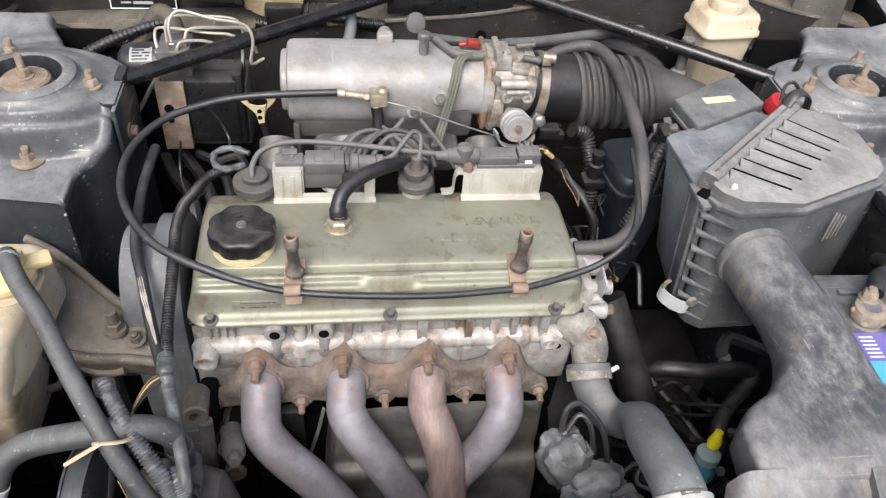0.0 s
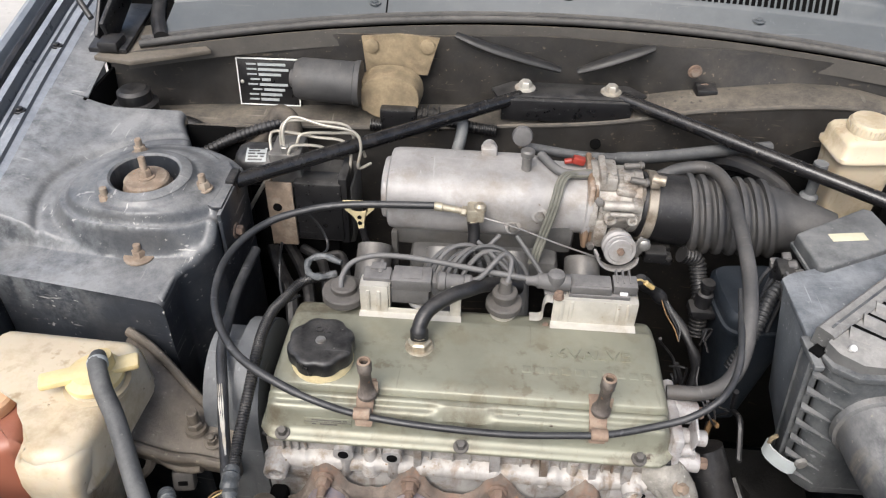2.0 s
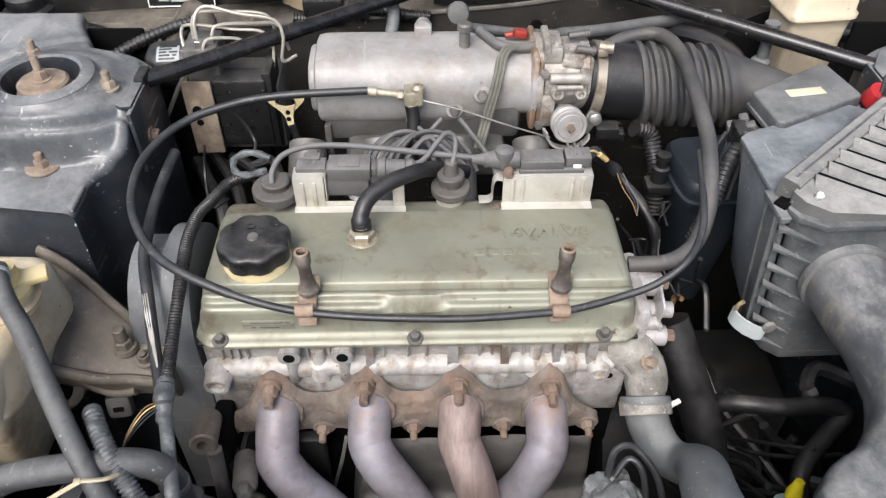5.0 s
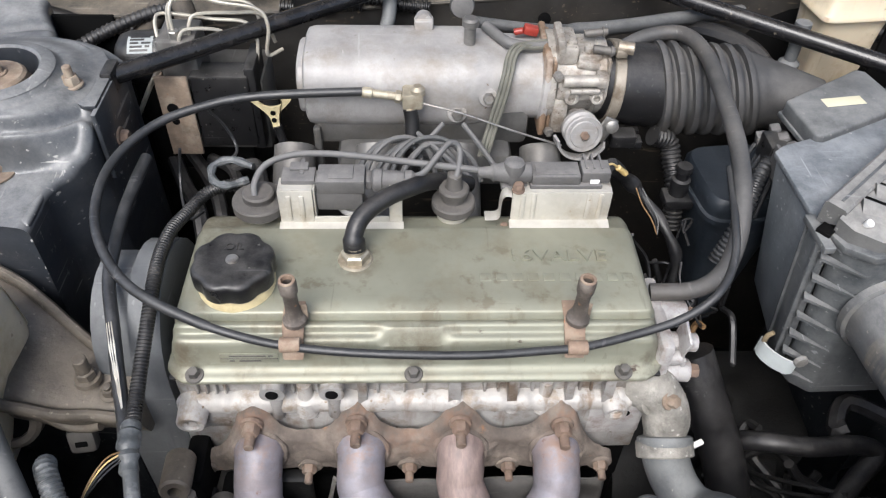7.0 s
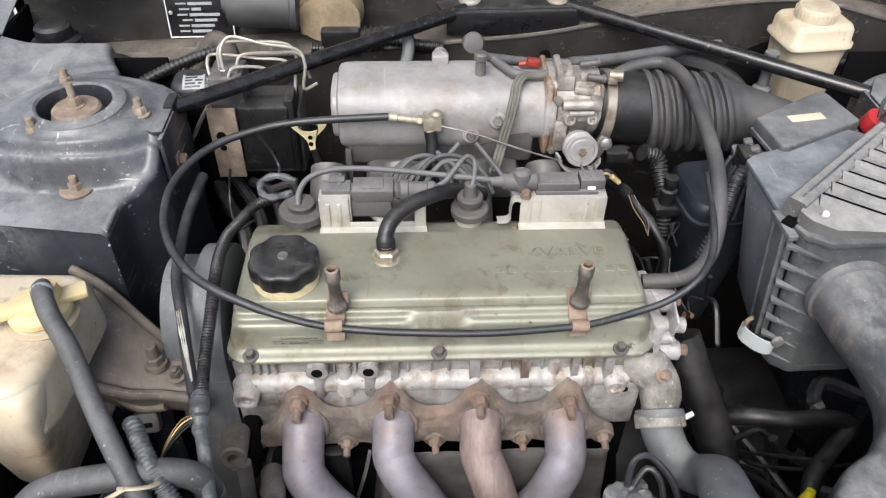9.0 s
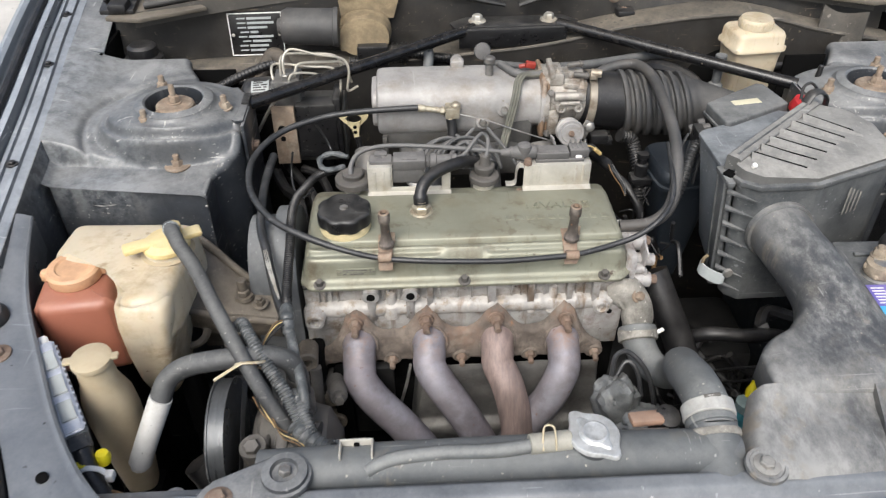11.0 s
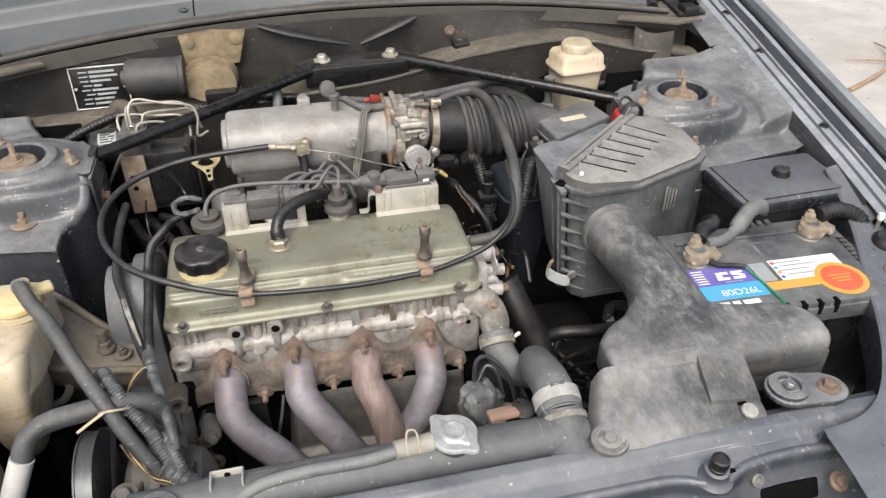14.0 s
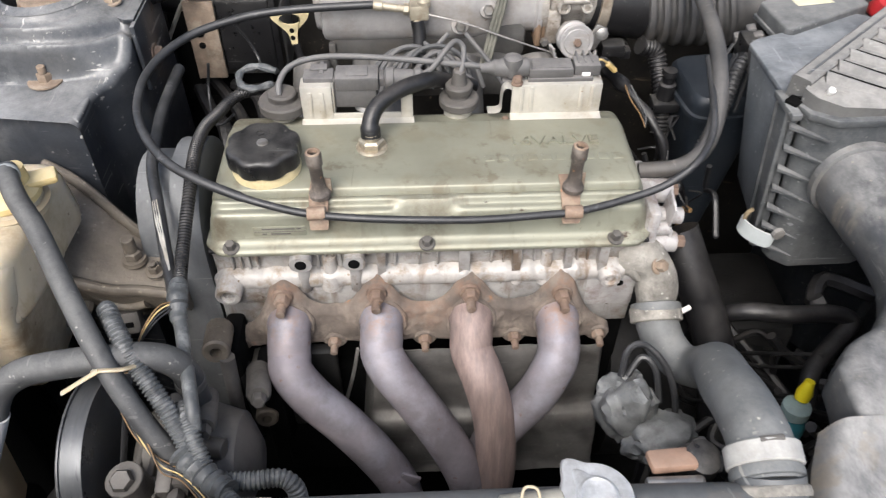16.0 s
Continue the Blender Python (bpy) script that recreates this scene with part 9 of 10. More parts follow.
part("pressure_cap", loft([ear(0.0215, 0.0), ear(0.0240, 0.001), ear(0.0245, 0.004), ear(0.0232, 0.0062), ear(0.0215, 0.0066), ear(0.0145, 0.0060), ear(0.0130, 0.0078), ear(0.0120, 0.0082), ear(0.001, 0.0078)]), CAPTIN, rad, "silver pressed pressure cap", sharp=45)
part("neck_crust", lathe((0.113, 0.2735, 0.8330), (0.0, 0.75, 0.35), [(0.0262, 0), (0.0272, 0.002), (0.0266, 0.0065), (0.0250, 0.008)], 28), CRUSTPALE, rad, "pale crust round the neck")
part("cap_disc", lathe(cap_r + Vector((0, 0, 0.0078)), (0, 0, 1), [(0.0125, 0), (0.0125, 0.0015), (0.011, 0.002), (0.009, 0.0012), (0.001, 0.0014)], 28), CAPTIN, rad)
part("hose_neck", lathe((0.113, 0.255, 0.818), (0.0, 0.55, 0.45), [(0.034, -0.010), (0.029, 0.002), (0.0262, 0.010), (0.0262, 0.022), (0.0240, 0.026), (0.0236, 0.04)], 28), TANKGREY, rad, "dark hose neck with chalky crust")
rad_hose = thing("radiator_hose", (0.1345, 0.417, 0.760), "worn grey-green upper radiator hose", "hose")
part("hose", tube([(0.113, 0.282, 0.838), (0.1135, 0.310, 0.846), (0.117, 0.345, 0.834), (0.124, 0.383, 0.808), (0.1345, 0.417, 0.781), (0.1450, 0.440, 0.752), (0.1490, 0.458, 0.727), (0.1460, 0.471, 0.708), (0.1365, 0.485, 0.700), (0.1265, 0.503, 0.704), (0.1200, 0.520, 0.716), (0.1182, 0.533, 0.730)], lambda u: 0.0212 + 0.0012 * math.sin(u * 7) + 0.0020 * max(0.0, 0.12 - u) / 0.12, 24, 8), GREYHOSE, rad_hose)
for at, d in (((0.113, 0.2835, 0.8390), (0.0, 1, 0.28)), ((0.1182, 0.5335, 0.7305), (0.0, -0.8, -0.55))):
    part("hose_end", lathe(at, d, [(0.0225, -0.001), (0.0246, 0.0), (0.0250, 0.004), (0.0238, 0.008), (0.0222, 0.009)], 32), GREYHOSE, rad_hose, "swollen cut end of the hose")
for (p, d, lab) in (((0.113, 0.297, 0.8440), (0.02, 1, 0.28), 1), ((0.1185, 0.526, 0.7225), (-0.02, 0.8, 0.55), 2)):
    cl = thing("hose_clamp", p, "pale plated hose clamp on the radiator hose", "clamp", "radiator hose clamps")
    part("band", lathe(Vector(p) - Vector(d).normalized() * 0.007, d, [(0.0248, 0), (0.0258, 0.001), (0.0258, 0.014), (0.0248, 0.015)], 32), STUDGREY if lab == 1 else CRUSTPALE, cl)
    part("band_slot", turned(box(p[0] - 0.006, p[0] + 0.010, p[1] - 0.002, p[1] + 0.002, p[2] + 0.0248, p[2] + 0.0264, 0.0005), p, 0, -8, 0), GREASY, cl)
solo("tie_end", turned(box(0.138, 0.154, 0.522, 0.527, 0.724, 0.728, 0.001), (0.14, 0.525, 0.726), 0, -15, 20), WHITE, "cut white cable tie end on the hose", "cable tie")
solo("overflow_hose", tube([(-0.037, 0.268, 0.850), (-0.058, 0.262, 0.852), (-0.099, 0.258, 0.850), (-0.150, 0.259, 0.849), (-0.191, 0.257, 0.847), (-0.209, 0.254, 0.843), (-0.222, 0.250, 0.838)], 0.0068, 10), GREYHOSE, "faded grey overflow hose on the radiator", "hose")
clip = thing("hose_clip", (-0.045, 0.265, 0.850), "cream plastic hose clip by the radiator cap", "clip")
part("barrel", rod((-0.070, 0.262, 0.852), (-0.030, 0.266, 0.851), 0.0098, n=16), surf("grey_sleeve", (0.29, 0.28, 0.24), 0.5, dust=0.2), clip)
part("loop", tube([(-0.046, 0.253, 0.853), (-0.046, 0.258, 0.862), (-0.048, 0.266, 0.871), (-0.056, 0.267, 0.871), (-0.058, 0.260, 0.862), (-0.058, 0.253, 0.853)], 0.0010, 6), TAN, clip)


def support_mount(x0, y0, x1, y1):
    m = thing("radiator_mount", ((x0 + x1) / 2, (y0 + y1) / 2, 0.84), "dusty steel radiator mount plate with two bolts", "bracket", "radiator mounts")
    a, b = Vector((x0, y0, 0)), Vector((x1, y1, 0))
    d = (b - a).normalized()
    nrm = Vector((-d.y, d.x, 0))
    ring = []
    for t in np.linspace(math.pi / 2, 3 * math.pi / 2, 12):
        ring.append(a + (d * math.cos(t) + nrm * math.sin(t)) * 0.021)
    for t in np.linspace(-math.pi / 2, math.pi / 2, 12):
        ring.append(b + (d * math.cos(t) + nrm * math.sin(t)) * 0.025)
    part("plate", prism([(p.x, p.y) for p in ring], 0.8405, 0.8480, 0.003), BAYPAINT, m)
    part("dish", lathe((x1, y1, 0.846), (0, 0, 1), [(0.022, 0), (0.021, 0.006), (0.013, 0.008), (0.0115, 0.004), (0.002, 0.003)], 24), BAYPAINT, m)
    bolt(m, (x0, y0, 0.848), r=0.0075, h=0.007, washer=0.013, material=RUSTED, name="bolt")
    bolt(m, (x1, y1, 0.850), (0.2, 0, 1), r=0.006, h=0.006, material=STEEL, name="bolt")


support_mount(-0.352, 0.220, -0.296, 0.244)
support_mount(0.408, 0.246, 0.363, 0.254)
fold = thing("guide_bracket", (-0.23, 0.268, 0.825), "bright folded bracket on the radiator tank", "bracket")
part("web", box(-0.247, -0.217, 0.2745, 0.277, 0.834, 0.853, 0.001), TIN, fold)
part("side", box(-0.248, -0.246, 0.257, 0.277, 0.834, 0.853, 0.001), TIN, fold)
part("side", box(-0.218, -0.216, 0.257, 0.277, 0.834, 0.853, 0.001), TIN, fold)
part("hole", hole_disc((-0.232, 0.2742, 0.847), (0, -1, 0), 0.003), DARK, fold)

fan_plug = thing("switch_plug", (0.075, 0.42, 0.68), "dirty grey moulded plug with wires", "plug")
part("body", crumpled((0.070, 0.430, 0.708), (0.027, 0.028, 0.036), 3.1), WRAP, fan_plug, "crumpled pale grey wrapping", sharp=40)
part("lower_body", crumpled((0.098, 0.406, 0.694), (0.034, 0.026, 0.022), 7.4), WRAP, fan_plug, sharp=40)
part("side_lump", merge(turned(box(0.108, 0.140, 0.375, 0.398, 0.682, 0.704, 0.004), (0.124, 0.386, 0.693), 12, 8, 20), rod((0.100, 0.392, 0.696), (0.150, 0.378, 0.688), 0.008)), COILGREY, fan_plug)
part("wire", tube([(0.062, 0.440, 0.742), (0.068, 0.452, 0.765), (0.085, 0.455, 0.765), (0.105, 0.44, 0.745), (0.115, 0.425, 0.71), (0.118, 0.42, 0.66)], 0.0032, 8), CABLE, fan_plug)
part("wire", tube([(0.068, 0.44, 0.742), (0.080, 0.448, 0.758), (0.092, 0.44, 0.75), (0.098, 0.425, 0.72)], 0.003, 8), CABLE, fan_plug)
part("lead", tube([(0.09, 0.40, 0.69), (0.09, 0.40, 0.60), (0.08, 0.42, 0.45), (0.08, 0.43, 0.216)], 0.007, 8), RUBBER, fan_plug)
sw = thing("fan_switch", (0.052, 0.305, 0.80), "weathered orange and steel fan switch", "switch")
part("orange_cap", turned(box(0.040, 0.074, 0.300, 0.318, 0.820, 0.828, 0.003), (0.057, 0.31, 0.827), -12, 0, 4), ORANGE, sw)
part("bracket", merge(box(0.036, 0.078, 0.290, 0.298, 0.790, 0.824, 0.003), box(0.076, 0.088, 0.284, 0.31, 0.79, 0.80, 0.002)), STEEL, sw)
part("stud", merge(rod((0.056, 0.296, 0.800), (0.056, 0.272, 0.810), 0.006), hexa((0.056, 0.290, 0.803), (0, -1, 0.4), 0.010, 0.008)), STEEL, sw)
part("plug", merge(lathe((0.078, 0.315, 0.800), (0.1, -0.2, 1), [(0.014, 0), (0.016, 0.008), (0.013, 0.026), (0.008, 0.028)], 16)), BLACK, sw)
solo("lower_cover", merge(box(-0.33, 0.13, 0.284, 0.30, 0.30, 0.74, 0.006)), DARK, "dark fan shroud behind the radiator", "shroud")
solo("round_fitting", corrugated([(-0.405, 0.250, 0.77), (-0.405, 0.250, 0.812)], 0.0105, 0.009, 0.003), STEEL, "small ribbed steel fitting in the corner", "fitting")
solo("fitting_pipe", rod((-0.405, 0.250, 0.216), (-0.405, 0.250, 0.772), 0.006), DARK, "dark pipe below the steel fitting", "pipe")

# ---------------------------------------------------------------- tanks on the left
cool = thing("coolant_tank", (-0.50, 0.53, 0.62), "yellowed white coolant tank with amber cap", "tank")
def l_plan(k):
    pts = [(-0.597, 0.612), (-0.448, 0.606), (-0.432, 0.592), (-0.440, 0.470), (-0.453, 0.448), (-0.494, 0.444), (-0.506, 0.458), (-0.506, 0.500), (-0.518, 0.522), (-0.596, 0.530), (-0.606, 0.545)]
    cx, cy = -0.50, 0.53
    return [(cx + (x - cx) * k, cy + (y - cy) * k) for x, y in pts]


part("tank", merge(prism(l_plan(0.985), 0.812, 0.880, 0.014, 0.95, 4), loft([oval((x, y, z), (1, 0, 0), (0, 1, 0), w, dd, 40, p) for x, y, z, w, dd, p in ((-0.496, 0.535, 0.690, 0.014, 0.034, 3.0), (-0.494, 0.532, 0.697, 0.020, 0.050, 4.0), (-0.490, 0.528, 0.735, 0.0245, 0.062, 5.0), (-0.484, 0.526, 0.79, 0.0290, 0.073, 6.0), (-0.478, 0.524, 0.840, 0.0325, 0.079, 6.0), (-0.476, 0.524, 0.866, 0.0320, 0.078, 6.0), (-0.476, 0.525, 0.873, 0.028, 0.072, 5.0))])), CREAM, cool, sharp=60)
part("neck_ring", lathe((-0.462, 0.540, 0.8790), (0, 0, 1), [(0.0300, 0), (0.0310, 0.002), (0.0270, 0.0035)], 32), TAN, cool, "grimy ring round the neck")
part("neck", lathe((-0.462, 0.540, 0.874), (0, 0, 1), [(0.0290, 0), (0.0295, 0.004), (0.0250, 0.010), (0.0240, 0.016)], 32), CREAM, cool)
cool_cap = part("cap", merge(lathe((-0.462, 0.540, 0.887), (0, 0, 1), [(0.0262, 0), (0.0275, 0.002), (0.0270, 0.0065), (0.0240, 0.0090), (0.0215, 0.0100), (0.0200, 0.0125), (0.010, 0.0135)], 36), lathe((-0.452, 0.545, 0.896), (0, 0, 1), [(0.0105, 0), (0.0095, 0.018), (0.007, 0.019)], 18)), CAPCREAM, cool, "amber plastic filler cap")
part("cap_tab", turned(box(-0.510, -0.420, 0.5305, 0.5495, 0.8930, 0.9010, 0.0035), (-0.462, 0.54, 0.897), 0, 0, 24), CAPCREAM, cool_cap)
part("stain_mark", lathe((-0.4755, 0.4745, 0.8725), (0, -0.1, 1), [(0.012, 0), (0.008, 0.001), (0.001, 0.0014)], 9), YELLOWCAP, cool)
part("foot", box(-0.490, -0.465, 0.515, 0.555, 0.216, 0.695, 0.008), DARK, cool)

ps = thing("fluid_reservoir", (-0.555, 0.495, 0.70), "red-brown fluid reservoir with a faded cap", "reservoir")
part("tank", merge(prism([(-0.597, 0.462), (-0.518, 0.470), (-0.513, 0.480), (-0.533, 0.548), (-0.545, 0.553), (-0.605, 0.552), (-0.612, 0.540), (-0.605, 0.47)], 0.755, 0.862, 0.012, 0.95, 4)), REDTANK, ps, sharp=60)
part("neck", lathe((-0.568, 0.520, 0.856), (0, 0, 1), [(0.030, 0), (0.028, 0.008)], 28), REDTANK, ps)
part("cap", merge(lathe((-0.568, 0.520, 0.862), (0, 0, 1), [(0.029, 0), (0.0305, 0.002), (0.0305, 0.013), (0.028, 0.016), (0.020, 0.0165), (0.018, 0.0145), (0.002, 0.0145)], 36), *[box(-0.568 + 0.030 * math.cos(a) - 0.006, -0.568 + 0.030 * math.cos(a) + 0.006, 0.520 + 0.030 * math.sin(a) - 0.006, 0.520 + 0.030 * math.sin(a) + 0.006, 0.863, 0.876, 0.003) for a in (0.2, 3.3)]), PINKCAP, ps, "faded pinkish screw cap")
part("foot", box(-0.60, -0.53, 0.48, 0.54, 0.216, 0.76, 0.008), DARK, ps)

wash = thing("washer_tank", (-0.52, 0.40, 0.60), "tan washer tank neck with a flip cap", "tank")
wc = Vector((-0.517, 0.398, 0.004))
part("tank", loft([oval(wc + Vector(d), (1, 0.2, 0), (-0.2, 1, 0), w, dd, 28, p) for d, w, dd, p in (((0.0, 0.004, 0.62), 0.018, 0.018, 3.0), ((0.0, 0.004, 0.70), 0.026, 0.025, 2.6), ((0.0, 0.003, 0.755), 0.0285, 0.027, 2.4), ((0.0, 0.002, 0.785), 0.0275, 0.026, 2.2), ((0, 0, 0.803), 0.0235, 0.0225, 2.0), ((0, 0, 0.815), 0.0200, 0.0195, 2.0), ((0, 0, 0.842), 0.0190, 0.0185, 2.0))]), TAN, wash, sharp=60)
part("flip_cap", merge(lathe(wc + Vector((0, 0, 0.840)), (0, -0.05, 1), [(0.019, 0), (0.0212, 0.001), (0.0218, 0.004), (0.0210, 0.0075), (0.016, 0.009), (0.006, 0.0095)], 32), turned(box(wc.x - 0.029, wc.x + 0.028, wc.y - 0.005, wc.y + 0.005, 0.847, 0.8515, 0.002), wc + Vector((0, 0, 0.846)), 0, 0, 8)), TAN, wash, "pale flip cap")
part("foot", box(-0.54, -0.49, 0.375, 0.42, 0.216, 0.63, 0.008), DARK, wash)

# silver-wrapped control unit on its mounting, with plugs
ecu = thing("silver_module", (-0.548, 0.372, 0.78), "silver ribbed module wedged by the lamp panel", "module")
p0, p1 = Vector((-0.577, 0.424, 0.850)), Vector((-0.515, 0.318, 0.828))
d = (p1 - p0).normalized()
side = Vector((0.86, 0.50, 0)).normalized()
upv = d.cross(side).normalized()
if upv.z < 0:
    upv = -upv
def slab(a, b, w, t, lift, m, name, parent, bev=0.002):
    bm = box(-0.5, 0.5, -0.5, 0.5, -0.5, 0.5, 0)
    mm = Matrix((d.to_4d(), side.to_4d(), upv.to_4d(), (0, 0, 0, 1))).transposed()
    mm = Matrix.Translation(a.lerp(b, 0.5) + upv * lift) @ Matrix((( d.x, side.x, upv.x, 0), (d.y, side.y, upv.y, 0), (d.z, side.z, upv.z, 0), (0, 0, 0, 1))) @ Matrix.Diagonal(((b - a).length, w, t, 1))
    bmesh.ops.transform(bm, matrix=mm, verts=bm.verts)
    if bev:
        bmesh.ops.bevel(bm, geom=bm.edges[:], offset=bev, segments=2, affect="EDGES")
    return part(name, bm, m, parent)


slab(p0, p1, 0.021, 0.040, -0.020, ALUTAPE, "case", ecu)
for k in range(14):
    q = p0.lerp(p1, 0.06 + 0.067 * k)
    slab(q, q + d * 0.0035, 0.0245, 0.012, -0.008, ALUTAPE, "rib", ecu, 0.0005)
for k in range(3):
    slab(p0.lerp(p1, 0.12 + 0.28 * k), p0.lerp(p1, 0.32 + 0.28 * k), 0.015, 0.003, 0.0005, PALEGREY, "pad", ecu, 0.0005)
slab(p1, p1 + d * 0.020, 0.020, 0.02, -0.014, BLACK, "plug", ecu)
slab(p0 - d * 0.014, p0, 0.012, 0.012, -0.01, WHITE, "tab", ecu)
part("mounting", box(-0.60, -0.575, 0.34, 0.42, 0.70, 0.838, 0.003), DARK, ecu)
solo("corner_loom", tube([(-0.508, 0.306, 0.815), (-0.502, 0.294, 0.805), (-0.490, 0.278, 0.795), (-0.472, 0.258, 0.785), (-0.450, 0.238, 0.775), (-0.43, 0.23, 0.74), (-0.42, 0.23, 0.60)], 0.010, 10), RUBBER, "black loom down the lamp corner", "loom")
solo("corner_loom", tube([(-0.598, 0.435, 0.845), (-0.590, 0.415, 0.825), (-0.572, 0.38, 0.80), (-0.545, 0.335, 0.795), (-0.522, 0.305, 0.79), (-0.505, 0.285, 0.785)], 0.006, 8), RUBBER, "thin black loom behind the lamp panel", "loom")
tie = thing("yellow_clip", (-0.495, 0.295, 0.79), "bright yellow clips on a white cable tie", "clip")
part("clip_body", merge(box(-0.512, -0.500, 0.282, 0.298, 0.782, 0.806, 0.003), lathe((-0.506, 0.292, 0.804), (0.2, 0, 1), [(0.0065, 0), (0.006, 0.010)], 10)), YELLOW, tie)
part("clip_body", lathe((-0.492, 0.306, 0.795), (0.1, 0.1, 1), [(0.0075, 0), (0.0085, 0.008), (0.006, 0.013)], 12), YELLOW, tie)
part("white_tie", tube([(-0.508, 0.284, 0.808), (-0.498, 0.287, 0.811), (-0.486, 0.287, 0.808), (-0.476, 0.283, 0.803)], 0.0032, 8, 5, flat=0.6), WHITE, tie)
part("tie_lock", box(-0.480, -0.472, 0.278, 0.288, 0.798, 0.808, 0.002), WHITE, tie)
for k, c in enumerate((COPPER, WHITE, REDPLASTIC, CABLE)):
    solo("corner_wire", tube([(-0.485, 0.275 - 0.004 * k, 0.79), (-0.465, 0.268 - 0.004 * k, 0.795), (-0.445, 0.255 - 0.003 * k, 0.79), (-0.430, 0.240 - 0.003 * k, 0.775), (-0.425, 0.232, 0.75)], 0.0018, 6), c, "thin coloured wire in the lamp corner", "wire", "corner wires")

# ---------------------------------------------------------------- hoses across the left front
solo("overflow_pipe", tube([(-0.455, 0.545, 0.910), (-0.448, 0.530, 0.918), (-0.435, 0.508, 0.911), (-0.416, 0.484, 0.897), (-0.387, 0.438, 0.870), (-0.358, 0.396, 0.840), (-0.336, 0.372, 0.805), (-0.318, 0.358, 0.775), (-0.300, 0.35, 0.74), (-0.295, 0.34, 0.66)], 0.0086, 14), DARKHOSE, "grey rubber hose from the coolant cap", "hose")
solo("hose_ferrule", lathe((-0.4505, 0.535, 0.9165), (0.5, -0.80, 0.05), [(0.0088, 0), (0.0095, 0.001), (0.0095, 0.006), (0.0088, 0.007)], 18), PALEGREY, "grey ring on the coolant hose end", "ring")
bent = thing("cut_hose", (-0.38, 0.40, 0.76), "bent grey-black hose ending in a white sleeve", "hose")
part("hose", tube([(-0.452, 0.378, 0.798), (-0.447, 0.385, 0.812), (-0.438, 0.392, 0.824), (-0.420, 0.398, 0.832), (-0.390, 0.402, 0.835), (-0.360, 0.406, 0.834), (-0.336, 0.410, 0.831), (-0.318, 0.413, 0.821), (-0.309, 0.414, 0.802), (-0.308, 0.415, 0.76)], 0.0115, 18), DARKHOSE, bent)
part("clip_band", lathe((-0.3085, 0.4145, 0.785), (0.02, 0.02, 1), [(0.0122, 0), (0.0128, 0.001), (0.0128, 0.007), (0.0122, 0.008)], 20), GREASY, bent, "dark clip band")
part("white_sleeve", merge(tube([(-0.486, 0.356, 0.724), (-0.472, 0.364, 0.756), (-0.450, 0.3795, 0.804)], 0.0124, 18), tube([(-0.488, 0.355, 0.718), (-0.485, 0.3565, 0.727)], lambda u: 0.0095, 12)), SLEEVE, bent, "dirty white paper sleeve")
for k in range(6):
    q = Vector((-0.478, 0.3555, 0.7425)).lerp(Vector((-0.4565, 0.3700, 0.7900)), 0.1 + 0.14 * k)
    part("print_bar", turned(box(q.x - 0.0016, q.x + 0.0016, q.y - 0.0075, q.y - 0.0068, q.z - 0.0022, q.z + 0.0022, 0), q, 0, 25, 0), GREASY, bent)
solo("front_loom", corrugated([(-0.372, 0.452, 0.838), (-0.364, 0.440, 0.850), (-0.352, 0.420, 0.845), (-0.339, 0.402, 0.833), (-0.316, 0.377, 0.806), (-0.298, 0.353, 0.778), (-0.284, 0.338, 0.768), (-0.258, 0.338, 0.762), (-0.232, 0.342, 0.758), (-0.221, 0.338, 0.750), (-0.218, 0.332, 0.732)], 0.0078, 0.0036, 0.0012), BUNDLE, "ribbed grey wiring loom with frayed tape", "loom")
solo("front_loom", corrugated([(-0.310, 0.388, 0.792), (-0.303, 0.374, 0.797), (-0.295, 0.358, 0.787), (-0.285, 0.340, 0.774), (-0.268, 0.320, 0.774), (-0.250, 0.300, 0.778), (-0.240, 0.288, 0.775)], 0.0074, 0.0036, 0.0012), BUNDLE, "short ribbed grey loom", "loom")
zt = thing("cable_tie", (-0.351, 0.395, 0.835), "cream cable tie round hose and loom", "cable tie")
part("band", tube([(-0.335, 0.402, 0.832), (-0.341, 0.390, 0.842), (-0.354, 0.386, 0.846), (-0.366, 0.392, 0.838), (-0.362, 0.404, 0.820), (-0.344, 0.408, 0.816), (-0.335, 0.402, 0.832)], 0.0024, 8, 5, flat=0.6), CREAM, zt)
part("tail", tube([(-0.358, 0.386, 0.846), (-0.372, 0.382, 0.839), (-0.388, 0.378, 0.830)], 0.0022, 8, 4, flat=0.6), CREAM, zt)
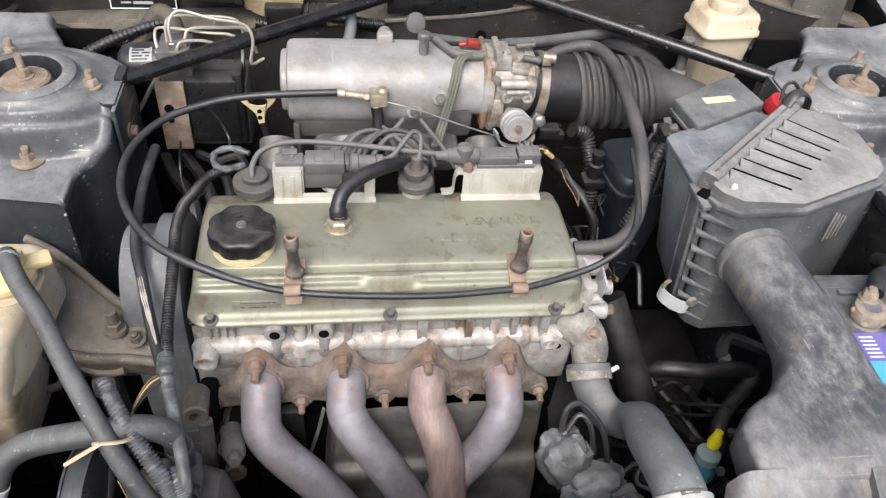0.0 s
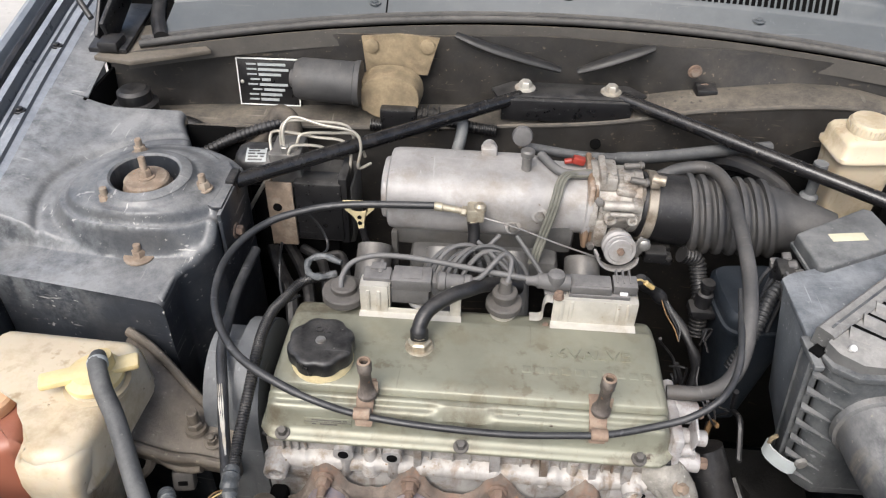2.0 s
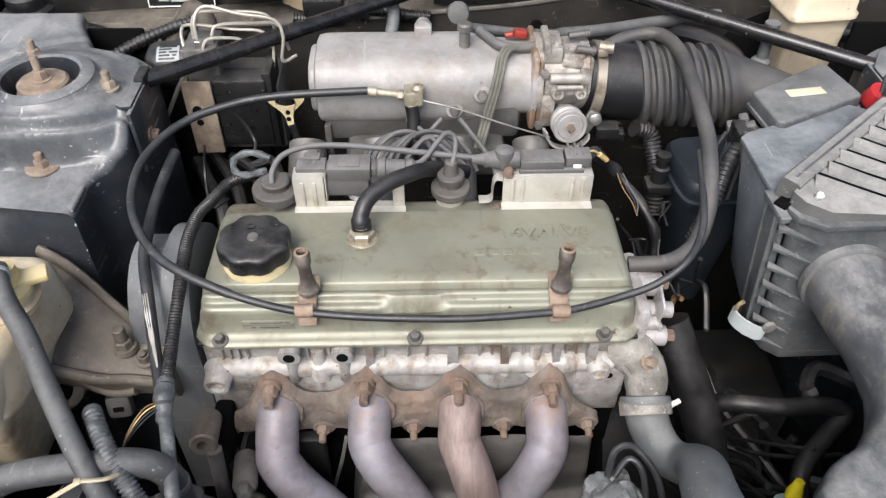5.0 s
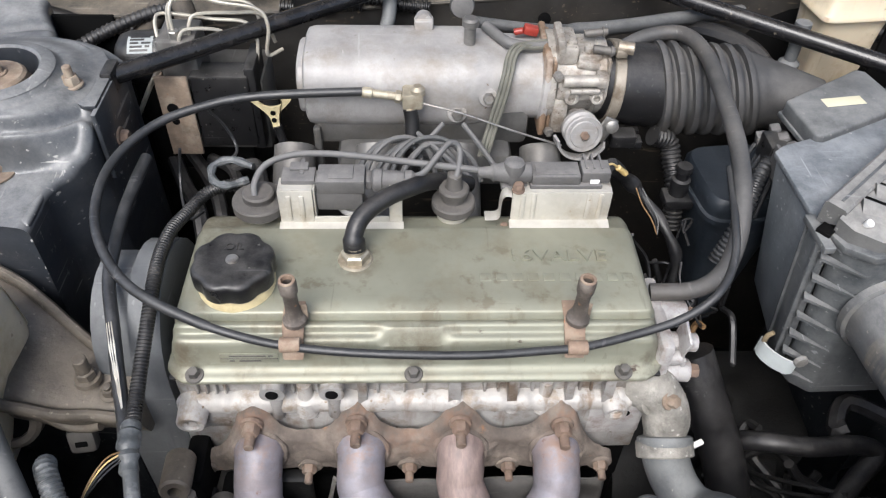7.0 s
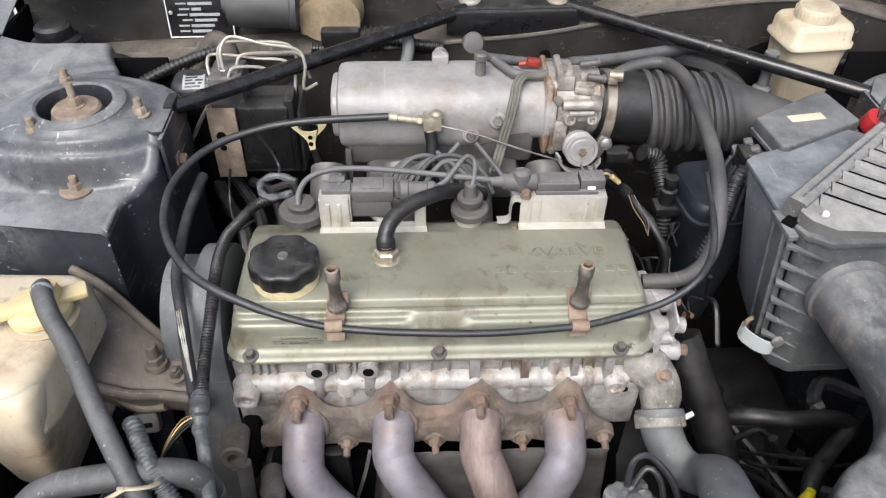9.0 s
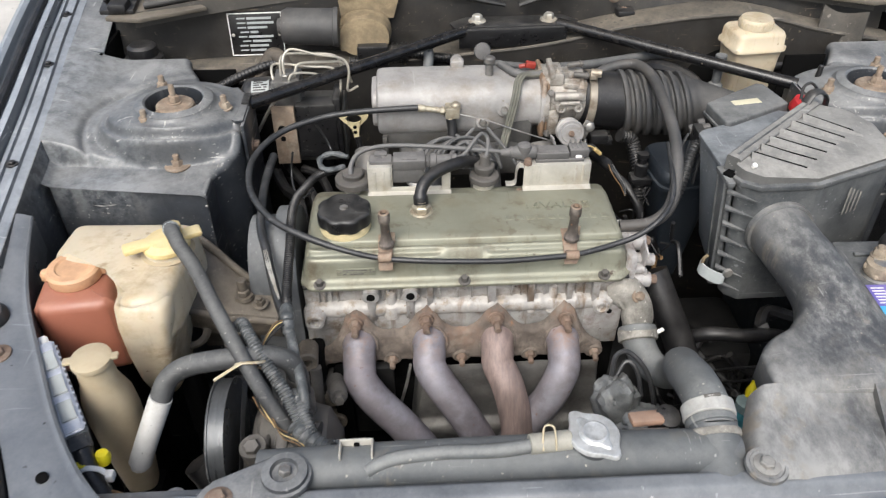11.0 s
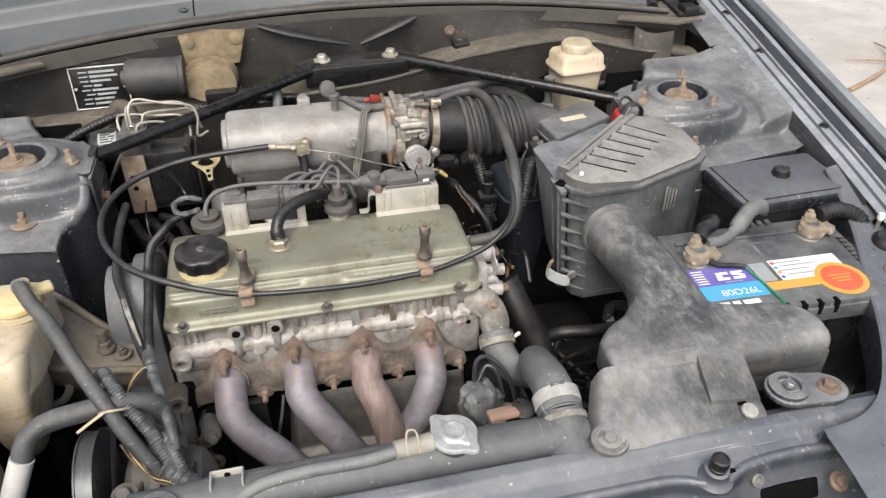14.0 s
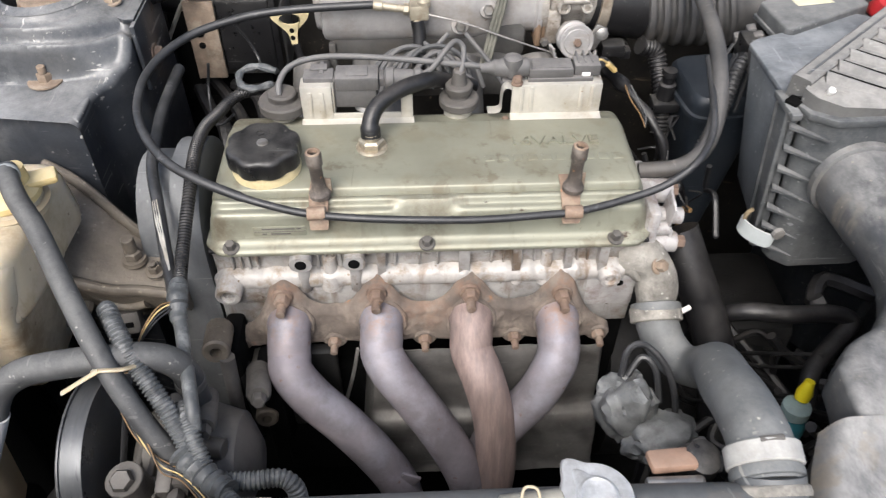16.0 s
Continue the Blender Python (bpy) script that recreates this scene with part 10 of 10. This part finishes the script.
for k, c in enumerate((COPPER, CABLE, YELLOWCAP, CABLE, COPPER)):
    solo("frayed_wire", tube([(-0.352 + 0.002 * k, 0.378, 0.802), (-0.340 + 0.003 * k, 0.362 - 0.002 * k, 0.790), (-0.322 + 0.001 * k, 0.350 - 0.003 * k, 0.780), (-0.302, 0.340 - 0.002 * k, 0.776), (-0.280, 0.322 - 0.003 * k, 0.772), (-0.266, 0.300, 0.766)], 0.0006, 6), c, "thin frayed wire along the loom", "wire", "frayed wires")
solo("tape_wrap", tube([(-0.306, 0.356, 0.778), (-0.294, 0.344, 0.774), (-0.280, 0.332, 0.772), (-0.266, 0.322, 0.774)], lambda u: 0.0125 - 0.003 * u + 0.0014 * math.sin(u * 40), 12), BUNDLE, "shiny grey tape round the looms", "tape")
solo("drain_hose", tube([(-0.43, 0.37, 0.70), (-0.415, 0.36, 0.67), (-0.41, 0.34, 0.60), (-0.42, 0.33, 0.50), (-0.44, 0.33, 0.30)], 0.017, 12), RUBBER, "black hose low in the lamp corner", "hose")

# dark cables that sag between the engine and the air box
cable_rng = random.Random(21)
for k in range(12):
    a = Vector((0.135 + 0.009 * k, 0.64 + cable_rng.uniform(-0.03, 0.03), 0.60 + cable_rng.uniform(-0.04, 0.03)))
    b = Vector((0.19 + 0.013 * k, 0.45 + cable_rng.uniform(-0.02, 0.05), 0.655 + cable_rng.uniform(-0.05, 0.03)))
    dip = [a.lerp(b, t) + Vector((cable_rng.uniform(-0.02, 0.02), 0, -0.05 * math.sin(math.pi * t) + cable_rng.uniform(-0.012, 0.012))) for t in (0.25, 0.5, 0.75)]
    solo("hanging_cable", tube([a, *dip, b], cable_rng.choice((0.0025, 0.004, 0.006)), 8), RUBBER, "black cable sagging low beside the engine", "cable", "low cables")

# bare twigs on the concrete
TWIG = surf("dry_twig_bark", (0.34, 0.24, 0.15), 0.8, vary=0.3, scale=40, bump=0.3)
for pts, r in (([(2.41, 2.52, 0.012), (2.58, 2.596, 0.02), (2.763, 2.705, 0.03), (2.883, 2.864, 0.03), (2.925, 3.016, 0.012)], 0.010), ([(2.80, 2.77, 0.025), (2.70, 2.80, 0.02), (2.63, 2.85, 0.008)], 0.005), ([(3.147, 3.207, 0.009), (3.269, 3.167, 0.014), (3.42, 3.12, 0.009)], 0.007)):
    solo("twig", tube(pts, lambda u, r=r: r * (1.1 - 0.7 * u), 8), TWIG, "bare brown twig lying on the concrete", "twig", "twigs on the ground")
